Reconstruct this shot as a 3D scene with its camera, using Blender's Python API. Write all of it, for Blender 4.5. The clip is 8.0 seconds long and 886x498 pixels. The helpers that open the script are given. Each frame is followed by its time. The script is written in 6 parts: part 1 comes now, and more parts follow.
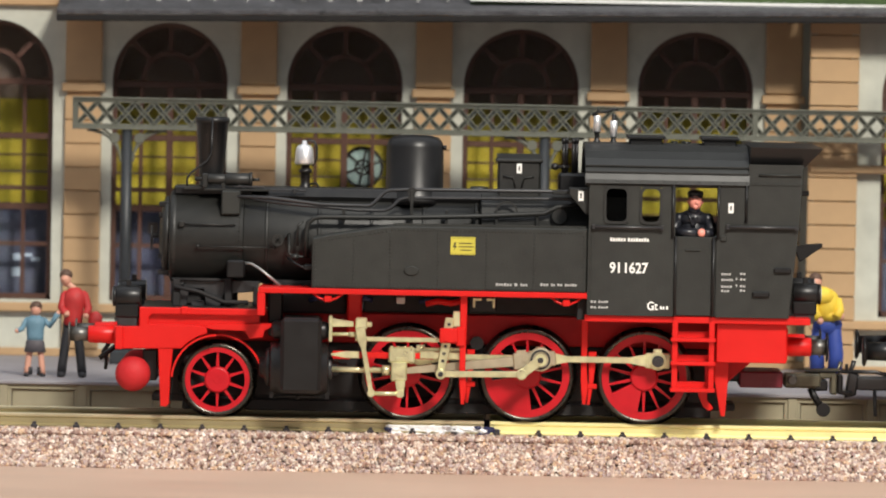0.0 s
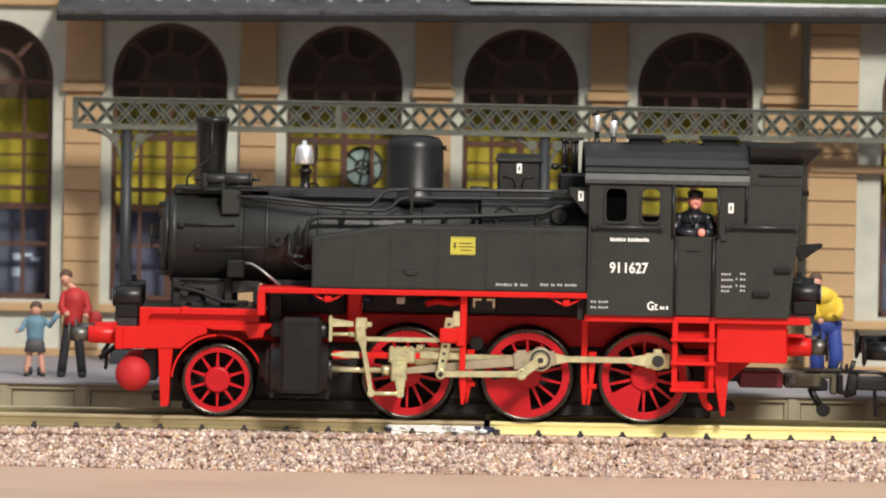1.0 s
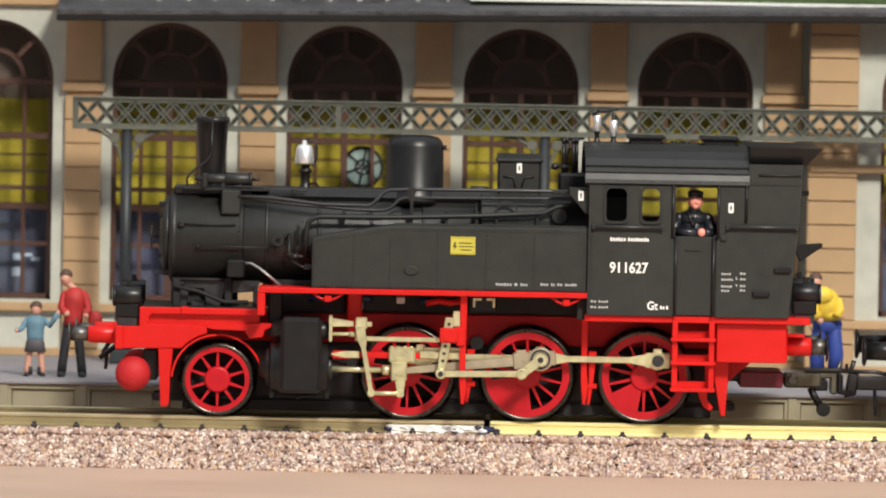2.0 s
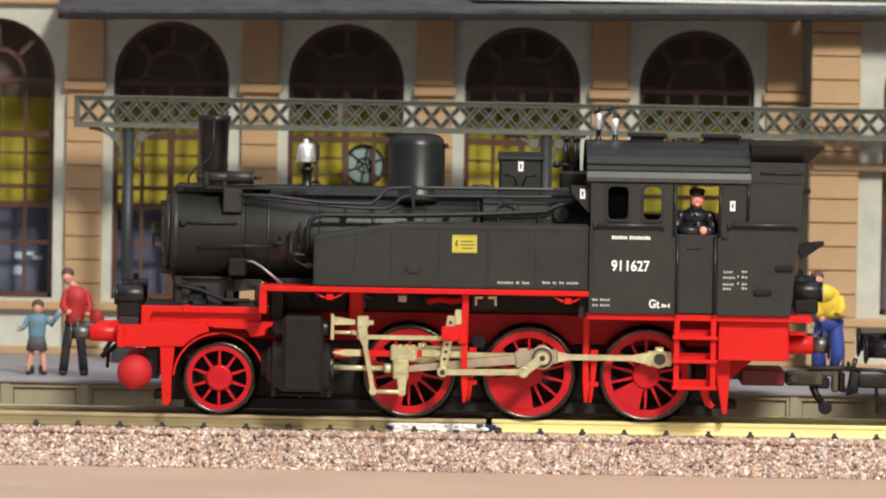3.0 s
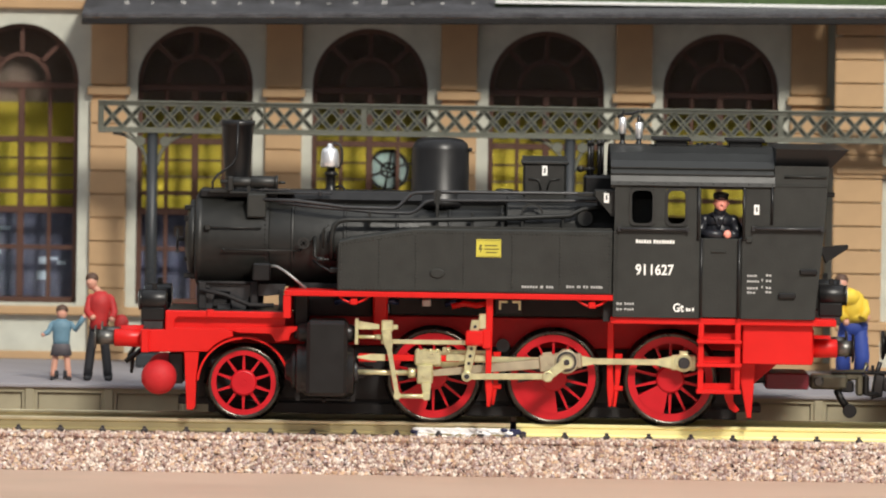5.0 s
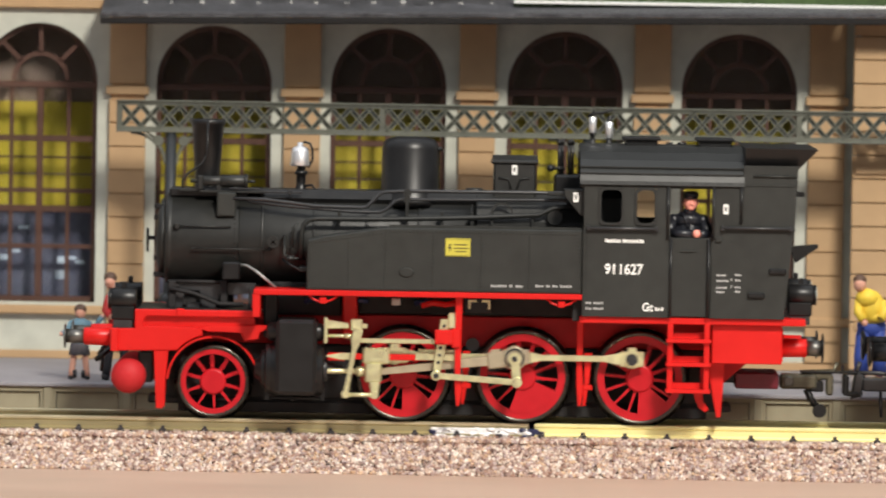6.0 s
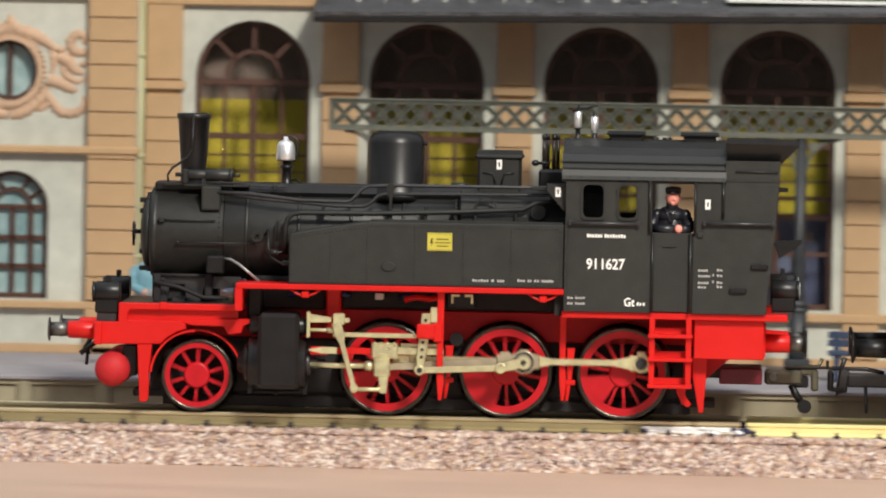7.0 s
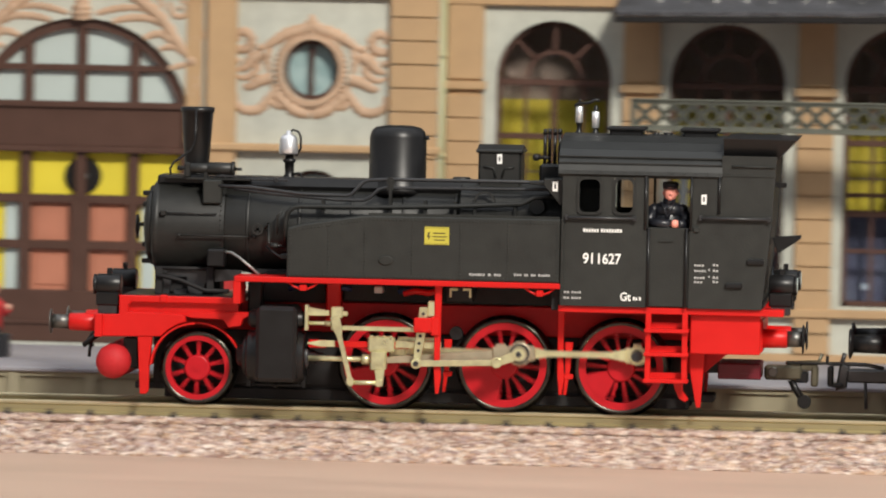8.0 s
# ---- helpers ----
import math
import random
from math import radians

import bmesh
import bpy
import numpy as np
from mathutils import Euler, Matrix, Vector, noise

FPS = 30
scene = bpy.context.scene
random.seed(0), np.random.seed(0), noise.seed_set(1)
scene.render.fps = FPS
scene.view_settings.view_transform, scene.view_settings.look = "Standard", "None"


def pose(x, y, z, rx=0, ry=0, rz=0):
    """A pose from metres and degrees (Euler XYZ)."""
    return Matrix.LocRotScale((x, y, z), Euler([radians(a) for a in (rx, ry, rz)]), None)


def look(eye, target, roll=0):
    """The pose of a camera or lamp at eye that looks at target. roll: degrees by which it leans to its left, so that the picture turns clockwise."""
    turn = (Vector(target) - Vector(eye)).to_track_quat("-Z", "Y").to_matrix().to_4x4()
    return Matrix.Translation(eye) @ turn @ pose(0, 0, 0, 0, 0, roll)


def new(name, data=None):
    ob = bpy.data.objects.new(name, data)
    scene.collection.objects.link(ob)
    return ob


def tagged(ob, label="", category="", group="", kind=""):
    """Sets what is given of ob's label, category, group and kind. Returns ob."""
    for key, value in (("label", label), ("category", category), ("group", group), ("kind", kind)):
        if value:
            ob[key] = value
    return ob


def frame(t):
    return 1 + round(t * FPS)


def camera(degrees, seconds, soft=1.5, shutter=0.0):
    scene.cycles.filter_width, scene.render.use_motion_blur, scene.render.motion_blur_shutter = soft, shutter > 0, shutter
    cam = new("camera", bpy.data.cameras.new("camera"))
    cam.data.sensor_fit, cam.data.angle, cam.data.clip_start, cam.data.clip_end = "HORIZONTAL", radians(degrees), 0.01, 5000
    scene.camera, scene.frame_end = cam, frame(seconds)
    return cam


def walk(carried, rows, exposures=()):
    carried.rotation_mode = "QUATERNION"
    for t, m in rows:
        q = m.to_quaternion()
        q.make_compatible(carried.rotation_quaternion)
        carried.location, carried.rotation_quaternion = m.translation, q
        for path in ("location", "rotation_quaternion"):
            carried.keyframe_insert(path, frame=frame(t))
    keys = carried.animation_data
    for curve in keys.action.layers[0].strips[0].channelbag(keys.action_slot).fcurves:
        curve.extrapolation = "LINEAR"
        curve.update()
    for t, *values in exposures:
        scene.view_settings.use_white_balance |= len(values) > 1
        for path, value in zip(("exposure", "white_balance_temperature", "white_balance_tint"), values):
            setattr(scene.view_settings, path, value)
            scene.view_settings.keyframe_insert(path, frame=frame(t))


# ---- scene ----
# A model railway at 1:87. Lengths below are in millimetres unless said otherwise; MM turns them into metres.
# x runs along the track, y away from the viewer, z up; z = 0 is the top of the rails, y = 0 the middle of the track.
MM = 0.001

# ---------------------------------------------------------------- camera
cam = camera(7.348, 8.0, soft=2.0, shutter=0.65)
EYE = Matrix.Translation((0, -1.1265, 0.075)) @ pose(0, 0, 0, 87.6, 0, 0) @ pose(0, 0, 0, 0, 0, 1.05)

cam.data.dof.use_dof, cam.data.dof.focus_distance, cam.data.dof.aperture_fstop = True, 1.113, 58.0


def pan(turn, nod, lean):
    return EYE @ pose(0, 0, 0, 0, turn, 0) @ pose(0, 0, 0, nod, 0, 0) @ pose(0, 0, 0, 0, 0, lean)


walk(cam, [
    (0.0, pan(0.000, 0.000, 0.00)),
    (1.7, pan(0.000, 0.000, 0.00)),
    (2.8, pan(0.010, -0.014, -0.02)),
    (3.0, pan(0.014, -0.016, -0.045)),
    (3.5, pan(0.014, 0.0105, -0.22)),
    (4.0, pan(0.086, 0.0205, -0.17)),
    (4.5, pan(0.174, 0.0205, -0.18)),
    (4.7, pan(0.192, 0.0205, -0.18)),
    (5.8, pan(0.300, 0.0205, -0.10)),
    (6.0, pan(0.366, 0.0200, -0.085)),
    (6.5, pan(1.061, 0.0150, -0.01)),
    (7.0, pan(2.128, 0.0090, 0.08)),
    (7.5, pan(3.177, 0.0095, 0.12)),
    (7.8, pan(4.050, 0.0070, 0.22)),
    (8.0, pan(4.6215, 0.0050, 0.297)),
])

# ---------------------------------------------------------------- light
world = bpy.data.worlds.new("room")
scene.world = world
world.use_nodes = True
# the room: bright ceiling, dim walls, dark floor
wn, wl = world.node_tree.nodes, world.node_tree.links
back = wn["Background"]
back.inputs[1].default_value = 1.0
way, split, ramp = wn.new("ShaderNodeTexCoord"), wn.new("ShaderNodeSeparateXYZ"), wn.new("ShaderNodeValToRGB")
wl.new(way.outputs["Generated"], split.inputs[0])
height = wn.new("ShaderNodeMapRange")
height.inputs["From Min"].default_value = -1.0
wl.new(split.outputs["Z"], height.inputs["Value"])
wl.new(height.outputs[0], ramp.inputs[0])
el = ramp.color_ramp.elements
el[0].position, el[0].color = 0.40, (0.075, 0.073, 0.072, 1)
el[1].position, el[1].color = 1.0, (0.90, 0.93, 0.98, 1)
mid = el.new(0.55)
mid.color = (0.150, 0.154, 0.163, 1)
wl.new(ramp.outputs[0], back.inputs[0])
# a lamp above and in front of the layout
lamp_data = bpy.data.lights.new("room_lamp", "AREA")
lamp_data.shape, lamp_data.size = "DISK", 0.13
lamp_data.energy, lamp_data.color = 6.55, (1.0, 0.94, 0.84)
lamp = new("room_lamp", lamp_data)
lamp.matrix_world = look((0.205, -0.58, 0.50), (0, 0, 0.01))
scene.view_settings.exposure = 0.06

# ---------------------------------------------------------------- materials


def material(name, base, rough=0.5, metal=0.0, vary=0.12, scale=400.0, bump=0.0, bscale=3000.0, spec=0.5, island=0.0, tint=None, coat=0.0, stretch=None, grains=None):
    """A painted or moulded surface: colour that varies at two scales, uneven gloss and a fine relief."""
    m = bpy.data.materials.new(name)
    m.use_nodes = True
    nt = m.node_tree
    bs = nt.nodes["Principled BSDF"]
    co = nt.nodes.new("ShaderNodeTexCoord")
    n1 = nt.nodes.new("ShaderNodeTexNoise")
    n1.inputs["Scale"].default_value, n1.inputs["Detail"].default_value = scale, 6
    n2 = nt.nodes.new("ShaderNodeTexNoise")
    n2.inputs["Scale"].default_value, n2.inputs["Detail"].default_value = scale * 0.13, 3
    place = co.outputs["Object"]
    if stretch:
        mp = nt.nodes.new("ShaderNodeMapping")
        mp.inputs["Scale"].default_value = stretch
        nt.links.new(place, mp.inputs["Vector"])
        place = mp.outputs[0]
    for n in (n1, n2):
        nt.links.new(place, n.inputs["Vector"])
    add = nt.nodes.new("ShaderNodeMath")
    add.operation = "ADD"
    nt.links.new(n1.outputs["Fac"], add.inputs[0])
    nt.links.new(n2.outputs["Fac"], add.inputs[1])
    last = add
    if island:
        info = nt.nodes.new("ShaderNodeObjectInfo")
        geo = nt.nodes.new("ShaderNodeNewGeometry")
        both = nt.nodes.new("ShaderNodeMath")
        both.operation = "ADD"
        nt.links.new(info.outputs["Random"], both.inputs[0])
        nt.links.new(geo.outputs["Random Per Island"], both.inputs[1])
        mul = nt.nodes.new("ShaderNodeMath")
        mul.operation = "MULTIPLY_ADD"
        mul.inputs[1].default_value = island
        nt.links.new(both.outputs[0], mul.inputs[0])
        nt.links.new(add.outputs[0], mul.inputs[2])
        last = mul
    ramp = nt.nodes.new("ShaderNodeMapRange")
    ramp.inputs["From Min"].default_value, ramp.inputs["From Max"].default_value = 0.6, 1.4 + 2 * island
    nt.links.new(last.outputs[0], ramp.inputs["Value"])
    mix = nt.nodes.new("ShaderNodeMix")
    mix.data_type = "RGBA"
    lo = [max(0, c * (1 - vary)) for c in base]
    hi = tint or [min(1, c * (1 + vary)) for c in base]
    mix.inputs["A"].default_value, mix.inputs["B"].default_value = (*lo, 1), (*hi, 1)
    nt.links.new(ramp.outputs[0], mix.inputs["Factor"])
    nt.links.new(mix.outputs["Result"], bs.inputs["Base Color"])
    if grains:
        geo = nt.nodes.new("ShaderNodeNewGeometry")
        pick = nt.nodes.new("ShaderNodeValToRGB")
        pick.color_ramp.interpolation = "CONSTANT"
        els = pick.color_ramp.elements
        els[0].color, els[1].position, els[1].color = (*grains[0], 1), 1 / len(grains), (*grains[1], 1)
        for i, c in enumerate(grains[2:]):
            els.new((i + 2) / len(grains)).color = (*c, 1)
        nt.links.new(geo.outputs["Random Per Island"], pick.inputs[0])
        both = nt.nodes.new("ShaderNodeMix")
        both.data_type, both.blend_type = "RGBA", "MULTIPLY"
        both.inputs["Factor"].default_value = 1.0
        nt.links.new(pick.outputs[0], both.inputs["A"])
        nt.links.new(mix.outputs["Result"], both.inputs["B"])
        nt.links.new(both.outputs["Result"], bs.inputs["Base Color"])
    rr = nt.nodes.new("ShaderNodeMapRange")
    rr.inputs["To Min"].default_value, rr.inputs["To Max"].default_value = max(0.02, rough - 0.08), min(1, rough + 0.1)
    nt.links.new(n1.outputs["Fac"], rr.inputs["Value"])
    nt.links.new(rr.outputs[0], bs.inputs["Roughness"])
    bs.inputs["Metallic"].default_value = metal
    bs.inputs["Specular IOR Level"].default_value = spec
    bs.inputs["Coat Weight"].default_value = coat
    if bump:
        n3 = nt.nodes.new("ShaderNodeTexNoise")
        n3.inputs["Scale"].default_value, n3.inputs["Detail"].default_value = bscale, 3
        nt.links.new(co.outputs["Object"], n3.inputs["Vector"])
        b = nt.nodes.new("ShaderNodeBump")
        b.inputs["Strength"].default_value, b.inputs["Distance"].default_value = bump, 0.0002
        nt.links.new(n3.outputs["Fac"], b.inputs["Height"])
        nt.links.new(b.outputs[0], bs.inputs["Normal"])
    return m


def glass(name, tint, rough=0.08):
    m = bpy.data.materials.new(name)
    m.use_nodes = True
    bs = m.node_tree.nodes["Principled BSDF"]
    bs.inputs["Base Color"].default_value = (*tint, 1)
    bs.inputs["Roughness"].default_value = rough
    bs.inputs["Transmission Weight"].default_value = 1.0
    bs.inputs["IOR"].default_value = 1.1
    return m


BLACK = material("black_paint", (0.0140, 0.0143, 0.0130), 0.46, vary=0.35, scale=700, bump=0.08, bscale=2200, spec=0.5)
TANK = material("black_satin_paint", (0.0205, 0.0215, 0.019), 0.50, vary=0.3, scale=420, bump=0.16, bscale=3000, spec=0.45)
SOOT = material("black_plastic", (0.0080, 0.0078, 0.0082), 0.36, vary=0.3, scale=600, spec=0.42)
DARK = material("black_metal", (0.028, 0.028, 0.03), 0.35, vary=0.3, scale=900, spec=0.6)
RED = material("red_paint", (0.62, 0.010, 0.008), 0.38, vary=0.1, scale=300, spec=0.35)
MATTRED = material("matt_red_paint", (0.50, 0.018, 0.022), 0.62, vary=0.14, scale=600, bump=0.3, bscale=2500, spec=0.35)
WHEELRED = material("wheel_red_plastic", (0.50, 0.008, 0.016), 0.34, vary=0.12, scale=500, spec=0.35)
DARKRED = material("dark_red_plastic", (0.125, 0.005, 0.014), 0.4, vary=0.15, scale=500)
TYRE = material("blackened_tyre", (0.075, 0.07, 0.06), 0.27, metal=0.95, vary=0.3, scale=500)
ROD = material("nickel_silver", (0.80, 0.75, 0.46), 0.30, metal=0.72, vary=0.32, scale=700, bump=0.22, bscale=1600)
ROD2 = material("worn_nickel_silver", (0.52, 0.46, 0.33), 0.38, metal=0.7, vary=0.22, scale=500, bump=0.2, bscale=1600)
CHROME = material("white_chrome", (0.95, 0.95, 0.97), 0.34, metal=0.85, vary=0.05, scale=800)
DULLSTEEL = material("dull_steel", (0.36, 0.36, 0.35), 0.45, metal=0.8, vary=0.2, scale=700)

# ---------------------------------------------------------------- mesh helpers


class Build:
    """Collects shaped solids, in millimetres, in one mesh."""

    def __init__(self):
        self.bm = bmesh.new()

    def box(self, x0, x1, y0, y1, z0, z1, bevel=0.0, m=None):
        vs = [self.bm.verts.new((x, y, z)) for x in (x0, x1) for y in (y0, y1) for z in (z0, z1)]
        quads = ((0, 1, 3, 2), (4, 6, 7, 5), (0, 4, 5, 1), (2, 3, 7, 6), (0, 2, 6, 4), (1, 5, 7, 3))
        fs = [self.bm.faces.new([vs[i] for i in q]) for q in quads]
        out = vs
        if bevel:
            es = list({e for f in fs for e in f.edges})
            r = bmesh.ops.bevel(self.bm, geom=es, offset=bevel, segments=1, affect="EDGES")
            out = list({v for f in r["faces"] for v in f.verts} | {v for v in vs if v.is_valid})
        if m:
            bmesh.ops.transform(self.bm, matrix=m, verts=out)
        return self

    def prism(self, poly, y0, y1, bevel=0.0, axis="y", smooth=False):
        """A flat outline (x, z) given depth from y0 to y1; axis 'x' or 'z' sweeps the outline (y, z) or (x, y) instead."""
        def at(p, d):
            return {"y": (p[0], d, p[1]), "x": (d, p[0], p[1]), "z": (p[0], p[1], d)}[axis]
        a = [self.bm.verts.new(at(p, y0)) for p in poly]
        b = [self.bm.verts.new(at(p, y1)) for p in poly]
        n = len(poly)
        fs = [self.bm.faces.new(a), self.bm.faces.new(b[::-1])]
        for i in range(n):
            f = self.bm.faces.new((a[i], b[i], b[(i + 1) % n], a[(i + 1) % n]))
            f.smooth = smooth
            fs.append(f)
        bmesh.ops.recalc_face_normals(self.bm, faces=fs)
        if bevel:
            bmesh.ops.bevel(self.bm, geom=list({e for f in fs[:2] for e in f.edges}), offset=bevel, segments=1, affect="EDGES")
        return self

    def lathe(self, p0, p1, profile, seg=24, smooth=True):
        """Rings (distance along p0-p1, radius), closed at both ends."""
        p0, p1 = Vector(p0), Vector(p1)
        d = (p1 - p0).normalized()
        u = d.orthogonal().normalized()
        v = d.cross(u)
        rings = []
        for s, r in profile:
            c = p0 + d * s
            rings.append([self.bm.verts.new(c + (u * math.cos(2 * math.pi * i / seg) + v * math.sin(2 * math.pi * i / seg)) * r) for i in range(seg)])
        fs = [self.bm.faces.new(rings[0][::-1]), self.bm.faces.new(rings[-1])]
        for a, b in zip(rings, rings[1:]):
            for i in range(seg):
                f = self.bm.faces.new((a[i], a[(i + 1) % seg], b[(i + 1) % seg], b[i]))
                f.smooth = smooth
        return self

    def cyl(self, p0, p1, r, r2=None, seg=16, bevel=0.0, smooth=True):
        n = (Vector(p1) - Vector(p0)).length
        r2 = r if r2 is None else r2
        if bevel:
            return self.lathe(p0, p1, [(0, r - bevel), (bevel, r), (n - bevel, r2), (n, r2 - bevel)], seg, smooth)
        return self.lathe(p0, p1, [(0, r), (n, r2)], seg, smooth)

    def ring(self, c, r_out, r_in, y0, y1, seg=48, arc=(0, 360)):
        """A flat ring, or a part of one, round the y axis, in the plane x-z."""
        whole = arc[1] - arc[0] >= 360
        k = seg if whole else seg + 1
        cols = []
        for i in range(k):
            a = radians(arc[0] + (arc[1] - arc[0]) * i / seg)
            cs, sn = math.cos(a), math.sin(a)
            cols.append([self.bm.verts.new((c[0] + r * cs, y, c[1] + r * sn)) for r, y in ((r_in, y0), (r_out, y0), (r_out, y1), (r_in, y1))])
        fs = []
        for i in range(seg):
            a, b = cols[i], cols[(i + 1) % k]
            for j in range(4):
                f = self.bm.faces.new((a[j], a[(j + 1) % 4], b[(j + 1) % 4], b[j]))
                f.smooth = j in (1, 3)
                fs.append(f)
        if not whole:
            fs += [self.bm.faces.new(cols[0]), self.bm.faces.new(cols[-1][::-1])]
        bmesh.ops.recalc_face_normals(self.bm, faces=fs)
        return self

    def tube(self, path, r, seg=8):
        """A round pipe along a path of points."""
        pts = [Vector(p) for p in path]
        rings = []
        u = None
        for i, p in enumerate(pts):
            d = (pts[min(i + 1, len(pts) - 1)] - pts[max(i - 1, 0)]).normalized()
            if u is None:
                u = d.orthogonal().normalized()
            u = (u - d * u.dot(d)).normalized()
            v = d.cross(u)
            rings.append([self.bm.verts.new(p + (u * math.cos(2 * math.pi * j / seg) + v * math.sin(2 * math.pi * j / seg)) * r) for j in range(seg)])
        self.bm.faces.new(rings[0][::-1])
        self.bm.faces.new(rings[-1])
        for a, b in zip(rings, rings[1:]):
            for j in range(seg):
                f = self.bm.faces.new((a[j], a[(j + 1) % seg], b[(j + 1) % seg], b[j]))
                f.smooth = True
        return self

    def ball(self, c, r, seg=16, squash=(1, 1, 1)):
        g = bmesh.ops.create_uvsphere(self.bm, u_segments=seg, v_segments=max(6, seg // 2), radius=1.0)
        for v in g["verts"]:
            v.co = Vector((c[0] + v.co.x * r * squash[0], c[1] + v.co.y * r * squash[1], c[2] + v.co.z * r * squash[2]))
            for f in v.link_faces:
                f.smooth = True
        return self

    def rivets(self, pts, r=0.16, out=(0, -1, 0)):
        for p in pts:
            p = Vector(p)
            self.lathe(p, p + Vector(out), [(-0.05, r), (0.06, r), (0.12, r * 0.5)], 6, False)
        return self

    def turned(self, m):
        bmesh.ops.transform(self.bm, matrix=m, verts=self.bm.verts)
        return self


def mesh_of(name, b, mat):
    me = bpy.data.meshes.new(name)
    bmesh.ops.scale(b.bm, vec=(MM, MM, MM), verts=b.bm.verts)
    b.bm.to_mesh(me)
    b.bm.free()
    me.materials.append(mat)
    return me


def part(name, b, mat, parent, label=""):
    """One mesh under a thing or under a part."""
    ob = new(name, mesh_of(name, b, mat))
    ob.parent = parent
    return tagged(ob, label)


def thing(name, at, label, category, group=""):
    ob = new(name)
    ob.empty_display_size = 0.005
    ob.location = [c * MM for c in at]
    return tagged(ob, label, category, group)


def solid(name, b, mat, label, category="", kind="", group=""):
    return tagged(new(name, mesh_of(name, b, mat)), label, category, group, kind)

PLASTER = material("cream_plaster", (0.55, 0.56, 0.485), 0.75, vary=0.2, scale=260, bump=0.12, bscale=900)
SAND = material("sandstone_plastic", (0.50, 0.325, 0.172), 0.6, vary=0.13, scale=300, bump=0.08, bscale=1200, island=0.15)
PINK = material("terracotta_relief", (0.55, 0.37, 0.245), 0.55, vary=0.2, scale=350, bump=0.1, bscale=1200)
BROWN = material("brown_window_plastic", (0.075, 0.030, 0.018), 0.5, vary=0.15, scale=400)
DOORBROWN = material("dark_brown_door_plastic", (0.085, 0.039, 0.026), 0.45, vary=0.15, scale=300)
# yellow paper in two tones: lit at the door, recess shade in the blinds
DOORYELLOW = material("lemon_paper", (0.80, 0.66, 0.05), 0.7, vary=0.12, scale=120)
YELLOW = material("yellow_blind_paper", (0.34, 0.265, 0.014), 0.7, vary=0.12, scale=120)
BLUEPRINT = material("blue_printed_paper", (0.045, 0.055, 0.17), 0.7, vary=0.6, scale=220, tint=(0.10, 0.105, 0.155))
PALEPRINT = material("pale_printed_paper", (0.36, 0.42, 0.54), 0.7, vary=0.2, scale=300)
GREYPRINT = material("dull_brown_printed_paper", (0.15, 0.105, 0.088), 0.7, vary=0.3, scale=150)
FROST = material("frosted_pane", (0.55, 0.63, 0.60), 0.35, vary=0.1, scale=90)
TEALPANE = material("pale_blue_pane", (0.27, 0.47, 0.50), 0.3, vary=0.35, scale=300, tint=(0.55, 0.70, 0.68))
SALMON = material("salmon_door_paper", (0.52, 0.20, 0.12), 0.6, vary=0.12, scale=200)
PIPE = material("pale_green_plastic", (0.48, 0.47, 0.27), 0.5, vary=0.12, scale=300)
SLATE = material("grey_slate_plastic", (0.05, 0.05, 0.054), 0.45, vary=0.75, scale=1100, bump=0.9, bscale=1300, tint=(0.17, 0.17, 0.185))
FASCIA = material("dark_grey_plastic", (0.014, 0.0125, 0.0125), 0.6, vary=0.2, scale=400, spec=0.2)
IRON = material("grey_green_cast_iron", (0.122, 0.126, 0.10), 0.45, vary=0.2, scale=500, spec=0.5)
POST = material("dark_blue_grey_iron", (0.028, 0.032, 0.036), 0.45, vary=0.2, scale=500)
# the beam's iron, darkened: shade between the lattice ridges put into colour
SHADEIRON = material("dark_green_iron", (0.028, 0.030, 0.024), 0.6, vary=0.2, scale=500, spec=0.2)
WHITE = material("white_plastic", (0.8, 0.8, 0.78), 0.35, vary=0.06, scale=500)
GREEN = material("green_flock", (0.05, 0.085, 0.03), 0.9, vary=0.4, scale=900, bump=0.5)
PAVE = material("grey_platform_paving", (0.31, 0.295, 0.315), 0.7, vary=0.15, scale=200, bump=0.1, bscale=1500)
STONE = material("grey_green_platform_stone", (0.36, 0.325, 0.22), 0.65, vary=0.15, scale=250, bump=0.12, bscale=1200)
BOARD = material("pale_wood_board", (0.53, 0.375, 0.287), 0.5, vary=0.12, scale=90, bump=0.05, bscale=700, stretch=(0.3, 1.0, 1.0))
GRAVEL = material("pink_grey_gravel", (0.96, 0.90, 0.84), 0.7, vary=0.3, scale=1500, bump=0.2, grains=((0.32, 0.20, 0.17), (0.72, 0.58, 0.49), (0.50, 0.32, 0.25), (0.98, 0.90, 0.82), (0.46, 0.33, 0.29), (0.66, 0.49, 0.41), (0.76, 0.54, 0.37), (0.58, 0.46, 0.45), (0.92, 0.80, 0.70)))
EARTH = material("brown_glue_bed", (0.30, 0.22, 0.19), 0.8, vary=0.3, scale=600)
SLEEPER = material("dark_brown_sleeper_plastic", (0.035, 0.03, 0.032), 0.5, vary=0.3, scale=500)
RAILDULL = material("dull_nickel_rail", (0.44, 0.375, 0.21), 0.36, metal=0.6, vary=0.2, scale=120)
RAILHEAD = material("polished_nickel_rail_head", (0.66, 0.58, 0.38), 0.3, metal=0.7, vary=0.2, scale=200)
RAILBRIGHT = material("bright_brass_rail", (1.0, 0.86, 0.42), 0.36, metal=0.25, vary=0.1, scale=120)
SOLDER = material("silver_solder", (0.97, 0.97, 0.98), 0.3, metal=0.1, vary=0.1, scale=1500, bump=0.9, bscale=1800)
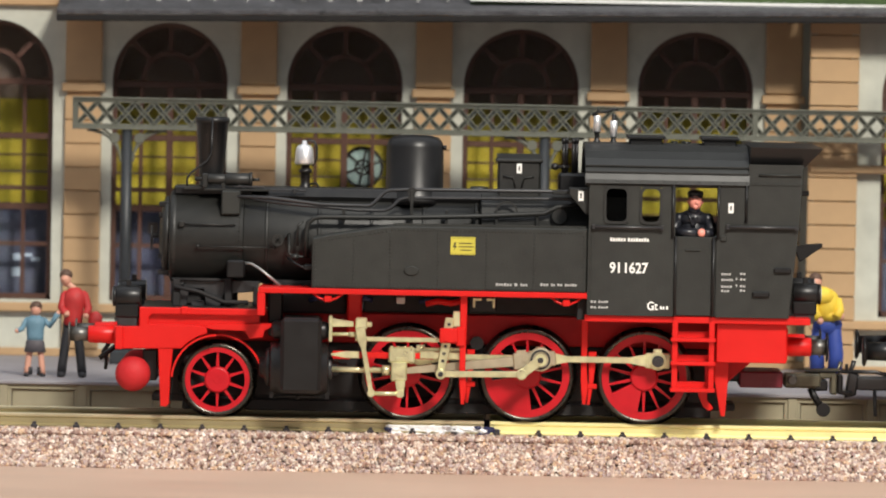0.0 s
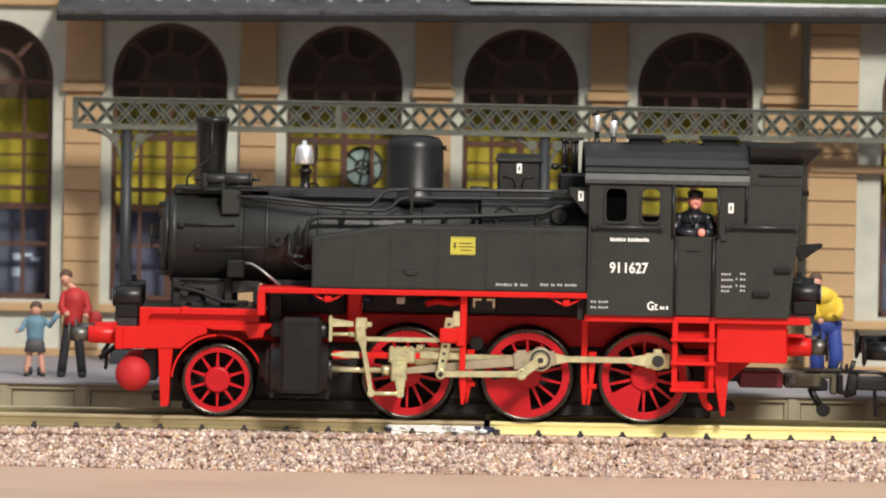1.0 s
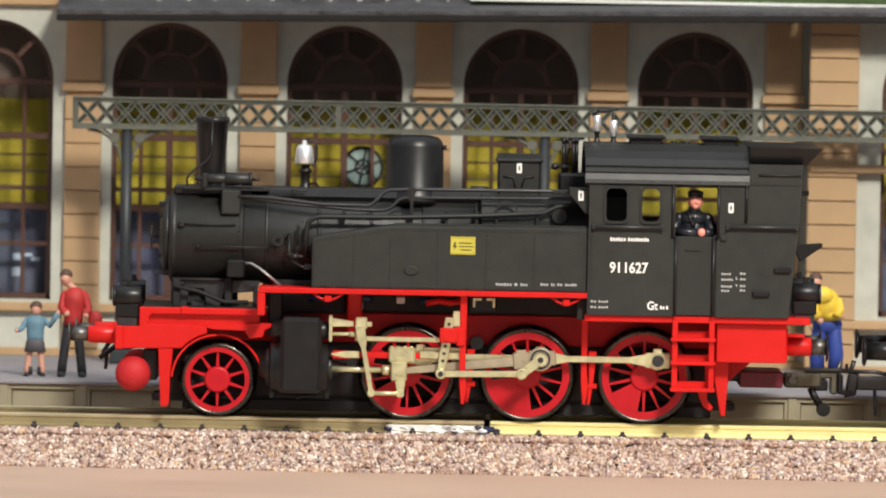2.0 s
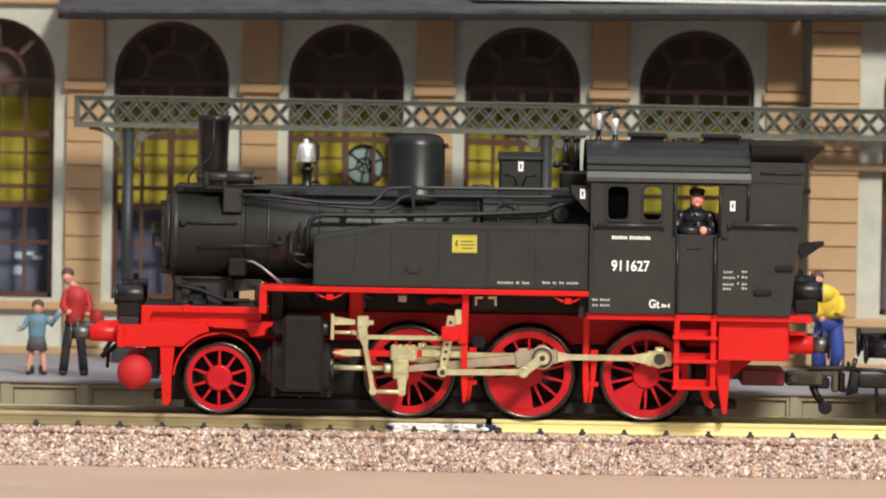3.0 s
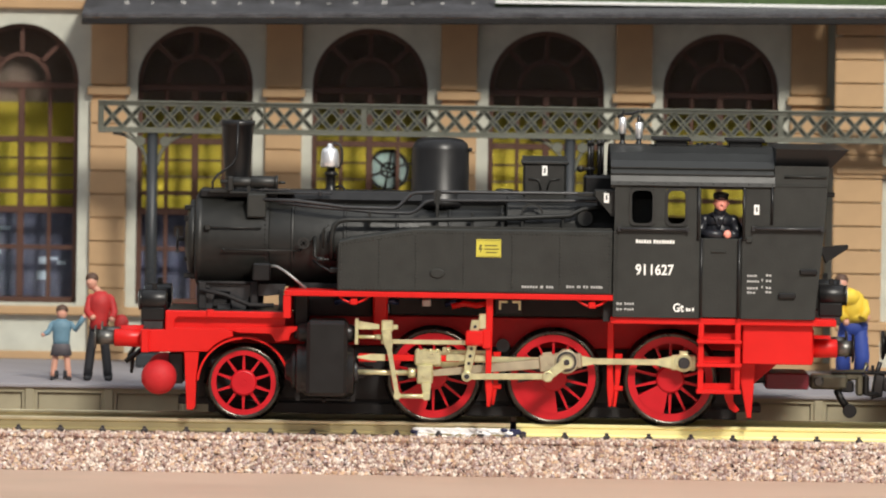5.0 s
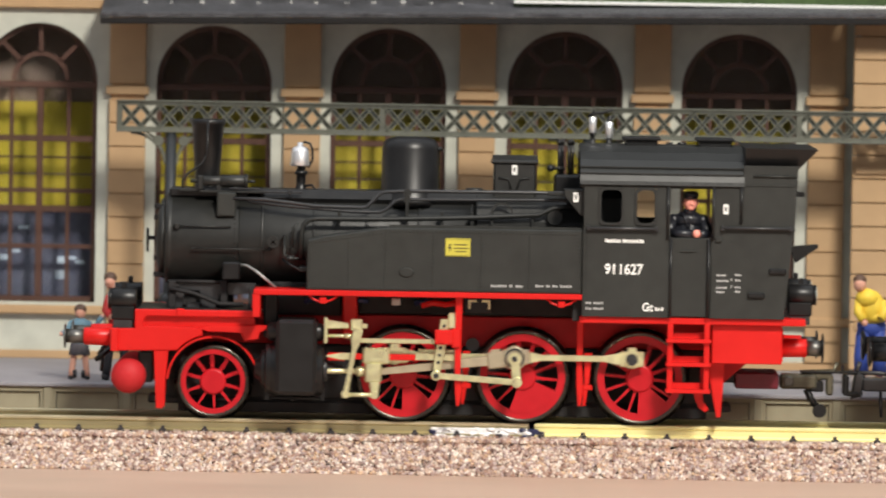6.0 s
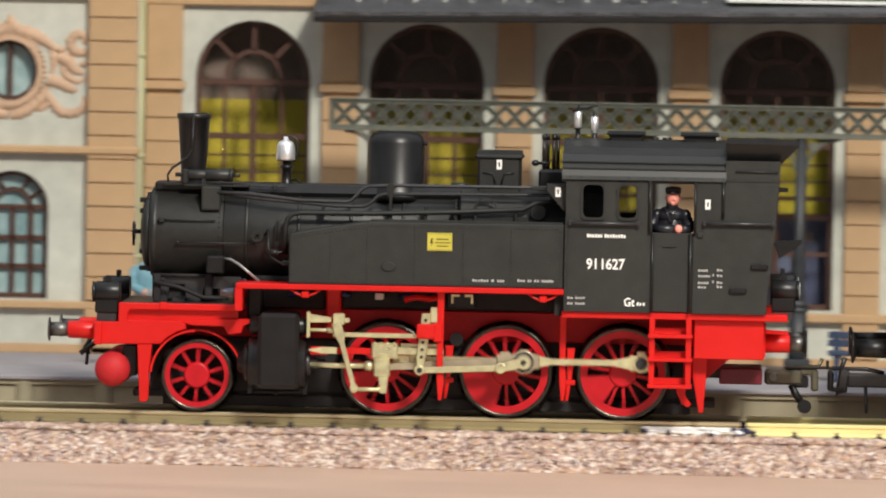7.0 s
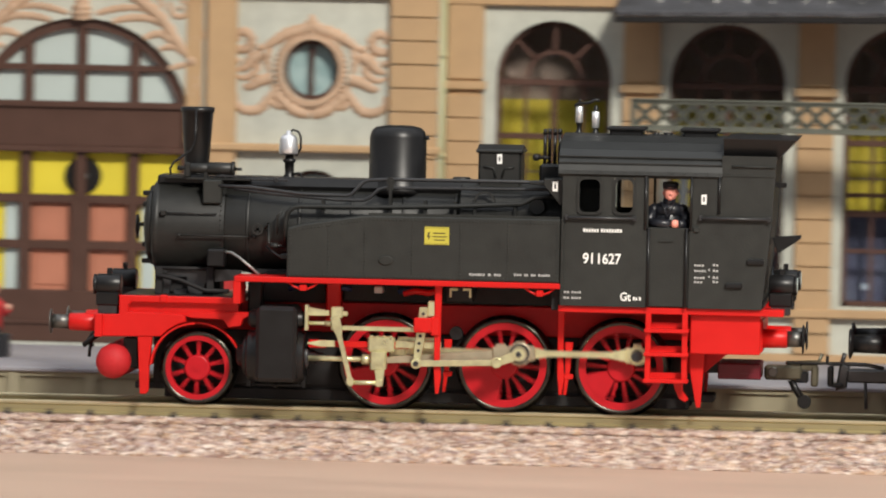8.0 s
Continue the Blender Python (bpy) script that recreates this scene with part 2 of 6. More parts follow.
INSULATOR = material("dark_blue_insulator", (0.03, 0.035, 0.09), 0.3, vary=0.3, scale=500)
LEADGLASS = material("pale_stained_glass", (0.16, 0.21, 0.215), 0.4, vary=0.3, scale=200)
PANE = glass("window_glass", (0.9, 0.93, 0.9))

BACKWALL = material("grey_blue_room_wall", (0.07, 0.075, 0.085), 0.8, vary=0.1, scale=5)
# ---------------------------------------------------------------- ground, platform and track
solid("room_floor", Build().box(-2500, 2500, -2500, 1500, -790, -760), BACKWALL, "dark floor of the room", kind="structure")
# the board's unseen front is added to bounce light up onto the wheels
solid("ground", Build().box(-430, 330, -400, 420, -14, -7.5), BOARD, "pale wooden baseboard under the model railway", kind="structure")

solid("wall_north", Build().box(-430, 330, 420, 432, -14, 620), BACKWALL, "plain dark room wall behind the layout", kind="structure")
platform = solid("platform", Build().box(-420, 320, 35.2, 125, -7.5, 2.3).box(-420, 320, 33.6, 125, 2.3, 3.0, 0.15), PAVE,
                 "grey paved station platform with a stone edge", kind="structure")
b = Build()
for i in range(-30, 25):
    x = -67.0 + 13.3 * i
    b.box(x - 8.0, x - 5.3, 34.4, 35.2, -7.5, 2.3, 0.12).box(x - 7.4, x - 5.9, 34.0, 34.6, -7.5, 2.3, 0.12)
b.box(-420, 320, 34.3, 35.2, 1.5, 2.3).box(-420, 320, 34.2, 35.2, -7.5, -3.6)
part("panel_frame", b, STONE, platform, "grey-green stone frame of the platform edge")
pm = mesh_of("panel", Build().prism([(-5.2, -3.5), (5.2, -3.5), (5.2, 1.4), (-5.2, 1.4)], 34.9, 35.18, 0.1), STONE)
for i in range(-12, 16):
    p = new("panel", pm)
    p.parent = platform
    p.location = ((-67.0 + 13.3 * i) * MM, 0, 0)

# embankment under the track
solid("ballast_bed", Build().prism([(-20.6, -7.5), (20.6, -7.5), (13.0, -3.3), (-13.0, -3.3)], -420, 320, axis="x"), EARTH,
      "brown glued bed under the gravel", kind="structure")


def gravel():
    rng = np.random.default_rng(5)
    base = np.array([(1, 0, 0), (-1, 0, 0), (0, 1, 0), (0, -1, 0), (0, 0, 1), (0, 0, -1)], float)
    faces = np.array([(0, 2, 4), (2, 1, 4), (1, 3, 4), (3, 0, 4), (2, 0, 5), (1, 2, 5), (3, 1, 5), (0, 3, 5)])
    verts, tris = [], []
    k = 0
    spots = []
    for _ in range(21000):
        s = rng.random()
        spots.append((rng.uniform(-205, 95), -13.4 - 7.9 * s, -2.65 - 4.8 * s))
    for _ in range(5200):
        spots.append((rng.uniform(-205, 95), rng.uniform(-14, 14.5), -2.75))
    for _ in range(8000):
        spots.append((rng.uniform(-205, 95), rng.uniform(-14.4, -9.7), -2.4))
    for _ in range(2200):
        spots.append((rng.uniform(-205, 95), rng.uniform(-10.4, -9.4), -2.15))
    for x, y, z in spots:
        r = rng.uniform(0.3, 0.68)
        q = Euler(rng.uniform(0, 6.28, 3)).to_matrix()
        pts = (base * rng.uniform(0.6, 1.2, (6, 1)) * (1.0, rng.uniform(0.7, 1.0), rng.uniform(0.6, 1.0)) * r) @ np.array(q)
        verts.append(pts + (x, y, z))
        tris.append(faces + k)
        k += 6
    me = bpy.data.meshes.new("gravel")
    me.from_pydata((np.concatenate(verts) * MM).tolist(), [], np.concatenate(tris).tolist())
    me.materials.append(GRAVEL)
    return tagged(new("gravel", me), "pinkish grey gravel ballast along the track", "gravel", kind="stuff")


gravel()

# sleepers with rail chairs
b = Build().box(-1.2, 1.2, -12.4, 12.4, -3.2, -2.35, 0.1)
for s in (-1, 1):
    for o in (-1.35, 1.35):
        b.box(-0.55, 0.55, s * 8.25 + o * 0.95 - 0.5, s * 8.25 + o * 0.95 + 0.5, -2.4, -1.4, 0.15).box(-0.3, 0.3, s * 8.25 + o * 0.7 - 0.3, s * 8.25 + o * 0.7 + 0.3, -1.5, -1.0, 0.1)
me = mesh_of("sleeper", b, SLEEPER)
for i in range(44):
    s = tagged(new("sleeper", me), "dark plastic sleeper bedded in gravel", "sleeper", "sleepers under the rails")
    s.location = ((-203 + 0.8 + 6.82 * i) * MM, 0, 0)


def mirrored_profile(y, half, up=0.3):
    return [(y + a, z + up) for a, z in half] + [(y - a, z + up) for a, z in half[::-1]]


def rail(y, x0, x1, head, foot, label):
    ob = thing("rail", (0, 0, 0), label, "rail", "rails")
    part("rail_head", Build().prism(mirrored_profile(y, [(0.35, 0), (0.45, -0.12), (0.45, -0.5), (0.16, -0.72)]), x0, x1, axis="x"), head, ob)
    part("rail_web", Build().prism(mirrored_profile(y, [(0.155, -0.722), (0.155, -1.6)]), x0, x1, axis="x"), foot, ob)
    part("rail_foot", Build().prism(mirrored_profile(y, [(0.16, -1.602), (1.0, -1.85), (1.0, -2.1)]), x0, x1, axis="x"), foot, ob)


for y in (-8.25, 8.25):
    near = y < 0
    rail(y, -420, 7.2, RAILHEAD, RAILDULL, "dull nickel silver rail of the track")
    rail(y, 8.2, 320, RAILBRIGHT, RAILBRIGHT, "bright brass-coloured rail of the track")
    j = thing("rail_joiner", (0, y, 0), "silvery rail joiner with a dark blue insulator", "rail joiner", "rail joiners")
    o = -1 if near else 1
    sol = random.Random(5)
    blobs = Build()
    for i in range(46):
        q = sol.uniform(0.25, 0.55)
        blobs.ball((-8.2 + 0.34 * i + sol.uniform(-0.2, 0.2), o * sol.uniform(0.5, 0.95), -2.05 + sol.random() * 1.35), q, 8, (1.7, 0.8, 0.7))
    part("solder", blobs, SOLDER, j, "lumpy silver solder")
    dabs = Build()
    for x, z in ((-8.4, -1.2), (-8.0, -1.9), (6.6, -1.9), (9.2, -1.3), (6.2, -0.8)):
        dabs.ball((x, o * 0.9, z), 0.5, 8, (1.3, 0.7, 0.8))
    part("paint_dab", dabs, INSULATOR, j, "dab of dark blue paint")
    part("sleeve", Build().box(-8.0, 7.0, o * 0.5 - 0.35, o * 0.5 + 0.35, -2.0, -0.55, 0.15).box(-8.0, 7.0, -1.15, 1.15, -2.3, -1.95, 0.1), SOLDER, j)
    part("insulator", Build().box(7.0, 8.9, o * 0.45 - 0.45, o * 0.45 + 0.45, -2.2, -0.6, 0.2), INSULATOR, j, "dark blue plastic insulator")

# ---------------------------------------------------------------- station building
station = thing("station_building", (0, 105, 3), "cream and sandstone station building with tall arched windows", "building")
SY, SZ = 105, 3     # face of the wall and foot of the building
TOP = 74


def local(b):
    return b.turned(Matrix.Translation((0, -SY, -SZ)))


def arc(cx, cz, r, a0, a1, n=24, rz=None):
    return [(cx + r * math.cos(radians(a0 + (a1 - a0) * i / n)), cz + (rz or r) * math.sin(radians(a0 + (a1 - a0) * i / n))) for i in range(n + 1)]


def arched_wall(x0, x1, wins, z0, z1, y0, y1, sill):
    """A wall from x0 to x1 with arched openings (centre, half width, spring height) above the sill."""
    part("wall_base", local(Build().box(x0, x1, y0, y1, z0, sill)), PLASTER, station)
    edges = [x0] + [(p[0] + p[1] + q[0] - q[1]) / 2 for p, q in zip(wins, wins[1:])] + [x1]
    for (c, h, sp), l, r in zip(wins, edges, edges[1:]):
        bay = Build().prism([(l, sill), (c - h, sill)] + arc(c, sp, h, 180, 0) + [(c + h, sill), (r, sill), (r, z1), (l, z1)], y0, y1)
        part("wall_bay", local(bay), PLASTER, station, "cream plaster wall bay with an arched opening")


BAYS = [-80.35, -49.25, -18.05, 13.45, 44.55]
HALF, SPRING, SILL, BAR = 10.3, 52.6, 13.0, 51.9
arched_wall(-101.0, 66.0, [(c, HALF, SPRING) for c in BAYS], 3, TOP, 105, 109, SILL)
arched_wall(65.0, 150.0, [(87.5, HALF, SPRING), (118.7, HALF, SPRING)], 3, TOP, 94, 104, SILL)
# middle wing with round window, small arched window and the great door arch
arched_wall(-137.0, -100.5, [(-122.8, 6.5, 28.9)], 3, 39.5, 101, 109, 12.6)
OV = (-123.6, 53.3)
for s in (1, -1):
    b = Build()
    ring = arc(OV[0], OV[1], 5.0, 90, 90 + s * 180, 20, 5.4)
    edge = -100.5 if s < 0 else -137.0
    b.prism(ring + [(OV[0], 39.5), (edge, 39.5), (edge, TOP), (OV[0], TOP)], 101, 109)
    part("wall", local(b), PLASTER, station, "cream plaster wall of the middle wing")
arched_wall(-193.0, -137.0, [(-165.0, 19.9, 41.9)], 3, TOP, 101, 109, 3.4)
part("wall", local(Build().box(-420, -193, 101, 109, 3, TOP)), PLASTER, station)
part("wall", local(Build().box(150, 320, 94, 109, 3, TOP)), PLASTER, station)
part("back_wall", local(Build().box(-420, 320, 124, 127, 3, TOP)), PLASTER, station)
part("station_roof", local(Build().box(-420, 320, 96, 127, TOP, TOP + 2)), SLATE, station)
for x in (-101.0, 65.2, -137.4, 150):
    part("cross_wall", local(Build().box(x - 0.5, x + 0.5, 109, 124, 3, TOP)), PLASTER, station)

# plinth, sills, bands and cornice
for q in ((-101, 65.2, 104.2, 105, 3, 4.4, 0.1), (-137, -100.5, 100.3, 101, 3, 4.6, 0.1), (65, 150, 93.1, 94, 3, 4.4, 0.1)):
    part("plinth", local(Build().box(*q)), SAND, station)
for q in ((-101, 65.2, 103.2, 105, 10.9, 12.5, 0.25), (-143, -100.5, 99.0, 101, 10.9, 12.3, 0.25), (65, 150, 91.7, 94, 10.9, 12.5, 0.25)):
    part("sill_band", local(Build().box(*q)), SAND, station, "sandstone sill band")
for q in ((-143.5, -100.0, 98.6, 101, 38.6, 40.0, 0.3), (64.6, 150, 91.5, 94, 38.6, 40.0, 0.3)):
    part("string_course", local(Build().box(*q)), SAND, station, "sandstone string course")
for q in ((-101, -66, 103.4, 105, 65.5, 67.2, 0.25), (-193, -100.5, 98.8, 101, 66.6, 68.4, 0.3)):
    part("cornice", local(Build().box(*q)), SAND, station)

# pilasters of single blocks
CAP = mesh_of("capital", Build().box(-3.8, 3.8, -1.9, 0, 0, 1.5, 0.15), SAND)
SHAFT = mesh_of("shaft", Build().box(-3.25, 3.25, -1.3, 0, 0, 14.5, 0.15), SAND)
BLOCK = mesh_of("block", Build().box(-3.25, 3.25, -1.3, 0, 0.09, 4.12, 0.13), SAND)
QUOIN = mesh_of("block", Build().box(-4.35, 4.35, -1.9, 0, 0.09, 4.12, 0.16), SAND)


def pilaster(x, y, quoin=False):
    p = part("pilaster", Build().box(x - 3, x + 3, y - SY - 0.7, y - SY + 0.2, 0, 63), SAND, station, "sandstone pilaster of moulded blocks")
    rows = [(BLOCK, 8.6 + 4.21 * i) for i in range(9)] + [(CAP, 47.4), (SHAFT, 49.2)]
    rows += [(BLOCK, 1.4 + 3.15 * i) for i in range(2)]
    if quoin:
        rows = [(QUOIN, 1.0 + 4.21 * i) for i in range(2)] + [(QUOIN, 9.5 + 4.21 * i) for i in range(15)]
    for me, z in rows:
        o = new(me.name, me)
        o.parent = p
        o.location = (x * MM, (y - SY) * MM, z * MM)


for x in (-96.2, -64.6, -33.4, -2.2, 29.0, 60.2):
    pilaster(x, 105)
for x, y in ((-105.0, 101), (68.6, 94)):
    pilaster(x, y, True)
for q in ((-142.2, -136.9, 99.3, 101, 12.3, 70, 0.2), (-193, -187.5, 99.3, 101, 3, 70, 0.2)):
    part("pilaster", local(Build().box(*q)), SAND, station, "smooth sandstone pilaster beside the door arch")
# rain pipe
rp = part("rain_pipe", local(Build().cyl((-100.3, 103.2, 3), (-100.3, 103.2, 72), 0.75, seg=10)), PIPE, station, "pale green rain pipe")
for z in (20, 38, 56):
    part("clip", local(Build().cyl((-100.3, 103.2, z), (-100.3, 103.2, z + 0.9), 0.95, seg=10)), PIPE, rp)


def tall_window(c, wy, rosette=False):
    """Arched window: moulded frame, glass, and the printed paper behind it."""
    y = wy + 2.0
    b = Build().ring((c, SPRING), HALF + 0.1, HALF - 0.9, y, y + 1.0, 32, (0, 180))
    for s in (-1, 1):
        b.box(c + s * (HALF - 0.4) - 0.5, c + s * (HALF - 0.4) + 0.5, y, y + 1, SILL, SPRING)
    b.box(c - HALF, c + HALF, y - 0.1, y + 1, BAR - 0.6, BAR + 0.5, 0.1).box(c - HALF, c + HALF, y, y + 1, SILL, SILL + 1.0, 0.1)
    w = part("window", local(b), BROWN, station, "tall brown arched window with yellow blinds")
    for x, t in ((c - 5.1, 0.36), (c, 0.6), (c + 5.1, 0.36)):
        part("mullion", local(Build().box(x - t, x + t, y + 0.1, y + 0.9, SILL + 1, SPRING - 0.5, 0.08)), BROWN, w)
    for z, t in ((42.2, 0.55), (32.9, 0.4), (29.6, 0.6), (22.9, 0.4)):
        part("glazing_bar", local(Build().box(c - HALF + 0.9, c + HALF - 0.9, y + 0.15, y + 0.85, z - t, z + t, 0.08)), BROWN, w)
    for a in (45, 90, 135):
        d = (math.cos(radians(a)), math.sin(radians(a)))
        n = (-d[1] * 0.4, d[0] * 0.4)
        poly = [(c + d[0] * r + s * n[0], SPRING + d[1] * r + s * n[1]) for r, s in ((4.9, -1), (9.6, -1), (9.6, 1), (4.9, 1))]
        part("spoke", local(Build().prism(poly, y + 0.1, y + 0.9)), BROWN, w)
    part("arch_bar", local(Build().ring((c, SPRING), 5.2, 4.4, y + 0.1, y + 0.9, 20, (0, 180))), BROWN, w)
    g = part("pane", local(Build().prism([(c - HALF, SILL)] + [(c + HALF, SILL)] + arc(c, SPRING, HALF, 0, 180, 20), y + 1.1, y + 1.3)), PANE, w, "thin clear plastic glazing")
    g.visible_shadow = False
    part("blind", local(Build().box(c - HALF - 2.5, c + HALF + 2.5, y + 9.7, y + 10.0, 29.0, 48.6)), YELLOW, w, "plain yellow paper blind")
    part("print", local(Build().box(c - HALF - 2.5, c + HALF + 2.5, y + 6.4, y + 6.6, SILL - 2, 30.0)), BLUEPRINT, w, "blue and grey printed paper")
    part("print", local(Build().box(c - HALF - 2.5, c + HALF + 2.5, y + 9.9, y + 10.2, 48.6, SPRING + HALF + 3)), GREYPRINT, w, "dull brown printed paper")
    rng = random.Random(int(c * 10))
    for i in range(7):
        x, z, q, h = c + rng.uniform(-9, 7), rng.uniform(14.5, 26), rng.uniform(1.2, 3.2), rng.uniform(0.6, 2.0)
        part("picture", local(Build().box(x, x + q, y + 6.1, y + 6.3, z, z + h)), rng.choice((PALEPRINT, PALEPRINT, GREYPRINT)), w)
    for z in (38.4, 35.4):
        part("fold", local(Build().box(c - HALF, c + HALF, y + 9.5, y + 9.65, z, z + 0.35)), BROWN if z > 38 else GREYPRINT, w)
    if rosette:
        part("rosette", local(Build().cyl((c + 3.4, y + 2.4, 37.6), (c + 3.4, y + 2.0, 37.6), 3.6, seg=28)), LEADGLASS, w, "round pale stained-glass rosette")
        bb = Build().ring((c + 3.4, 37.6), 3.8, 3.2, y + 1.8, y + 2.05, 28).ring((c + 3.4, 37.6), 1.5, 1.1, y + 1.85, y + 2.05, 20)
        for a in range(20, 380, 60):
            d = Vector((math.cos(radians(a)), 0, math.sin(radians(a))))
            bb.tube([Vector((c + 3.4, y + 1.95, 37.6)) + d * 0.2, Vector((c + 3.4, y + 1.95, 37.6)) + d * 3.5], 0.24, 5)
        part("lead", local(bb), FASCIA, w)


for c in BAYS:
    tall_window(c, 105, rosette=abs(c + 18.05) < 0.1)
tall_window(87.5, 96)
tall_window(118.7, 96)

# small arched window of the middle wing
c, h, sp, y = -122.8, 6.5, 28.9, 102.6
b = Build().ring((c, sp), h + 0.1, h - 0.8, y, y + 1, 28, (0, 180)).box(c - h, c + h, y, y + 1, 12.6, 13.5, 0.1)
for s in (-1, 1):
    b.box(c + s * (h - 0.35) - 0.45, c + s * (h - 0.35) + 0.45, y, y + 1, 12.6, sp)
w = part("window", local(b), BROWN, station, "small brown arched window with pale blue panes")
for x in (c - 3.3, c, c + 3.3):
    part("mullion", local(Build().box(x - 0.4, x + 0.4, y + 0.1, y + 0.9, 13.4, sp, 0.08)), BROWN, w)
for z in (18.3, 23.4, 28.9):
    part("glazing_bar", local(Build().box(c - h + 0.8, c + h - 0.8, y + 0.1, y + 0.9, z - 0.45, z + 0.45, 0.08)), BROWN, w)
part("arch_bar", local(Build().ring((c, sp), 3.6, 2.9, y + 0.1, y + 0.9, 20, (0, 180))), BROWN, w)
for a in (30, 62, 118, 150):
    d = Vector((math.cos(radians(a)), 0, math.sin(radians(a))))
    part("spoke", local(Build().tube([Vector((c, y + 0.5, sp)) + d * 3.2, Vector((c, y + 0.5, sp)) + d * 6.0], 0.35, 6)), BROWN, w)
part("pane", local(Build().prism([(c - h, 12.6), (c + h, 12.6)] + arc(c, sp, h, 0, 180, 20), y + 1.3, y + 1.6)), TEALPANE, w, "pale blue curtained panes")

# round window with its relief
y = 102.4
b = Build()
b.ring((0, 0), 5.2, 4.3, y, y + 1, 36).box(-0.4, 0.4, y + 0.1, y + 0.9, -4.6, 4.6, 0.08)
b.turned(Matrix.Translation((OV[0], 0, OV[1])) @ Matrix.Diagonal((1, 1, 1.08, 1)))
w = part("round_window", local(b), BROWN, station, "round brown window with pale blue panes")
part("pane", local(Build().cyl((OV[0], y + 1.5, OV[1]), (OV[0], y + 1.8, OV[1]), 5.4, seg=32)), TEALPANE, w)


def frond(b, pts, r0, r1, y):
    """A half-round moulded leaf along a curve through points (x, z), swelling in its middle."""
    ctrl = [Vector((x, 0, z)) for x, z in pts]
    ctrl = [ctrl[0] * 2 - ctrl[1]] + ctrl + [ctrl[-1] * 2 - ctrl[-2]]
    line = []
    for i in range(1, len(ctrl) - 2):
        p0, p1, p2, p3 = ctrl[i - 1:i + 3]
        for k in range(6):
            u = k / 6
            line.append(0.5 * (2 * p1 + (p2 - p0) * u + (2 * p0 - 5 * p1 + 4 * p2 - p3) * u * u + (3 * p1 - p0 - 3 * p2 + p3) * u ** 3))
    line.append(ctrl[-2])
    rings = []
    for i, p in enumerate(line):
        f = i / (len(line) - 1)
        w = 1.35 * (r0 + (r1 - r0) * f) * (0.35 + 0.65 * math.sin(math.pi * min(1.0, 0.12 + 0.86 * f)) ** 0.6)
        d = (line[min(i + 1, len(line) - 1)] - line[max(i - 1, 0)]).normalized()
        side = Vector((-d.z, 0, d.x))
        w *= 1.0 + 0.2 * math.sin(2.1 * i) * math.sin(math.pi * f)
        rings.append([b.bm.verts.new(p + side * (w * math.cos(a)) + Vector((0, y + 0.15 - 0.8 * w * math.sin(a), 0))) for a in (0, 0.7, 1.2, 1.57, 2.0, 2.5, math.pi)])
    for p, q in zip(rings, rings[1:]):
        for j in range(6):
            f = b.bm.faces.new((p[j], p[j + 1], q[j + 1], q[j]))
            f.smooth = True
    b.bm.faces.new(rings[0])
    b.bm.faces.new(rings[-1][::-1])


b = Build()
y = 101
b.ring((0, 0), 6.0, 5.1, y - 0.7, y + 0.1, 40)
for i in range(44):
    a = 2 * math.pi * i / 44
    d = Vector((math.cos(a), 0, math.sin(a)))
    b.tube([d * 5.9 + Vector((0, y - 0.35, 0)), d * 6.6 + Vector((0, y - 0.15, 0))], 0.36, 6)
b.turned(Matrix.Diagonal((1, 1, 1.06, 1)))
for s in (-1, 1):
    frond(b, [(s * 0.3, 8.4), (s * 1.2, 7.3), (s * 4.2, 6.5), (s * 6.7, 5.0), (s * 8.7, 3.7)], 0.95, 0.75, y)
    frond(b, [(s * 0.2, -8.0), (s * 2.8, -7.2), (s * 5.3, -5.3), (s * 6.9, -2.6)], 0.9, 0.8, y)
    frond(b, [(s * 7.4, 4.0), (s * 7.9, 1.6), (s * 7.5, -0.8)], 0.6, 0.5, y)
    frond(b, [(s * 8.6, 2.7), (s * 10.4, 1.9), (s * 11.6, 0.4), (s * 13.3, -0.4)], 1.1, 0.6, y)
    frond(b, [(s * 9.4, 1.2), (s * 10.0, -0.6), (s * 12.0, -1.7), (s * 13.6, -1.2)], 0.6, 0.45, y)
    frond(b, [(s * 6.9, -1.6), (s * 8.8, -2.0), (s * 11.2, -3.2), (s * 12.2, -3.0)], 1.0, 0.5, y)
    frond(b, [(s * 6.4, -3.8), (s * 7.6, -5.4), (s * 9.2, -7.2), (s * 11.8, -7.4), (s * 13.4, -6.2), (s * 13.5, -4.4)], 0.75, 0.65, y)
    frond(b, [(s * 7.2, -5.6), (s * 6.0, -6.6), (s * 4.6, -7.0)], 0.6, 0.4, y)
    frond(b, [(s * 13.6, 3.4), (s * 11.6, 3.6), (s * 10.8, 5.2), (s * 12.0, 6.7), (s * 13.4, 6.0), (s * 12.9, 4.9)], 0.8, 0.6, y)
    b.ball((s * 9.2, y - 0.2, 3.8), 0.7, 8).ball((s * 8.2, y - 0.1, -6.2), 0.65, 8).ball((s * 13.2, y - 0.1, 1.4), 0.6, 8)
frond(b, [(0, 7.0), (0.05, 8.6), (0, 10.0)], 0.9, 0.5, y)
b.turned(Matrix.Translation((OV[0], 0, OV[1])))
part("relief", local(b), PINK, station, "terracotta scrollwork relief round the round window")

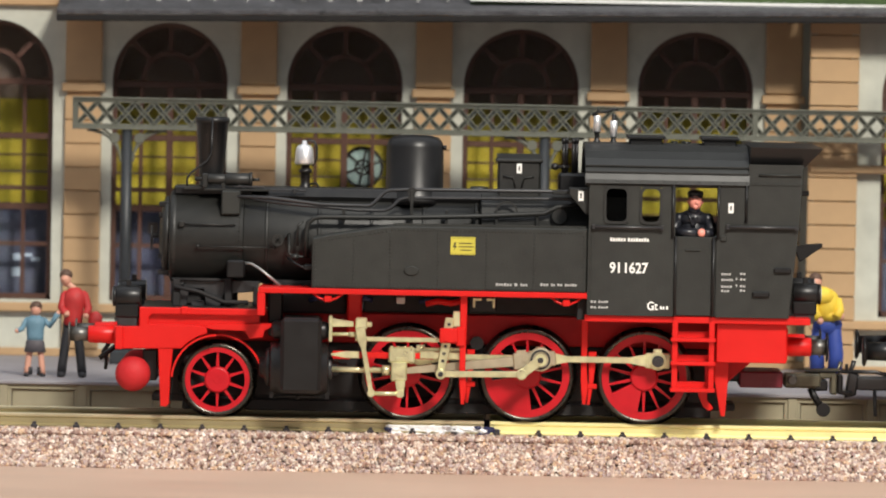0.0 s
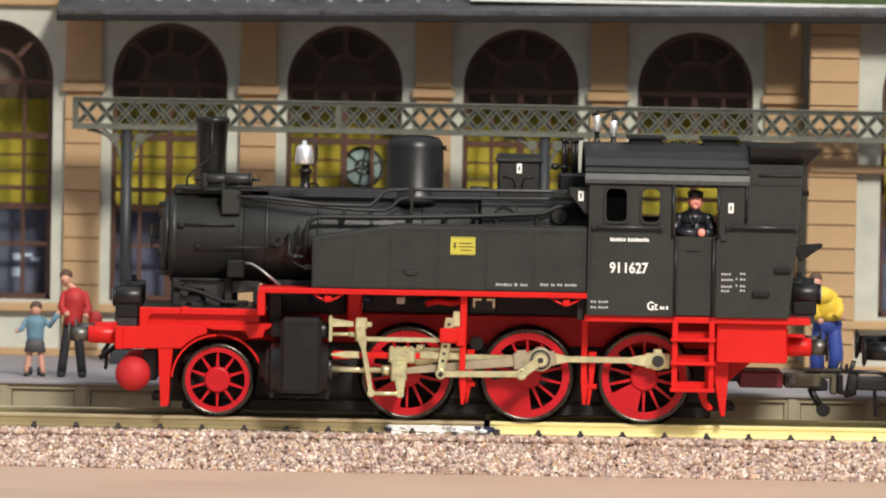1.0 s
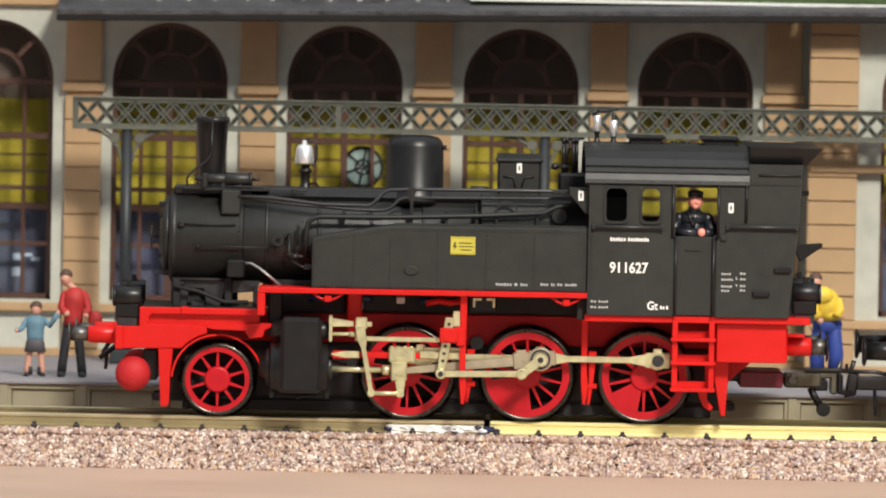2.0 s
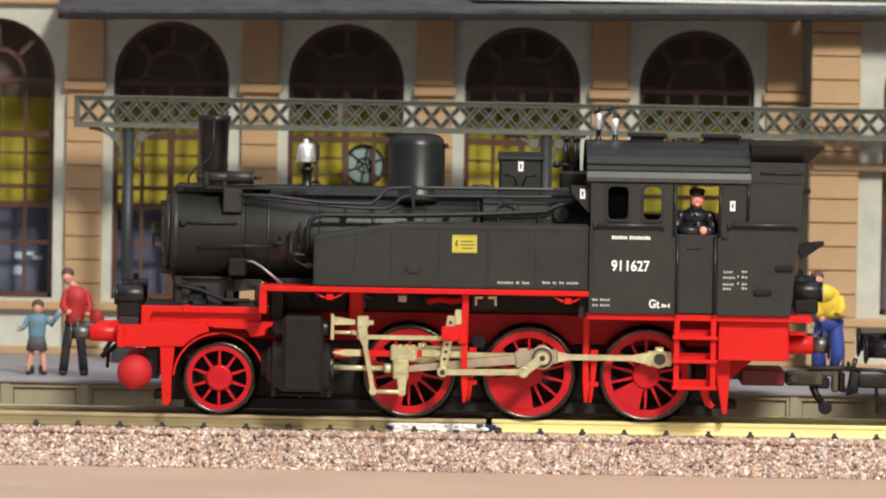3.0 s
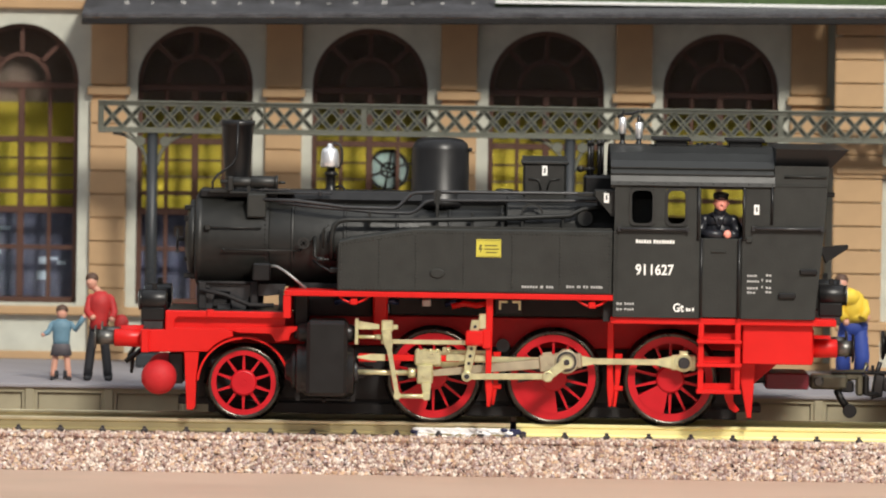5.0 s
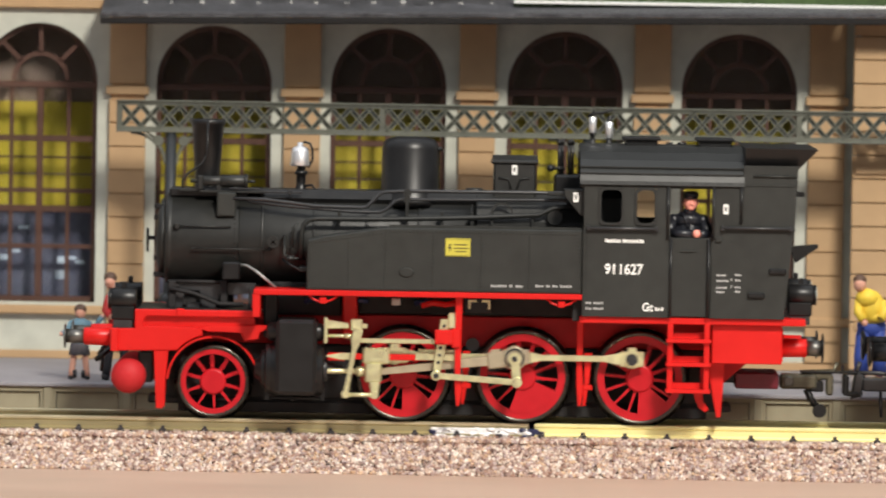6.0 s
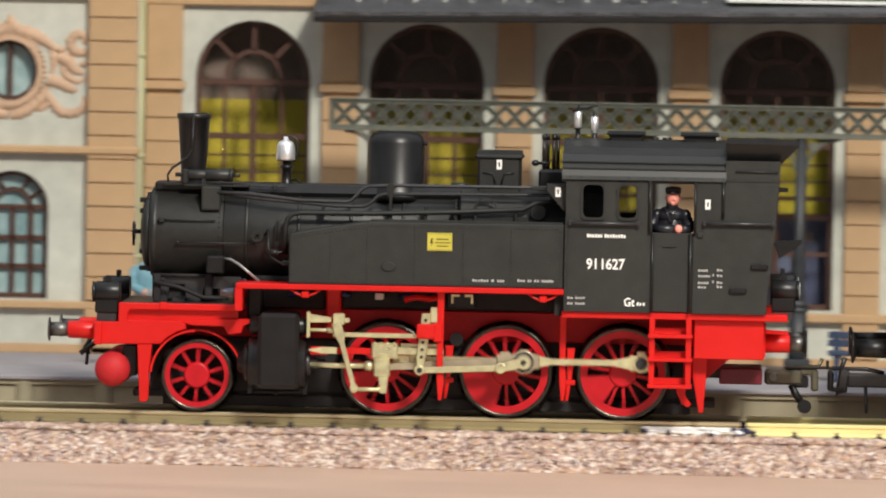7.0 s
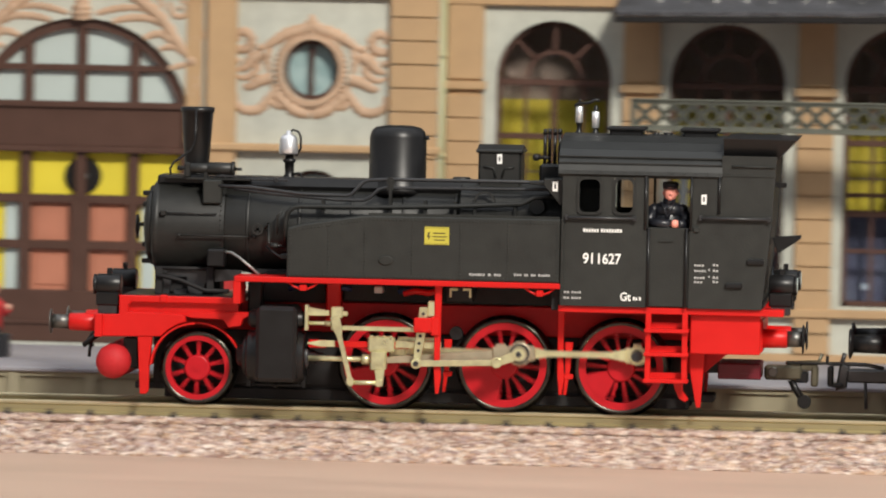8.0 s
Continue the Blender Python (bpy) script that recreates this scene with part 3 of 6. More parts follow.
# great door arch
c, r, sp, y = -165.0, 19.9, 41.9, 103.0
b = Build().ring((c, sp), r + 0.1, r - 1.9, y - 0.8, y + 0.8, 40, (0, 180))
for s in (-1, 1):
    b.box(c + s * (r - 0.9) - 1.0, c + s * (r - 0.9) + 1.0, y - 0.8, y + 0.8, 3.4, sp)
d = part("door_arch", local(b), DOORBROWN, station, "great dark brown door arch with glazed fanlight")
part("transom", local(Build().box(c - r + 1.5, c + r - 1.5, y - 1.2, y + 0.8, 38.6, 46.2, 0.2)), DOORBROWN, d)
for z0, z1, o in ((45.6, 46.8, 1.9), (37.6, 38.7, 1.7)):
    part("transom_moulding", local(Build().box(c - r + 1, c + r - 1, y - o, y + 0.8, z0, z1, 0.2)), DOORBROWN, d)
for x in (c - 9.6, c, c + 9.6):
    top = sp + math.sqrt((r - 1.5) ** 2 - (x - c) ** 2)
    part("mullion", local(Build().box(x - 0.85, x + 0.85, y - 0.5, y + 0.5, 46.6, top, 0.12)), DOORBROWN, d)
part("glazing_bar", local(Build().box(c - 15.2, c + 15.2, y - 0.55, y + 0.5, 52.2, 53.4, 0.12)), DOORBROWN, d)
part("pane", local(Build().prism(arc(c, sp, r - 1, 0, 180, 28), y + 0.8, y + 1.0)), FROST, d, "pale frosted fanlight panes")
for x, t, z0, z1 in ((c - 9.9, 1.0, 12.6, 37.8), (c, 1.0, 29.0, 37.8), (c, 1.8, 12.6, 29.4), (c + 9.6, 1.0, 12.6, 37.8)):
    part("mullion", local(Build().box(x - t, x + t, y - 0.6, y + 0.5, z0, z1, 0.15)), DOORBROWN, d)
for z in (29.2, 20.9):
    part("glazing_bar", local(Build().box(c - 18.4, c + 18.4, y - 0.5, y + 0.45, z - 0.8, z + 0.8, 0.12)), DOORBROWN, d)
part("lower_panel", local(Build().box(c - 18.5, c + 18.5, y - 0.7, y + 0.8, 3.4, 12.8, 0.2).box(c - 18, c + 18, y - 1.1, y - 0.7, 6.6, 7.2, 0.1)), DOORBROWN, d)
part("blind", local(Build().box(c - 18.5, c + 18.5, y + 1.2, y + 1.5, 12.8, 38)), DOORYELLOW, d, "yellow paper behind the door glazing")
for s in (-1, 1):
    leaf = part("door_leaf", local(Build().box(c + s * 5.2 - 4.2, c + s * 5.2 + 4.2, y + 0.7, y + 1.15, 12.8, 28.6)), SALMON, d, "salmon coloured inner door leaf")
    for z0, z1 in ((13.6, 19.2), (21.6, 27.8)):
        part("panel", local(Build().box(c + s * 5.2 - 2.9, c + s * 5.2 + 2.9, y + 0.5, y + 0.75, z0, z1, 0.15)), SALMON, leaf)
    part("side_pane", local(Build().box(c + s * 12.4 - 1.3, c + s * 12.4 + 1.3, y + 0.8, y + 1.1, 12.8, 28.6)), FROST, d)
lampb = Build().ring((c + 0.3, 33.4), 3.3, 0.9, y + 0.6, y + 1.1, 24)
part("grille_centre", local(Build().box(c + 0.9, c + 2.0, y + 0.8, y + 1.05, 32.6, 34.4, 0.1)), FROST, d)
part("round_grille", local(lampb), FASCIA, d, "dark round grille behind the glazing")
# leaf relief over the arch
b = Build()
yy = 101
for s in (-1, 1):
    for line, w0, w1 in (
            (((6.6, 67.5), (10.7, 64.9), (14.0, 62.3), (16.9, 58.3), (20.0, 54.2)), 0.9, 0.8),
            (((2.6, 62.6), (5.4, 63.4), (8.8, 63.8), (12.6, 63.2)), 0.55, 0.5),
            (((5.6, 61.2), (8.6, 61.9), (12.0, 61.9), (14.8, 60.6), (17.0, 58.2)), 0.6, 0.5),
            (((11.2, 58.4), (14.0, 59.2), (16.6, 57.6), (19.0, 54.9)), 0.6, 0.5),
            (((14.0, 56.4), (16.4, 56.9), (18.6, 55.4)), 0.5, 0.45),
            (((15.8, 53.0), (18.0, 53.6), (20.0, 53.9)), 0.5, 0.4),
            (((8.6, 66.6), (11.0, 66.9), (13.0, 66.2), (15.2, 63.4)), 0.5, 0.4),
            (((20.3, 53.4), (20.9, 50.4), (19.8, 47.6), (20.2, 45.4)), 0.6, 0.4),
            (((15.8, 64.9), (16.6, 62.6), (18.6, 62.6), (19.0, 64.4), (17.6, 65.2)), 0.5, 0.4),
            (((19.4, 60.6), (20.4, 58.6), (21.8, 58.8), (21.8, 60.2)), 0.55, 0.4),
            (((21.4, 57.4), (21.2, 55.8), (21.8, 53.8)), 0.5, 0.3)):
        frond(b, [(c + s * px, pz) for px, pz in line], w0, w1, yy)
    b.ball((c + s * 19.8, yy - 0.2, 54.4), 0.9, 9, (1.1, 0.7, 1.1)).ball((c + s * 17.6, yy - 0.1, 63.9), 0.5, 8)
frond(b, [(c, 61.4), (c - 0.1, 63.4), (c + 0.1, 65.8)], 1.5, 1.1, yy)
part("relief", local(b), PINK, station, "terracotta leaf relief over the door arch")
part("relief_ground", local(Build().box(-146.0, -143.2, 100.6, 101, 40, 66)), SAND, station)

# ---------------------------------------------------------------- platform canopy
canopy = thing("platform_canopy", (0, 85, 3), "platform canopy with slate roof, lattice beam and iron posts", "canopy")


def incan(b):
    return b.turned(Matrix.Translation((0, -80, -3)))


CX0, CX1 = -67.6, 300
tilt = Matrix.Translation((CX0, 0, 0)) @ pose(0, 0, 0, 0, -0.85, 0) @ Matrix.Translation((-CX0, 0, 0))
b = Build().prism([(79.6, 64.3), (99, 67.6), (99, 68.1), (79.4, 64.9)], CX0, 64.0, axis="x")
b.prism([(79.6, 64.3), (88.5, 65.8), (88.5, 66.3), (79.4, 64.9)], 64.0, CX1, axis="x")
roof = part("roof", incan(b.turned(tilt)), SLATE, canopy, "weathered grey slate roof")
part("fascia", incan(Build().box(CX0, CX1, 79.2, 80.2, 63.1, 64.2, 0.15).turned(tilt)), FASCIA, canopy, "dark eaves board")
LUG = material("pale_grey_plastic", (0.40, 0.39, 0.375), 0.6, vary=0.3, scale=500)
lug_rng = random.Random(12)
for i in range(25):
    x = -60.6 + 5.1 * i + lug_rng.uniform(-0.5, 0.5)
    w, h = lug_rng.uniform(0.5, 1.0), lug_rng.uniform(0.3, 0.75)
    part("roof_lug", incan(Build().box(x, x + w, 90.0, 91.0, 66.4, 66.5 + h, 0.1).turned(tilt)), LUG, canopy, "pale lug on the roof")
sb = mesh_of("shingle", Build().box(-1.1, 1.1, -0.15, 1.6, -0.1, 0.16, 0.05), SLATE)
for k in range(3):
    for i in range(64):
        s = new("shingle", sb)
        s.parent = canopy
        x = CX0 + 1.2 + 2.35 * i + (1.1 if k % 2 else 0)
        s.matrix_basis = Matrix.Translation((0, -0.08, -0.003)) @ Matrix.Scale(MM, 4) @ tilt @ Matrix.Translation((x, 79.9 + 1.75 * k, 65.05 + 0.24 * k)) @ pose(0, 0, 0, 7.6 + (i * 7 % 5) * 0.6, 0, 0) @ Matrix.Scale(1000, 4)
part("ridge_strip", incan(Build().box(4, CX1, 85.2, 86.4, 67.8, 68.4, 0.1)), WHITE, canopy, "white strip along the roof")
part("flock", incan(Build().box(4, CX1, 86.5, 87.0, 67.2, 70.5, 0.1)), GREEN, canopy, "green flock above the roof")
# lattice beam
BX0 = -65.45
b = Build().box(BX0, CX1, 79.2, 80.8, 48.9, 49.8, 0.12).box(BX0, CX1, 78.8, 81.2, 49.5, 49.85, 0.1)
b.box(BX0, CX1, 79.2, 80.8, 44.3, 45.2, 0.12).box(BX0, CX1, 78.8, 81.2, 44.2, 44.5, 0.1)
beam = part("lattice_beam", incan(b), IRON, canopy, "grey-green cast iron lattice beam")
for x in [BX0 + 0.5] + [-18.8 + 73.2 * i for i in range(4)]:
    part("upright", incan(Build().box(x - 0.5, x + 0.5, 79.3, 80.7, 45, 49, 0.1)), IRON, beam)
dm = {}
for s in (-1, 1):
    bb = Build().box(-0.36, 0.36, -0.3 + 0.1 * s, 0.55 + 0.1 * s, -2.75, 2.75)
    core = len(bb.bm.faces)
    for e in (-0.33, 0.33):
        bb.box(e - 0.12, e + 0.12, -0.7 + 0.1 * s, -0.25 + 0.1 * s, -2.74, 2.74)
    # darker core under the ridges paints their light and shade
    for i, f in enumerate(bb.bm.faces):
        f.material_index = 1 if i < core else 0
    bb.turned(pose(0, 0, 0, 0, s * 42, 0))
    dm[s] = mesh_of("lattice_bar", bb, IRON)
    dm[s].materials.append(SHADEIRON)
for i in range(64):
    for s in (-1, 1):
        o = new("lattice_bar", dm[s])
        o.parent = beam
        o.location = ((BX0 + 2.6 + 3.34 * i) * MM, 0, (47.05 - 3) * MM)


def post(x):
    p = part("post", incan(Build().cyl((x, 80, 3), (x, 80, 44.4), 1.05, 0.95, seg=16).cyl((x, 80, 3), (x, 80, 14.5), 1.7, 1.6, seg=16).cyl((x, 80, 14.5), (x, 80, 16), 2.1, 1.3, seg=16).cyl((x, 80, 13.2), (x, 80, 14.5), 1.4, 2.1, seg=16)), POST, canopy, "dark iron post")
    part("base", incan(Build().box(x - 2.4, x + 2.4, 77.6, 82.4, 3, 5.5, 0.3)), POST, p)
    for s in (-1, 1):
        bb = Build()
        pts = [Vector((x + s * (1.0 + 6.0 * (1 - math.cos(radians(90 * i / 12)))), 80, 38.5 + 5.6 * math.sin(radians(90 * i / 12)))) for i in range(13)]
        bb.tube(pts, 0.3, 6).cyl((x + s * 2.2, 79.6, 42.7), (x + s * 2.2, 80.4, 42.7), 0.95, seg=16, bevel=0.1).tube([(x + s * 1.0, 80, 40.0), (x + s * 2.2, 80, 42.7), (x + s * 4.2, 80, 44.2)], 0.2, 6)
        part("bracket", incan(bb), IRON, p, "curved iron bracket")


for x in (-55.85, 17.5, 90.9):
    post(x)

# ---------------------------------------------------------------- locomotive
LZ = 0.3                      # the rails stand this much above the datum
MATT = material("matt_black_casting", (0.022, 0.0205, 0.021), 0.7, vary=0.4, scale=500, spec=0.3)
PIPEWHITE = material("grey_white_plastic", (0.5, 0.5, 0.48), 0.5, vary=0.15)
WIREBLUE = material("dark_blue_insulation", (0.02, 0.03, 0.09), 0.4, vary=0.2)
GUN = material("dull_gunmetal", (0.17, 0.166, 0.155), 0.4, metal=0.9, vary=0.3, scale=600)
loco = thing("locomotive", (0, 0, 0), "black and red model steam tank locomotive standing on the track", "locomotive")
RIVET = BLACK


# boiler and smokebox
BC, BR = 29.1, 7.55
boiler = part("boiler", Build().lathe((-32.6, 0, BC), (24, 0, BC), [(0, BR - 0.25), (0.3, BR - 0.1), (56, BR - 0.1)], 40), BLACK, loco, "black boiler barrel")
for x in (-29.0, -20.5, -12.0, -3.5, 5.0, 13.5):
    part("boiler_band", Build().lathe((x, 0, BC), (x + 1, 0, BC), [(0, BR - 0.1), (0.05, BR + 0.06), (0.55, BR + 0.06), (0.6, BR - 0.1)], 40), BLACK, boiler)
smoke = part("smokebox", Build().lathe((-44.6, 0, BC), (-32, 0, BC), [(0, BR - 0.5), (0.4, BR + 0.05), (1.2, BR + 0.05), (1.25, BR - 0.05), (12.0, BR - 0.05), (12.1, BR - 0.2)], 44), BLACK, loco, "black smokebox with rivet rows")
b = Build()
for x in (-43.9, -33.1):
    b.rivets([(x, -math.cos(radians(a)) * BR, BC + math.sin(radians(a)) * BR) for a in range(-50, 60, 6)], 0.15)
part("rivets", b, RIVET, smoke)
part("smokebox_door", Build().lathe((-44.5, 0, BC), (-48, 0, BC), [(0, 6.6), (0.8, 6.5), (1.4, 5.0), (1.8, 2.5), (1.9, 0.8)], 36), BLACK, smoke)
part("door_wheel", Build().cyl((-46.2, 0, BC), (-47.8, 0, BC), 0.35, seg=8).tube([(-47.6, 1.5 * math.cos(2 * math.pi * i / 16), BC + 1.5 * math.sin(2 * math.pi * i / 16)) for i in range(17)], 0.2, 6).box(-47.8, -47.4, -0.2, 0.2, BC - 2.3, BC + 1.5), SOOT, smoke)
b = Build()
for z in (34.4, 32.6, 26.0, 23.3):
    b.box(-46.4, -44.4, -3.6, -1.8, z - 0.4, z + 0.4, 0.1)
part("door_hinge", b, SOOT, smoke)
part("saddle", Build().box(-44.2, -33.5, -3.4, 3.4, 18.0, 23.0, 0.4).box(-43.8, -42.6, -6.4, -5.2, 18.0, 22.4, 0.15).box(-35.4, -34.2, -6.0, -5.0, 18.0, 22.6, 0.15).tube([(-44, -5.6, 22.3), (-34, -5.6, 22.3)], 0.3).tube([(-43.5, -6.8, 21.2), (-39.5, -6.8, 20.4), (-35.5, -6.8, 18.8), (-31.5, -6.8, 18.8)], 0.35), MATT, loco, "black smokebox saddle")
part("saddle_plate", Build().prism([(-43.2, 22.3), (-29.6, 22.2), (-30.2, 20.5), (-35.6, 20.0), (-36.2, 18.0), (-38.4, 18.0), (-38.8, 20.8), (-41.2, 20.8), (-41.6, 18.0), (-43.2, 18.0)], -5.1, -4.5, 0.08).box(-43.3, -42.0, -5.5, -4.9, 21.4, 22.3, 0.08).box(-40.8, -38.6, -5.4, -4.8, 18.0, 18.9, 0.08).box(-30.8, -30.0, -5.6, -4.6, 18.0, 21.4, 0.1), DARK, loco, "dark grey plates under the smokebox")
part("top_rod", Build().box(-28.4, -22.4, -5.2, -4.7, 36.9, 37.25, 0.08).box(-24.6, -24.0, -5.5, -4.6, 36.6, 37.5, 0.1).box(-34.2, -29.2, -5.6, -5.1, 37.4, 37.7, 0.08), DARK, loco)
part("blow_cock", Build().ball((18.0, -1.6, 41.6), 0.62, 10, (1.1, 0.9, 0.9)).cyl((18.2, -1.6, 41.6), (20.4, -1.6, 41.6), 0.26, seg=8).ball((19.4, -1.6, 41.6), 0.42, 8), SOOT, loco)
for z in (31.4,):
    part("handrail", Build().tube([(-42.5, -7.6, z), (-33.7, -7.6, z)], 0.14, 6).box(-42.9, -42.0, -8.0, -7.0, z - 0.45, z + 0.45, 0.1), BLACK, loco)
part("handrail", Build().tube([(-39.8, -8.0, 27.8), (-27.4, -8.0, 27.8)], 0.13, 6).ball((-39.8, -8.0, 27.8), 0.3, 6).ball((-27.4, -8.0, 27.8), 0.3, 6), BLACK, loco)
# cladding strip along the top
part("top_plate", Build().box(-44.0, -31.0, -3.6, 3.6, 36.0, 37.5, 0.3), SOOT, smoke)
part("boiler_casing", Build().prism([(-4.4, 36.1), (-3.4, 37.5), (3.4, 37.5), (4.4, 36.1), (3, 34), (-3, 34)], -31, 21.5, 0.1, axis="x"), SOOT, boiler)
# chimney
ch = part("chimney", Build().lathe((-38.0, 0, 35.5), (-38.0, 0, 49), [(0, 2.9), (1.4, 2.4), (2.2, 2.1), (4.0, 2.05), (12.2, 2.6), (12.3, 2.8), (13.1, 2.82), (13.15, 2.3), (9.0, 1.9)], 32), SOOT, loco, "black tapered chimney")
part("pipe", Build().tube([(-41.8, -4, 37.3), (-41.9, -4, 38.6), (-41.3, -4, 39.6), (-38.6, -3, 41.6), (-38.0, -2.9, 43.0), (-37.9, -2.95, 48.5)], 0.2, 6), SOOT, ch)
# air pump on the smokebox
part("feed_pump", Build().cyl((-38.5, -4.6, 38.7), (-35.4, -4.6, 38.7), 0.85, seg=14, bevel=0.1).cyl((-35.6, -4.6, 38.7), (-31.6, -4.6, 38.7), 1.05, seg=16, bevel=0.12).cyl((-31.7, -4.6, 38.7), (-31.2, -4.6, 38.7), 1.2, seg=16).cyl((-31.2, -4.6, 38.7), (-30.0, -4.6, 38.7), 0.25, seg=8).cyl((-40.6, -4.6, 38.7), (-38.4, -4.6, 38.7), 0.35, seg=8).box(-39.4, -38.4, -5.4, -3.8, 37.2, 39.6, 0.2).box(-36.2, -35.6, -5.2, -4, 37, 38.2).box(-33.4, -32.8, -5.2, -4, 37, 38.2).box(-39, -28.5, -5.6, -3.4, 36.85, 37.2, 0.05).box(-42.4, -38.6, -4.6, -3.4, 36.9, 37.5, 0.1), BLACK, loco, "black pump on the smokebox")
part("valve_box", Build().box(-36.1, -33.0, -7.2, -4.8, 33.0, 36.9, 0.2).rivets([(-35.7 + 0.6 * i, -7.2, 33.3) for i in range(5)], 0.16), TANK, loco, "square black valve box")
part("outlet_box", Build().box(-35.0, -32.1, -9.2, -6, 22.8, 25.7, 0.25), SOOT, loco)
part("steam_pipe", Build().tube([(-32.2, -8.6, 25.3), (-31.0, -8.8, 25.2), (-29.6, -9.4, 24.4), (-26.2, -10.5, 21.8)], 0.24, 8), DULLSTEEL, loco, "bare metal steam pipe")
# bell
bell = part("bell_stand", Build().lathe((-22.7, 0, 36.6), (-22.7, 0, 41.4), [(0, 1.5), (0.6, 1.3), (1.3, 0.75), (3.2, 0.8), (3.3, 1.05), (3.8, 1.05), (3.9, 0.7), (4.8, 0.7)], 16), SOOT, loco)
part("bell", Build().lathe((-22.9, 0, 41.2), (-22.9, 0, 45.4), [(0, 1.45), (0.25, 1.6), (1.0, 1.55), (2.4, 1.45), (3.0, 1.2), (3.3, 0.6), (3.35, 0.45), (3.9, 0.4)], 24), CHROME, bell, "bright chromed bell")
part("bell_arm", Build().tube([(-22.9, 0, 44.7), (-22.2, 0, 45.2), (-21.3, 0, 44.9), (-20.9, 0, 44.0), (-20.9, 0, 42.2), (-21.6, 0, 41.0)], 0.2, 6), SOOT, bell)
part("bell_pipe", Build().tube([(-22.0, -1, 38.0), (-20.9, -1.4, 38.2), (-20.2, -1.8, 37.4), (-18.5, -3.4, 36.8)], 0.2, 6), SOOT, bell)
# dome and sandbox
part("dome", Build().lathe((-4.85, 0, 35), (-4.85, 0, 47), [(0, 5.6), (1.2, 5.2), (2.0, 4.72), (9.4, 4.66), (10.4, 4.35), (11.0, 3.7), (11.3, 2.4), (11.35, 0.3)], 40), SOOT, loco, "satin black steam dome")
part("dome_handle", Build().cyl((-0.4, -0.8, 44.4), (0.3, -0.8, 44.4), 0.35, seg=8), SOOT, loco)
sand = part("sandbox", Build().box(8.7, 15.7, -4.2, 4.2, 35.5, 42.5, 0.35).box(8.3, 16.1, -4.6, 4.6, 42.2, 42.9, 0.25).prism([(-4.4, 42.8), (4.4, 42.8), (0, 43.6)], 8.5, 15.9, axis="x"), BLACK, loco, "black sandbox with white mark")
part("sand_pipe", Build().tube([(9.6, -4.4, 40.0), (11.2, -4.4, 39.8), (11.6, -4.4, 38.2)], 0.15, 6).tube([(14.6, -4.4, 40.0), (13.0, -4.4, 39.8), (12.6, -4.4, 38.2)], 0.15, 6), BLACK, sand)
part("cover_ring", Build().cyl((5.7, 0, 37), (5.7, 0, 38.1), 1.5, seg=20, bevel=0.2), BLACK, loco)
b = Build().box(18.6, 23.4, -3.2, 3.2, 36.5, 40.6, 0.4)
for x, y in ((19.4, -1.5), (19.95, 1.2), (21.0, -1.2), (21.6, 1.6)):
    b.cyl((x, y, 40.4), (x, y, 46.2), 0.3, 0.26, seg=10).cyl((x, y, 45.4), (x, y, 46.3), 0.34, seg=10)
part("safety_valve", b, SOOT, loco, "black safety valves before the cab")
part("cab_front_step", Build().prism([(20.2, 38.6), (20.2, 37.6), (22.9, 34.4), (23.8, 34.4), (23.8, 38.6)], -15.4, -8.5, 0.12).box(17.5, 23.6, -10, -6, 37.4, 38.0, 0.1), BLACK, loco)
# pipe runs along the boiler
PY = -8.3
part("pipe_run", Build().tube([(-33.5, -7.0, 36.0), (-28, -7.6, 35.9), (-20, PY, 35.0), (-12.4, PY, 34.9), (-11.6, PY, 35.1), (-9.6, PY, 37.2), (-8.8, PY, 37.5), (-5, PY, 37.7), (20, PY, 37.8), (23.4, PY, 36.2)], 0.3, 8), DARK, boiler)
part("pipe_run", Build().tube([(-31, -7.2, 35.6), (-24, -7.9, 34.9), (-14, PY, 34.2), (-9.6, PY, 34.2), (-8.6, PY, 34.6), (-7.2, PY, 36.0), (-6.2, PY, 36.3), (18.4, PY, 36.6), (20.6, PY, 36.6), (21.6, PY, 35.2)], 0.28, 8), DARK, boiler)
part("pipe_run", Build().tube([(-22.2, -9.0, 26.5), (-22.2, -9.0, 30.6), (-21.9, -9, 32.0), (-21.0, -9, 32.8), (-19.8, -9, 33.0), (-8, -9, 33.1), (6, -9, 33.6), (16.3, -9, 34.2), (18.4, -9, 35.3), (23.2, -9, 35.8)], 0.42, 10), BLACK, boiler)
part("pipe_run", Build().tube([(-23.6, -8.6, 28.2), (-23.6, -8.6, 31.4), (-22.8, -8.6, 32.2)], 0.2, 6).tube([(-25.6, -8.6, 29.2), (-25.0, -8.6, 30.2), (-25.0, -8.6, 27.0), (-24.2, -8.6, 26.4), (-21.4, -8.8, 26.5)], 0.25, 6).cyl((-24.6, -8.8, 26.45), (-23.4, -8.8, 26.45), 0.5, seg=8), BLACK, boiler)
part("hand_wheel", Build().ring((-26.8, 29.1), 0.95, 0.65, -9.0, -8.6, 18).box(-27.6, -26.0, -8.9, -8.7, 28.95, 29.25).box(-26.95, -26.65, -8.9, -8.7, 28.3, 29.9).cyl((-26.8, -8.9, 29.1), (-26.8, -7.0, 29.1), 0.25, seg=8), BLACK, boiler)
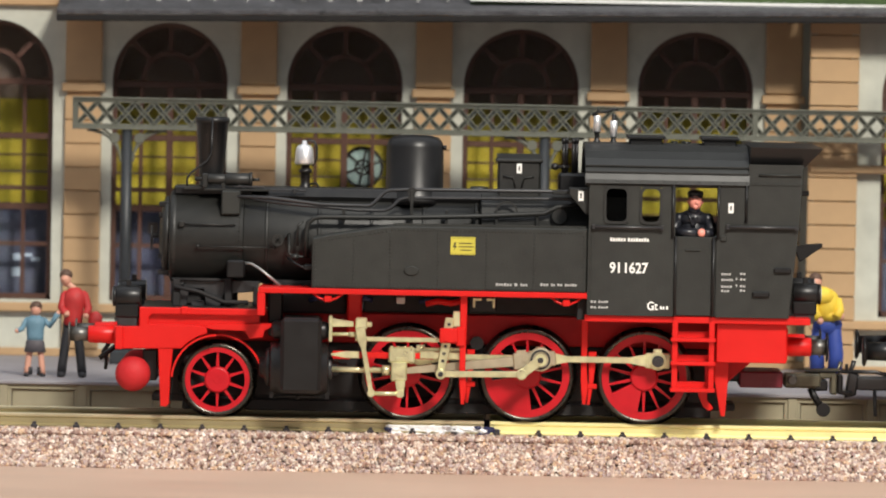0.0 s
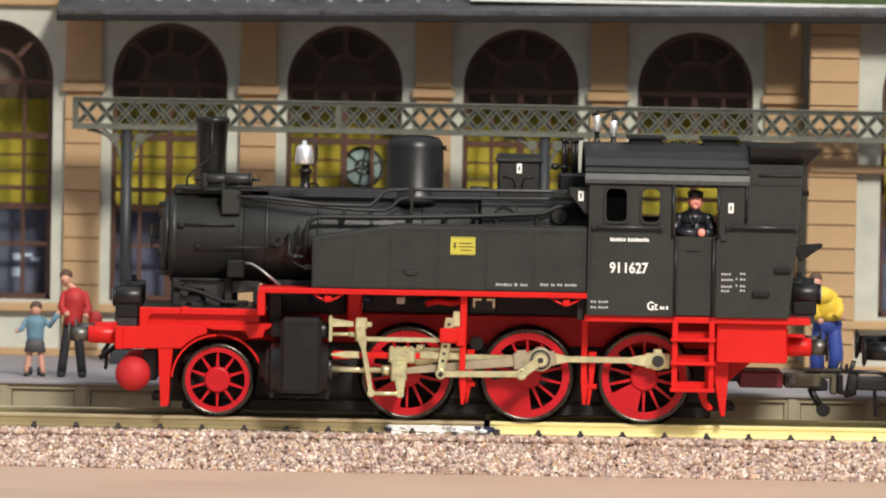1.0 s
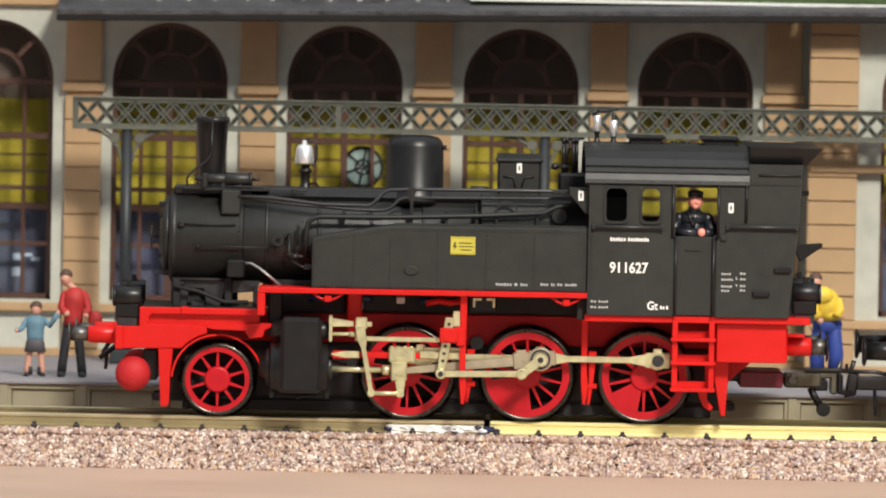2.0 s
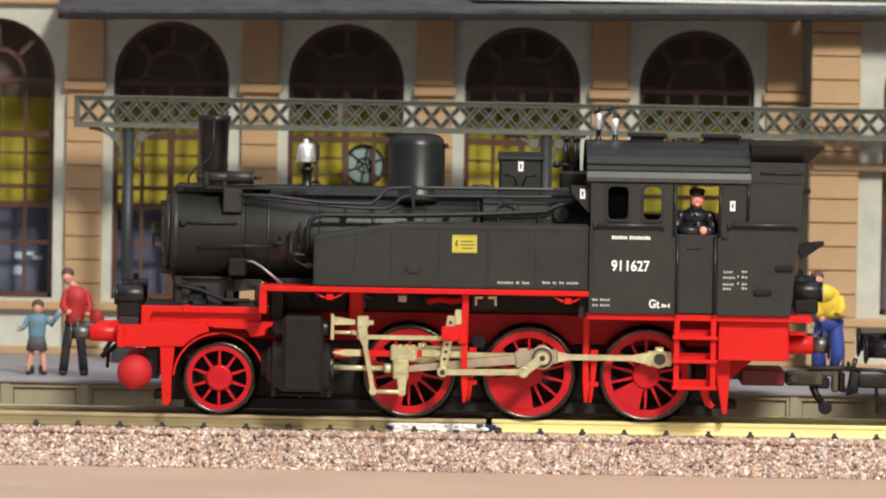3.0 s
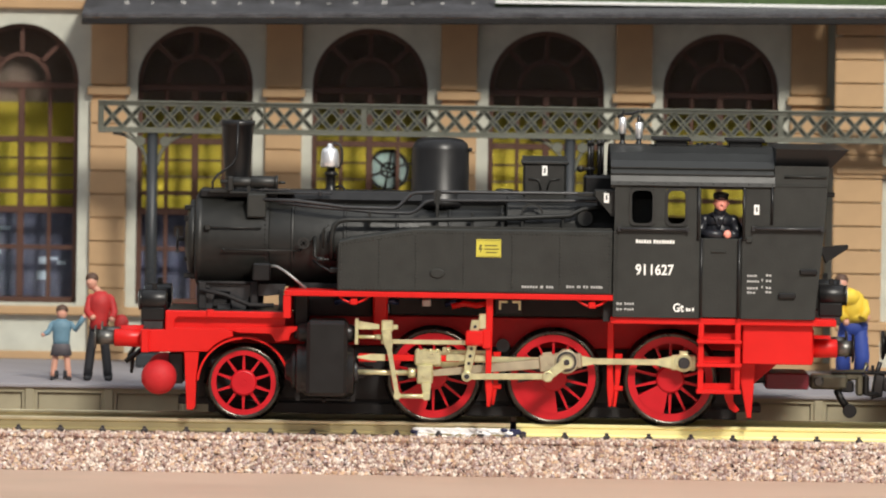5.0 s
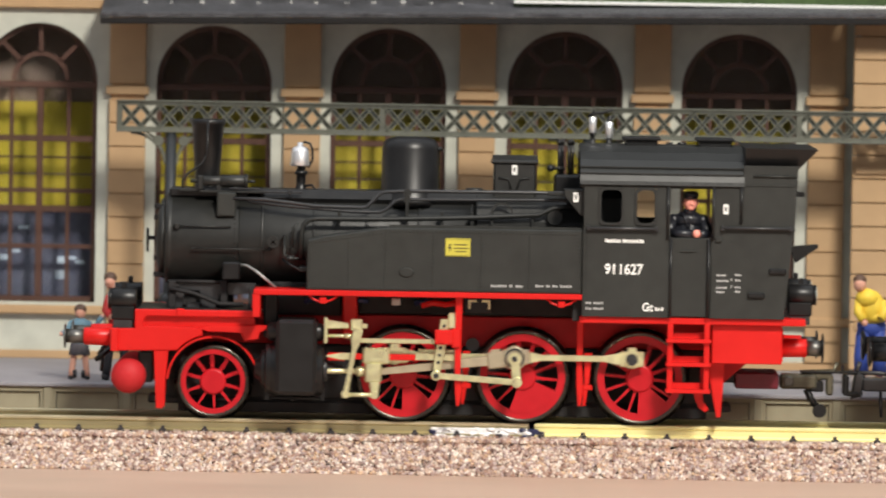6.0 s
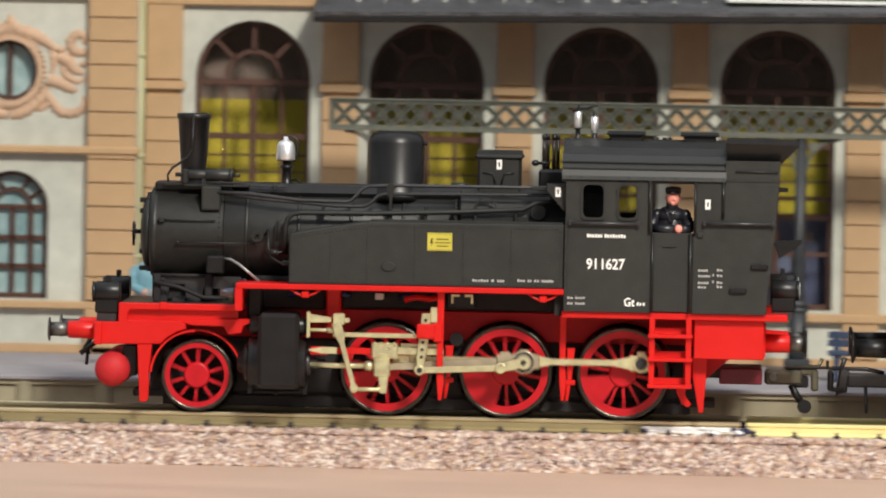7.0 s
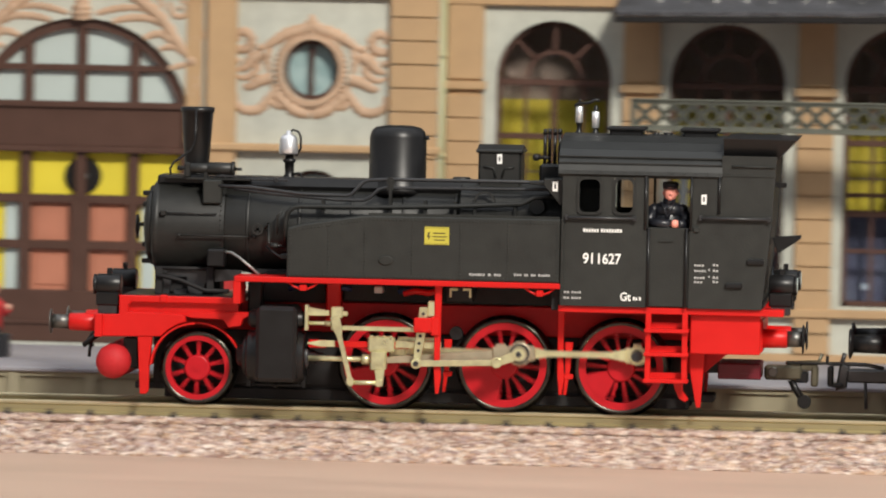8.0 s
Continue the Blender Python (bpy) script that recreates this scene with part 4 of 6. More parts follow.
for x in (-16.2, -5.2, 0.5, 5.4, 8.6, 15.2):
    b = Build().box(x - 0.25, x + 0.25, -8.9, -7.0, 32.2, 37.6 if x == -5.2 else 34.4, 0.06)
    if x == -5.2:
        b.cyl((x, -8.8, 37.4), (x, -7.6, 37.4), 0.7, seg=10).cyl((x, -8.8, 36.3), (x, -7.6, 36.3), 0.6, seg=10)
    part("pipe_bracket", b, BLACK, boiler)
part("washout_plug", Build().cyl((18.8, -9.2, 33.8), (18.8, -7.5, 33.8), 1.4, seg=20, bevel=0.2), BLACK, boiler)
part("washout_plug", Build().ring((10.2, 34.3), 1.8, 1.5, -8.6, -8.2, 20, (0, 180)), BLACK, boiler)
part("firebox", Build().prism([(-8.2, 21.5), (-8.2, 33), (-6.5, 35.6), (-3.4, 37.3), (3.4, 37.3), (6.5, 35.6), (8.2, 33), (8.2, 21.5)], 6, 23.6, 0.2, axis="x"), BLACK, loco)

# side tanks
OUT = [(-21.1, 21.8), (-21.1, 29.3), (-20.9, 29.8), (-18.6, 30.4), (-9.2, 31.9), (-8.4, 32.0), (23.2, 32.1), (23.2, 21.8)]
for s in (-1, 1):
    tank = part("side_tank", Build().prism(OUT, s * 17.0, s * 8.6, 0.18), TANK, loco, "satin black riveted side tank")
    if s > 0:
        continue
    b = Build()
    row = [(-20.7 + 0.62 * i, -17.0, 22.25) for i in range(71)]
    row += [(-20.6, -17.0, 22.9 + 0.62 * i) for i in range(11)] + [(22.7, -17.0, 22.9 + 0.62 * i) for i in range(14)]
    row += [(-20.2 + 0.62 * i, -17.0, 29.45 + 0.098 * i) for i in range(19)] + [(-8.2 + 0.62 * i, -17.0, 31.45) for i in range(50)]
    for x in (-14.4, -8.5, -0.8, 7.0, 14.7):
        top = 30.6 if x < -10 else 31.2
        row += [(x, -17.0, 22.9 + 0.62 * i) for i in range(int((top - 22.9) / 0.62) + 1)]
    part("rivets", b.rivets(row, 0.17), TANK, tank)
    part("oval_plate", Build().lathe((-5.0, -16.9, 24.9), (-5.0, -17.3, 24.9), [(0, 1.2), (0.3, 1.2), (0.34, 1.05)], 20).turned(Matrix.Translation((0, 0, 24.9)) @ Matrix.Diagonal((1, 1, 0.62, 1)) @ Matrix.Translation((0, 0, -24.9))), TANK, tank)
    part("top_rail", Build().box(-8.0, 23.0, -16.2, -15.6, 32.0, 32.5), TANK, tank)
    part("tank_step", Build().box(-22.4, -21, -15, -10, 24.6, 25.4, 0.1).tube([(-22.4, -14, 24.9), (-24.0, -12, 25.6), (-25.2, -10, 26.4)], 0.2, 6), SOOT, tank)

# cab: side sheets with openings
def cab_side(s):
    y0, y1 = sorted((s * 17.0, s * 16.2))
    d = 1.4 if s > 0 else 0.0     # the doorway of the far side lies further back, its windows are wider
    side = part("cab_side", Build().prism([(44.0 + d, 18.3), (55.8, 18.3), (57.2, 32.6), (57.8, 43.0), (49.0, 43.0), (49.0, 40.0), (44.0 + d, 40.0)], y0, y1), TANK, loco, "black cab side with door opening")
    part("cab_panel", Build().box(23.4, 37.3, y0, y1, 18.3, 33.2), TANK, side)
    for x0, x1 in (((23.4, 25.9), (29.7, 31.7), (35.0, 37.3)) if s < 0 else ((23.4, 24.6), (30.3, 31.0), (36.4, 36.8))):
        part("window_pillar", Build().box(x0, x1, y0, y1, 33.2, 40.0), TANK, side)
    for x0, x1, z in ((25.9, 29.7, 39.0), (31.7, 35.0, 39.0), (37.3, 44.0, 39.2)):
        part("window_header", Build().box(x0, x1, y0, y1, z, 40.0), TANK, side)
    return side


cab_s = cab_side(-1)
cab_side(1)
b = Build()
for x0, x1 in ((25.9, 29.7), (31.7, 35.0)):
    xm, zm, hw, hh = (x0 + x1) / 2, 36.1, (x1 - x0) / 2, 2.9
    def rr(k, d):
        r = 0.9
        out = []
        for cx, cz, a in ((1, 1, 0), (-1, 1, 90), (-1, -1, 180), (1, -1, 270)):
            for i in range(5):
                t = radians(a + 22.5 * i)
                out.append((xm + cx * (hw + k - r) + r * math.cos(t), zm + cz * (hh + k - r) + r * math.sin(t)))
        return out
    inner, outer = rr(-0.25, 0), rr(0.15, 0)
    n = len(inner)
    fr = Build()
    loops = [[fr.bm.verts.new((px, py, pz)) for px, pz in line] for line, py in ((inner, -17.25), (outer, -17.25), (outer, -16.3), (inner, -16.3))]
    for k in range(4):
        for i in range(n):
            j = (i + 1) % n
            fr.bm.faces.new((loops[k][i], loops[k][j], loops[(k + 1) % 4][j], loops[(k + 1) % 4][i]))
    bmesh.ops.recalc_face_normals(fr.bm, faces=fr.bm.faces[:])
    w = part("cab_window", fr, BLACK, cab_s)
    g = part("pane", Build().box(x0 - 0.1, x1 + 0.1, -16.6, -16.5, 33.1, 39.1), PANE, w)
    g.visible_shadow = False
part("cab_door", Build().box(37.2, 44.1, -16.7, -16.1, 18.4, 31.2, 0.15).box(39, 41.4, -16.95, -16.7, 28.9, 29.2, 0.05), TANK, loco, "black cab door, lower half")
part("cab_front", Build().box(23.6, 24.4, -15.6, 15.6, 32, 42.2), BLACK, loco)
part("cab_back", Build().box(48.4, 49.15, -15.6, 15.6, 20, 42.2), BLACK, loco)
part("cab_floor", Build().box(23.6, 56, -16.1, 16.1, 18.4, 19.2), SOOT, loco)
part("backhead", Build().prism([(-6, 19.2), (6, 19.2), (7.5, 30), (7, 37), (4.5, 39.5), (-4.5, 39.5), (-7, 37), (-7.5, 30)], 24.4, 30.2, 0.3, axis="x"), SOOT, loco)
part("seam_strip", Build().box(23.3, 23.9, -17.3, -16.9, 18.3, 32.2, 0.06), TANK, cab_s)
b = Build().rivets([(23.65, -17.3, 18.8 + 0.62 * i) for i in range(22)], 0.13)
part("rivets", b, TANK, cab_s)
part("seam_strip", Build().box(49.2, 57.4, -17.25, -16.9, 32.5, 32.9, 0.05), TANK, cab_s)
for x0, x1, z in ((24.2, 35.4, 32.55), (45.8, 57.0, 32.9)):
    part("handrail", Build().tube([(x0, -17.7, z), (x1, -17.7, z)], 0.24, 8).box(x0 - 0.3, x0 + 0.2, -17.9, -16.9, z - 0.4, z + 0.4, 0.05).box(x1 - 0.5, x1, -17.9, -16.9, z - 0.4, z + 0.4, 0.05), DARK, cab_s)
for x, z0, z1 in ((36.9, 31.2, 39.2), (44.2, 31.2, 39.2), (48.7, 33.9, 39.5), (43.55, 18.6, 31.0), (37.45, 18.6, 31.0)):
    part("handrail", Build().tube([(x, -17.3, z0), (x, -17.3, z1)], 0.22, 6).ball((x, -17.2, z0), 0.32, 6).ball((x, -17.2, z1), 0.3, 6), SOOT, cab_s)
for x, z in ((53.3, 26.0), (49.9, 22.1)):
    part("step_slot", Build().box(x, x + 2.8, -17.6, -16.8, z - 0.45, z + 0.45, 0.2), SOOT, cab_s)
part("bunker_rail", Build().tube([(50.6, -17.2, 41.3), (57.4, -17.2, 41.3)], 0.17, 6).box(49.2, 57.8, -17.15, -16.9, 39.7, 39.9), TANK, cab_s)
part("hinge", Build().box(44.6, 45.6, -17.4, -16.9, 30.6, 31.4, 0.1), TANK, cab_s)
# roof
P = [(-17.5, 39.6), (-17.4, 40.2), (-17.05, 41.3), (-16.3, 42.2), (-14.5, 43.5), (-11.5, 44.7), (-7, 45.5), (0, 45.8)]
prof = P + [(-y, z) for y, z in P[-2::-1]]
inner = [(y * 0.96, z - 0.5) for y, z in prof]
b = Build()
for i in range(len(prof) - 1):
    b.prism([prof[i], prof[i + 1], inner[i + 1], inner[i]], 22.7, 49.1, axis="x")
bmesh.ops.remove_doubles(b.bm, verts=b.bm.verts, dist=0.001)
ROOF = material("satin_black_roof_paint", (0.019, 0.020, 0.019), 0.42, vary=0.3, scale=500, bump=0.05, spec=0.5)
roofp = part("cab_roof", b, ROOF, loco, "black curved cab roof")
part("rain_strip", Build().box(22.7, 49.1, -17.3, -16.5, 41.3, 41.5).box(22.7, 49.1, -16.55, -15.8, 42.3, 42.5), BLACK, roofp)
part("rivets", Build().rivets([(24 + 1.9 * i, -17.4, 40.0) for i in range(14)], 0.14), BLACK, roofp)
for x in (29.6, 41.6):
    part("roof_vent", Build().box(x + 0.5, x + 5.8, -4.0, 4.0, 45.4, 46.9, 0.2).box(x, x + 6.3, -4.6, 4.6, 46.4, 46.95, 0.15), SOOT, roofp, "flat black roof vent")
part("roof_hatch", Build().cyl((37.4, 0, 45.6), (37.4, 0, 46.1), 0.6, seg=10).cyl((39.4, 0, 45.6), (39.4, 0, 46.1), 0.8, seg=10), SOOT, roofp)
for x, z in ((24.8, 48.2), (27.5, 47.4)):
    v = part("whistle", Build().lathe((x, 0, 45.2), (x, 0, 51), [(0, 0.9), (0.5, 0.75), (0.9, 0.4), (2.0, 0.4), (2.1, 0.55), (2.5, 0.55), (5.0, 0.3), (5.1, 0.25)], 12), SOOT, roofp)
    part("whistle_tube", Build().cyl((x, 0, z - 0.8), (x, 0, z + 1.9), 0.62, seg=12, bevel=0.1), CHROME, v, "bright steel whistle")
part("whistle_lever", Build().tube([(24.0, -0.3, 50.1), (24.8, -0.3, 50.6), (26.4, -0.3, 50.7), (27.4, -0.3, 51.2), (28.1, -0.3, 51.1)], 0.25, 6).tube([(24.8, -0.3, 50.6), (25.0, -0.3, 51.3)], 0.2, 6), SOOT, roofp)
# bunker top, flared
b = Build()
vs = [b.bm.verts.new(p) for p in ((49.2, -15.4, 42.6), (58.0, -15.4, 42.6), (58.0, 15.4, 42.6), (49.2, 15.4, 42.6), (49.2, -17.5, 45.8), (60.9, -17.5, 45.7), (60.9, 17.5, 45.7), (49.2, 17.5, 45.8))]
for q in ((3, 2, 1, 0), (4, 5, 6, 7), (0, 1, 5, 4), (1, 2, 6, 5), (2, 3, 7, 6), (3, 0, 4, 7)):
    b.bm.faces.new([vs[i] for i in q])
part("bunker_top", b, SOOT, loco, "black flared bunker top")
part("coal_bunker", Build().prism([(49.2, 19), (55.6, 19), (57.0, 32.6), (57.7, 42.6), (49.2, 42.6)], -16.2, 16.2, 0.1), TANK, loco)
part("rear_bracket", Build().prism([(57.0, 29.6), (61.6, 30.0), (61.6, 29.5), (58.0, 27.0)], -7, -3, 0.08).box(57.4, 59.2, -8, -7, 37.8, 38.6, 0.1), SOOT, loco)

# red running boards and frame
# red of the inner frame, darker and more uneven than RED
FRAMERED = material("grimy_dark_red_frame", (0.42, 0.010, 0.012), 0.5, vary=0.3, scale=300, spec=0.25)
for s in (-1, 1):
    ys = sorted((s * 17.2, s * 9.0))
    part("running_board", Build().box(-29.6, 23.5, ys[0], ys[1], 20.9, 21.8, 0.12).box(-29.75, -28.5, ys[0] + 0.08, ys[1] - 0.08, 17.25, 21.0, 0.12), RED, loco, "bright red running board")
    ys = sorted((s * 16.4, s * 9.0))
    part("rear_board", Build().box(23.0, 59.4, ys[0], ys[1], 17.2, 18.3, 0.12), RED, loco, "bright red rear running board")
    ys = sorted((s * 12.2, s * 10.6))
    part("front_valance", Build().prism([(-52.6, 11.2), (-52.6, 14.8), (-48.9, 14.9), (-48.9, 18.0), (-29.6, 18.0), (-29.6, 16.9), (-46.9, 16.9), (-47.4, 16.3), (-47.4, 15.3), (-39.4, 15.2), (-38.0, 14.8), (-37.9, 13.9), (-39.4, 13.4), (-41.0, 12.4), (-42.0, 11.4)], ys[0], ys[1], 0.15), RED, loco, "bright red front frame valance")
    part("valance_bar", Build().prism([(-38.8, 15.0), (-36.8, 15.5), (-27.4, 15.7), (-27.6, 15.0), (-28.6, 14.5), (-28.9, 13.4), (-31.0, 13.1), (-31.8, 14.4), (-37.0, 14.5)], ys[0] + 0.4, ys[1] + 0.4, 0.12), RED, loco)
    ys = sorted((s * 11.0, s * 7.6))
    part("frame_side", Build().box(-47.8, -29.5, ys[0], ys[1], 14.8, 17.2), RED, loco)
    ys = sorted((s * 12.4, s * 9.4))
    part("wheel_guard", Build().ring((-36.2, 6.3), 7.5, 7.2, ys[0], ys[1], 24, (92, 176)), RED, loco)
    ys = sorted((s * 10.2, s * 8.0))
    part("wheel_guard", Build().ring((-36.2, 6.3), 7.5, 7.2, ys[0], ys[1], 16, (22, 92)), RED, loco)
    ys = sorted((s * 12.0, s * 10.8))
    part("guard_iron", Build().prism([(-45.8, 11.4), (-43.4, 11.4), (-43.8, 6.5), (-43.9, 2.4), (-44.4, 1.9), (-45.3, 2.0)], ys[0], ys[1], 0.12), RED, loco)
    part("guard_iron", Build().prism([(44.2, 10.9), (46.6, 10.9), (46.5, 7.8), (46.1, 2.0), (45.4, 2.0), (44.3, 7.8)], ys[0], ys[1], 0.12), RED, loco)
    part("brake_shoe", Build().prism([(41.6, 7), (43.2, 7), (43.2, 4.6), (44.2, 3.3), (43.6, 2.8), (42.6, 3.4), (41.8, 5.2)], ys[0], ys[1], 0.12), RED, loco)
    ys = sorted((s * 15.2, s * 4.0))
    part("rear_box", Build().box(44.4, 55.7, ys[0], ys[1], 10.9, 17.2, 0.15), RED, loco, "bright red rear frame box")
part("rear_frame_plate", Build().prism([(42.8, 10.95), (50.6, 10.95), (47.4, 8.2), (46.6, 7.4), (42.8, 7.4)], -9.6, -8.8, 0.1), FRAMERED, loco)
part("front_beam", Build().box(-52.7, -51.5, -13.5, 13.5, 11.2, 14.9, 0.12), RED, loco, "bright red buffer beam")
part("front_platform", Build().box(-48.7, -29.8, -10.5, 10.5, 17.4, 18.02, 0.08).rivets([(-48.2 + 0.55 * i, -11.4, 18.0) for i in range(34)], 0.16, (0, 0, 1)), BLACK, loco, "black front footplate")
part("rear_beam", Build().box(55.0, 56.0, -12.3, 12.3, 11.2, 16.5, 0.12), RED, loco)
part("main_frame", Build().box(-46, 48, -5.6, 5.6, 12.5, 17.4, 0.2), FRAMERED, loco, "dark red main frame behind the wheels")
part("chassis", Build().box(-44, 46, -4.8, 4.8, 3.4, 12.6, 0.3), MATT, loco)
part("keeper_plate", Build().box(-47, 48, -4.4, 4.4, 2.4, 3.6, 0.2), MATT, loco)
# black strips added where only shade lies, hiding the platform face behind
part("brake_rigging", Build().box(-42, 44, -5.4, -4.6, 1.2, 3.0, 0.15).box(-42, 44, 4.6, 5.4, 1.2, 3.0, 0.15), MATT, loco)
for x in (-14.2, -27.0):
    part("stretcher", Build().box(x - 1.2, x + 1.2, -9, 9, 13.5, 21, 0.3), RED if x > -20 else SOOT, loco)
part("boiler_cradle", Build().box(-27.5, -15.5, -7, 7, 17.2, 22.5, 0.3).box(-12.8, 23.6, -7, 7, 17.6, 22.0, 0.3), MATT, loco)
part("cab_front_plate", Build().box(21.8, 23.4, -15.0, 15.0, 17.4, 21.2, 0.1), MATT, loco)
part("wire_clip", Build().box(-7.4, -6.0, -10.6, -7.0, 19.2, 20.3, 0.15), PIPEWHITE, loco, "white wire clip")
part("terminal_block", Build().box(4.4, 8.8, -11.6, -7.0, 18.2, 20.6, 0.15), SOOT, loco)
part("red_pipe", Build().tube([(-2.6, -9.6, 19.2), (-0.6, -9.8, 19.7), (1.4, -9.8, 19.4), (3.2, -9.6, 19.8)], 0.5, 8), RED, loco, "red pipe under the running board")
for x in (5.0, 7.2):
    part("terminal", Build().box(x, x + 1.4, -11.85, -11.55, 20.0, 20.4, 0.05).box(x + (1.0 if x > 6 else 0.0), x + (1.4 if x > 6 else 0.4), -11.85, -11.55, 18.9, 20.2, 0.05), ROD, loco, "small brass terminal")
for x, w in ((-21.5, 2.6), (-13.6, 2.2), (-3.6, 3.0)):
    part("wire", Build().tube([(x, -7.6, 19.4), (x + w * 0.5, -8.2, 19.9), (x + w, -7.6, 19.6)], 0.42, 8), WIREBLUE, loco, "dark blue wire")
part("frame_plug", Build().cyl((5.8, -6.4, 12.8), (5.8, -5.5, 12.8), 1.1, seg=14), DARK, loco)
for x, y0, y1 in ((3.5, -15.6, -14.8), (23.2, -10.7, -9.9)):
    part("hanger", Build().prism([(x - 0.55, 21.0), (x + 0.6, 21.0), (x + 0.45, 9.0), (x + 0.7, 6.0), (x + 0.3, 3.4), (x - 0.2, 3.4), (x - 0.5, 7.0)], y0, y1, 0.12), RED, loco, "red hanger bracket")
    part("brake_hanger", Build().prism([(x + 0.7, 12.0), (x + 2.0, 12.0), (x + 1.6, 7.5), (x + 1.0, 3.4), (x + 0.5, 3.4), (x + 0.8, 7.0)], -10.6, -9.8, 0.12).box(x + 0.6, x + 2.1, -10.75, -9.7, 6.0, 6.8, 0.1), RED, loco)
for x in (-18.4, 20.0):
    part("eye_bracket", Build().tube([(x - 2.4, -16.4, 20.95), (x - 1.5, -16.4, 20.3), (x - 0.8, -16.4, 20.0), (x + 0.8, -16.4, 20.0), (x + 1.5, -16.4, 20.3), (x + 2.4, -16.4, 20.95)], 0.2, 6).box(x - 0.6, x + 0.6, -17.0, -15.8, 19.6, 20.6, 0.15), RED, loco)
for x in (46.0, 49.8, 53.6):
    part("bolt", Build().rivets([(x, -12.4, 11.5), (x, -12.4, 16.6)], 0.2), RED, loco)
for x in (-51.6, -49.6, -46.0, -42.5):
    part("bolt", Build().rivets([(x, -12.2, 11.9)], 0.18), RED, loco)
part("valance_stay", Build().box(-42.2, -41.0, -12.5, -11.4, 17.0, 18.2, 0.12), RED, loco)
# air reservoir across the frame, seen end on
part("air_reservoir", Build().lathe((-49.9, -12.0, 7.1), (-49.9, 12.0, 7.1), [(-1.1, 0.4), (-0.9, 1.3), (-0.3, 2.2), (0.6, 2.75), (1.6, 2.85), (22.4, 2.85), (23.6, 2.7), (24.6, 1.8), (25, 0.4)], 32), MATTRED, loco, "matt red air reservoir with domed ends")
part("reservoir_strap", Build().box(-48.4, -46.0, -9.5, 9.5, 6.0, 11.0, 0.2), SOOT, loco)

# buffers
for s in (-1, 1):
    y, h = s * 10.3, 13.4 if s < 0 else 12.9
    f = part("buffer", Build().cyl((-52.4, y, h), (-53.0, y, h), 1.7, seg=20, bevel=0.1).cyl((-52.9, y, h), (-57.2, y, h), 1.5, 1.42, seg=20, bevel=0.12), RED, loco, "red buffer sleeve with steel plunger")
    part("plunger", Build().cyl((-57.1, y, h), (-60.2, y, h), 1.15, seg=16).lathe((-60.1, y, h), (-61, y, h), [(0, 1.0), (0.03, 1.95), (0.16, 2.0), (0.3, 1.7), (0.34, 0.3)], 24), GUN, f, "blackened steel buffer plunger")
    f = part("buffer", Build().cyl((55.9, y, h), (59.9, y, h), 1.55, 1.5, seg=20, bevel=0.1), RED, loco, "red buffer sleeve with steel plunger")
    part("plunger", Build().cyl((59.8, y, h), (62.5, y, h), 1.3, seg=18), GUN, f)
    part("buffer_head", Build().lathe((62.3, y, h), (63, y, h), [(0, 1.0), (0.04, 2.35), (0.18, 2.4), (0.36, 2.0), (0.4, 0.3)], 28), SOOT, f)
part("front_hook", Build().tube([(-52.6, -1, 12), (-54.2, -1, 11.6), (-55.2, -1, 10.0), (-54.6, -1, 8.8)], 0.4, 6).tube([(-53, -5, 11.2), (-54.6, -5, 10.0), (-55.6, -5, 9.2)], 0.45, 6).tube([(-54.4, -5, 9.9), (-54.6, -5, 7.4)], 0.3, 6), SOOT, loco, "black brake hose and hook")

# lamps
def lamp_part(x, y, z, d):
    l = part("headlamp", Build().cyl((x - d * 2.0, y, z), (x + d * 2.0, y, z), 1.75, seg=20, bevel=0.15).cyl((x + d * 1.9, y, z), (x + d * 2.5, y, z), 1.55, 1.7, seg=20).box(x - 2.0, x + 1.8, y - 1.5, y + 1.5, z - 3.4, z - 1.2, 0.2).box(x - 0.4, x + 0.4, y - 0.4, y + 0.4, z + 1.6, z + 2.7, 0.1), SOOT, loco, "black headlamp")
    part("lens", Build().cyl((x + d * 2.45, y, z), (x + d * 2.6, y, z), 1.3, seg=18), FROST, l)
    part("lamp_bracket", Build().box(x - 1.7, x + 1.5, y - 1.2, y + 1.2, z - 4.8, z - 3.3, 0.1), DARK, l)


for y in (-10, 10):
    lamp_part(-50.8, y, 19.6, -1)
    lamp_part(58.8, y, 22.0, 1)

# cab steps
st = part("cab_steps", Build().box(37.2, 38.1, -16.6, -15.8, 6.1, 17.4, 0.08).box(43.1, 44.0, -16.6, -15.8, 6.1, 17.4, 0.08), RED, loco, "bright red cab steps")
for z in (14.6, 10.8, 6.5):
    part("tread", Build().box(37.0, 44.2, -17.4, -14.0, z - 0.35, z + 0.25, 0.08).box(37.2, 44.0, -14.2, -13.8, z, z + 1.2), RED, st)

# cylinder block
cy = part("cylinder", Build().box(-25.9, -19.3, -17.4, -8, 4.8, 17.0, 0.6).lathe((-27.6, -12.4, 8.7), (-18.2, -12.4, 8.7), [(0, 3.9), (0.3, 4.2), (1.2, 4.2), (1.3, 4.5), (8.2, 4.5), (8.3, 4.2), (9.2, 4.2), (9.4, 3.9)], 36), SOOT, loco, "black cylinder block")
part("cylinder_cover", Build().lathe((-27.4, -12.4, 8.7), (-29.4, -12.4, 8.7), [(0, 3.2), (0.8, 3.0), (1.2, 1.8), (1.8, 1.6), (2.0, 1.2)], 24), SOOT, cy)
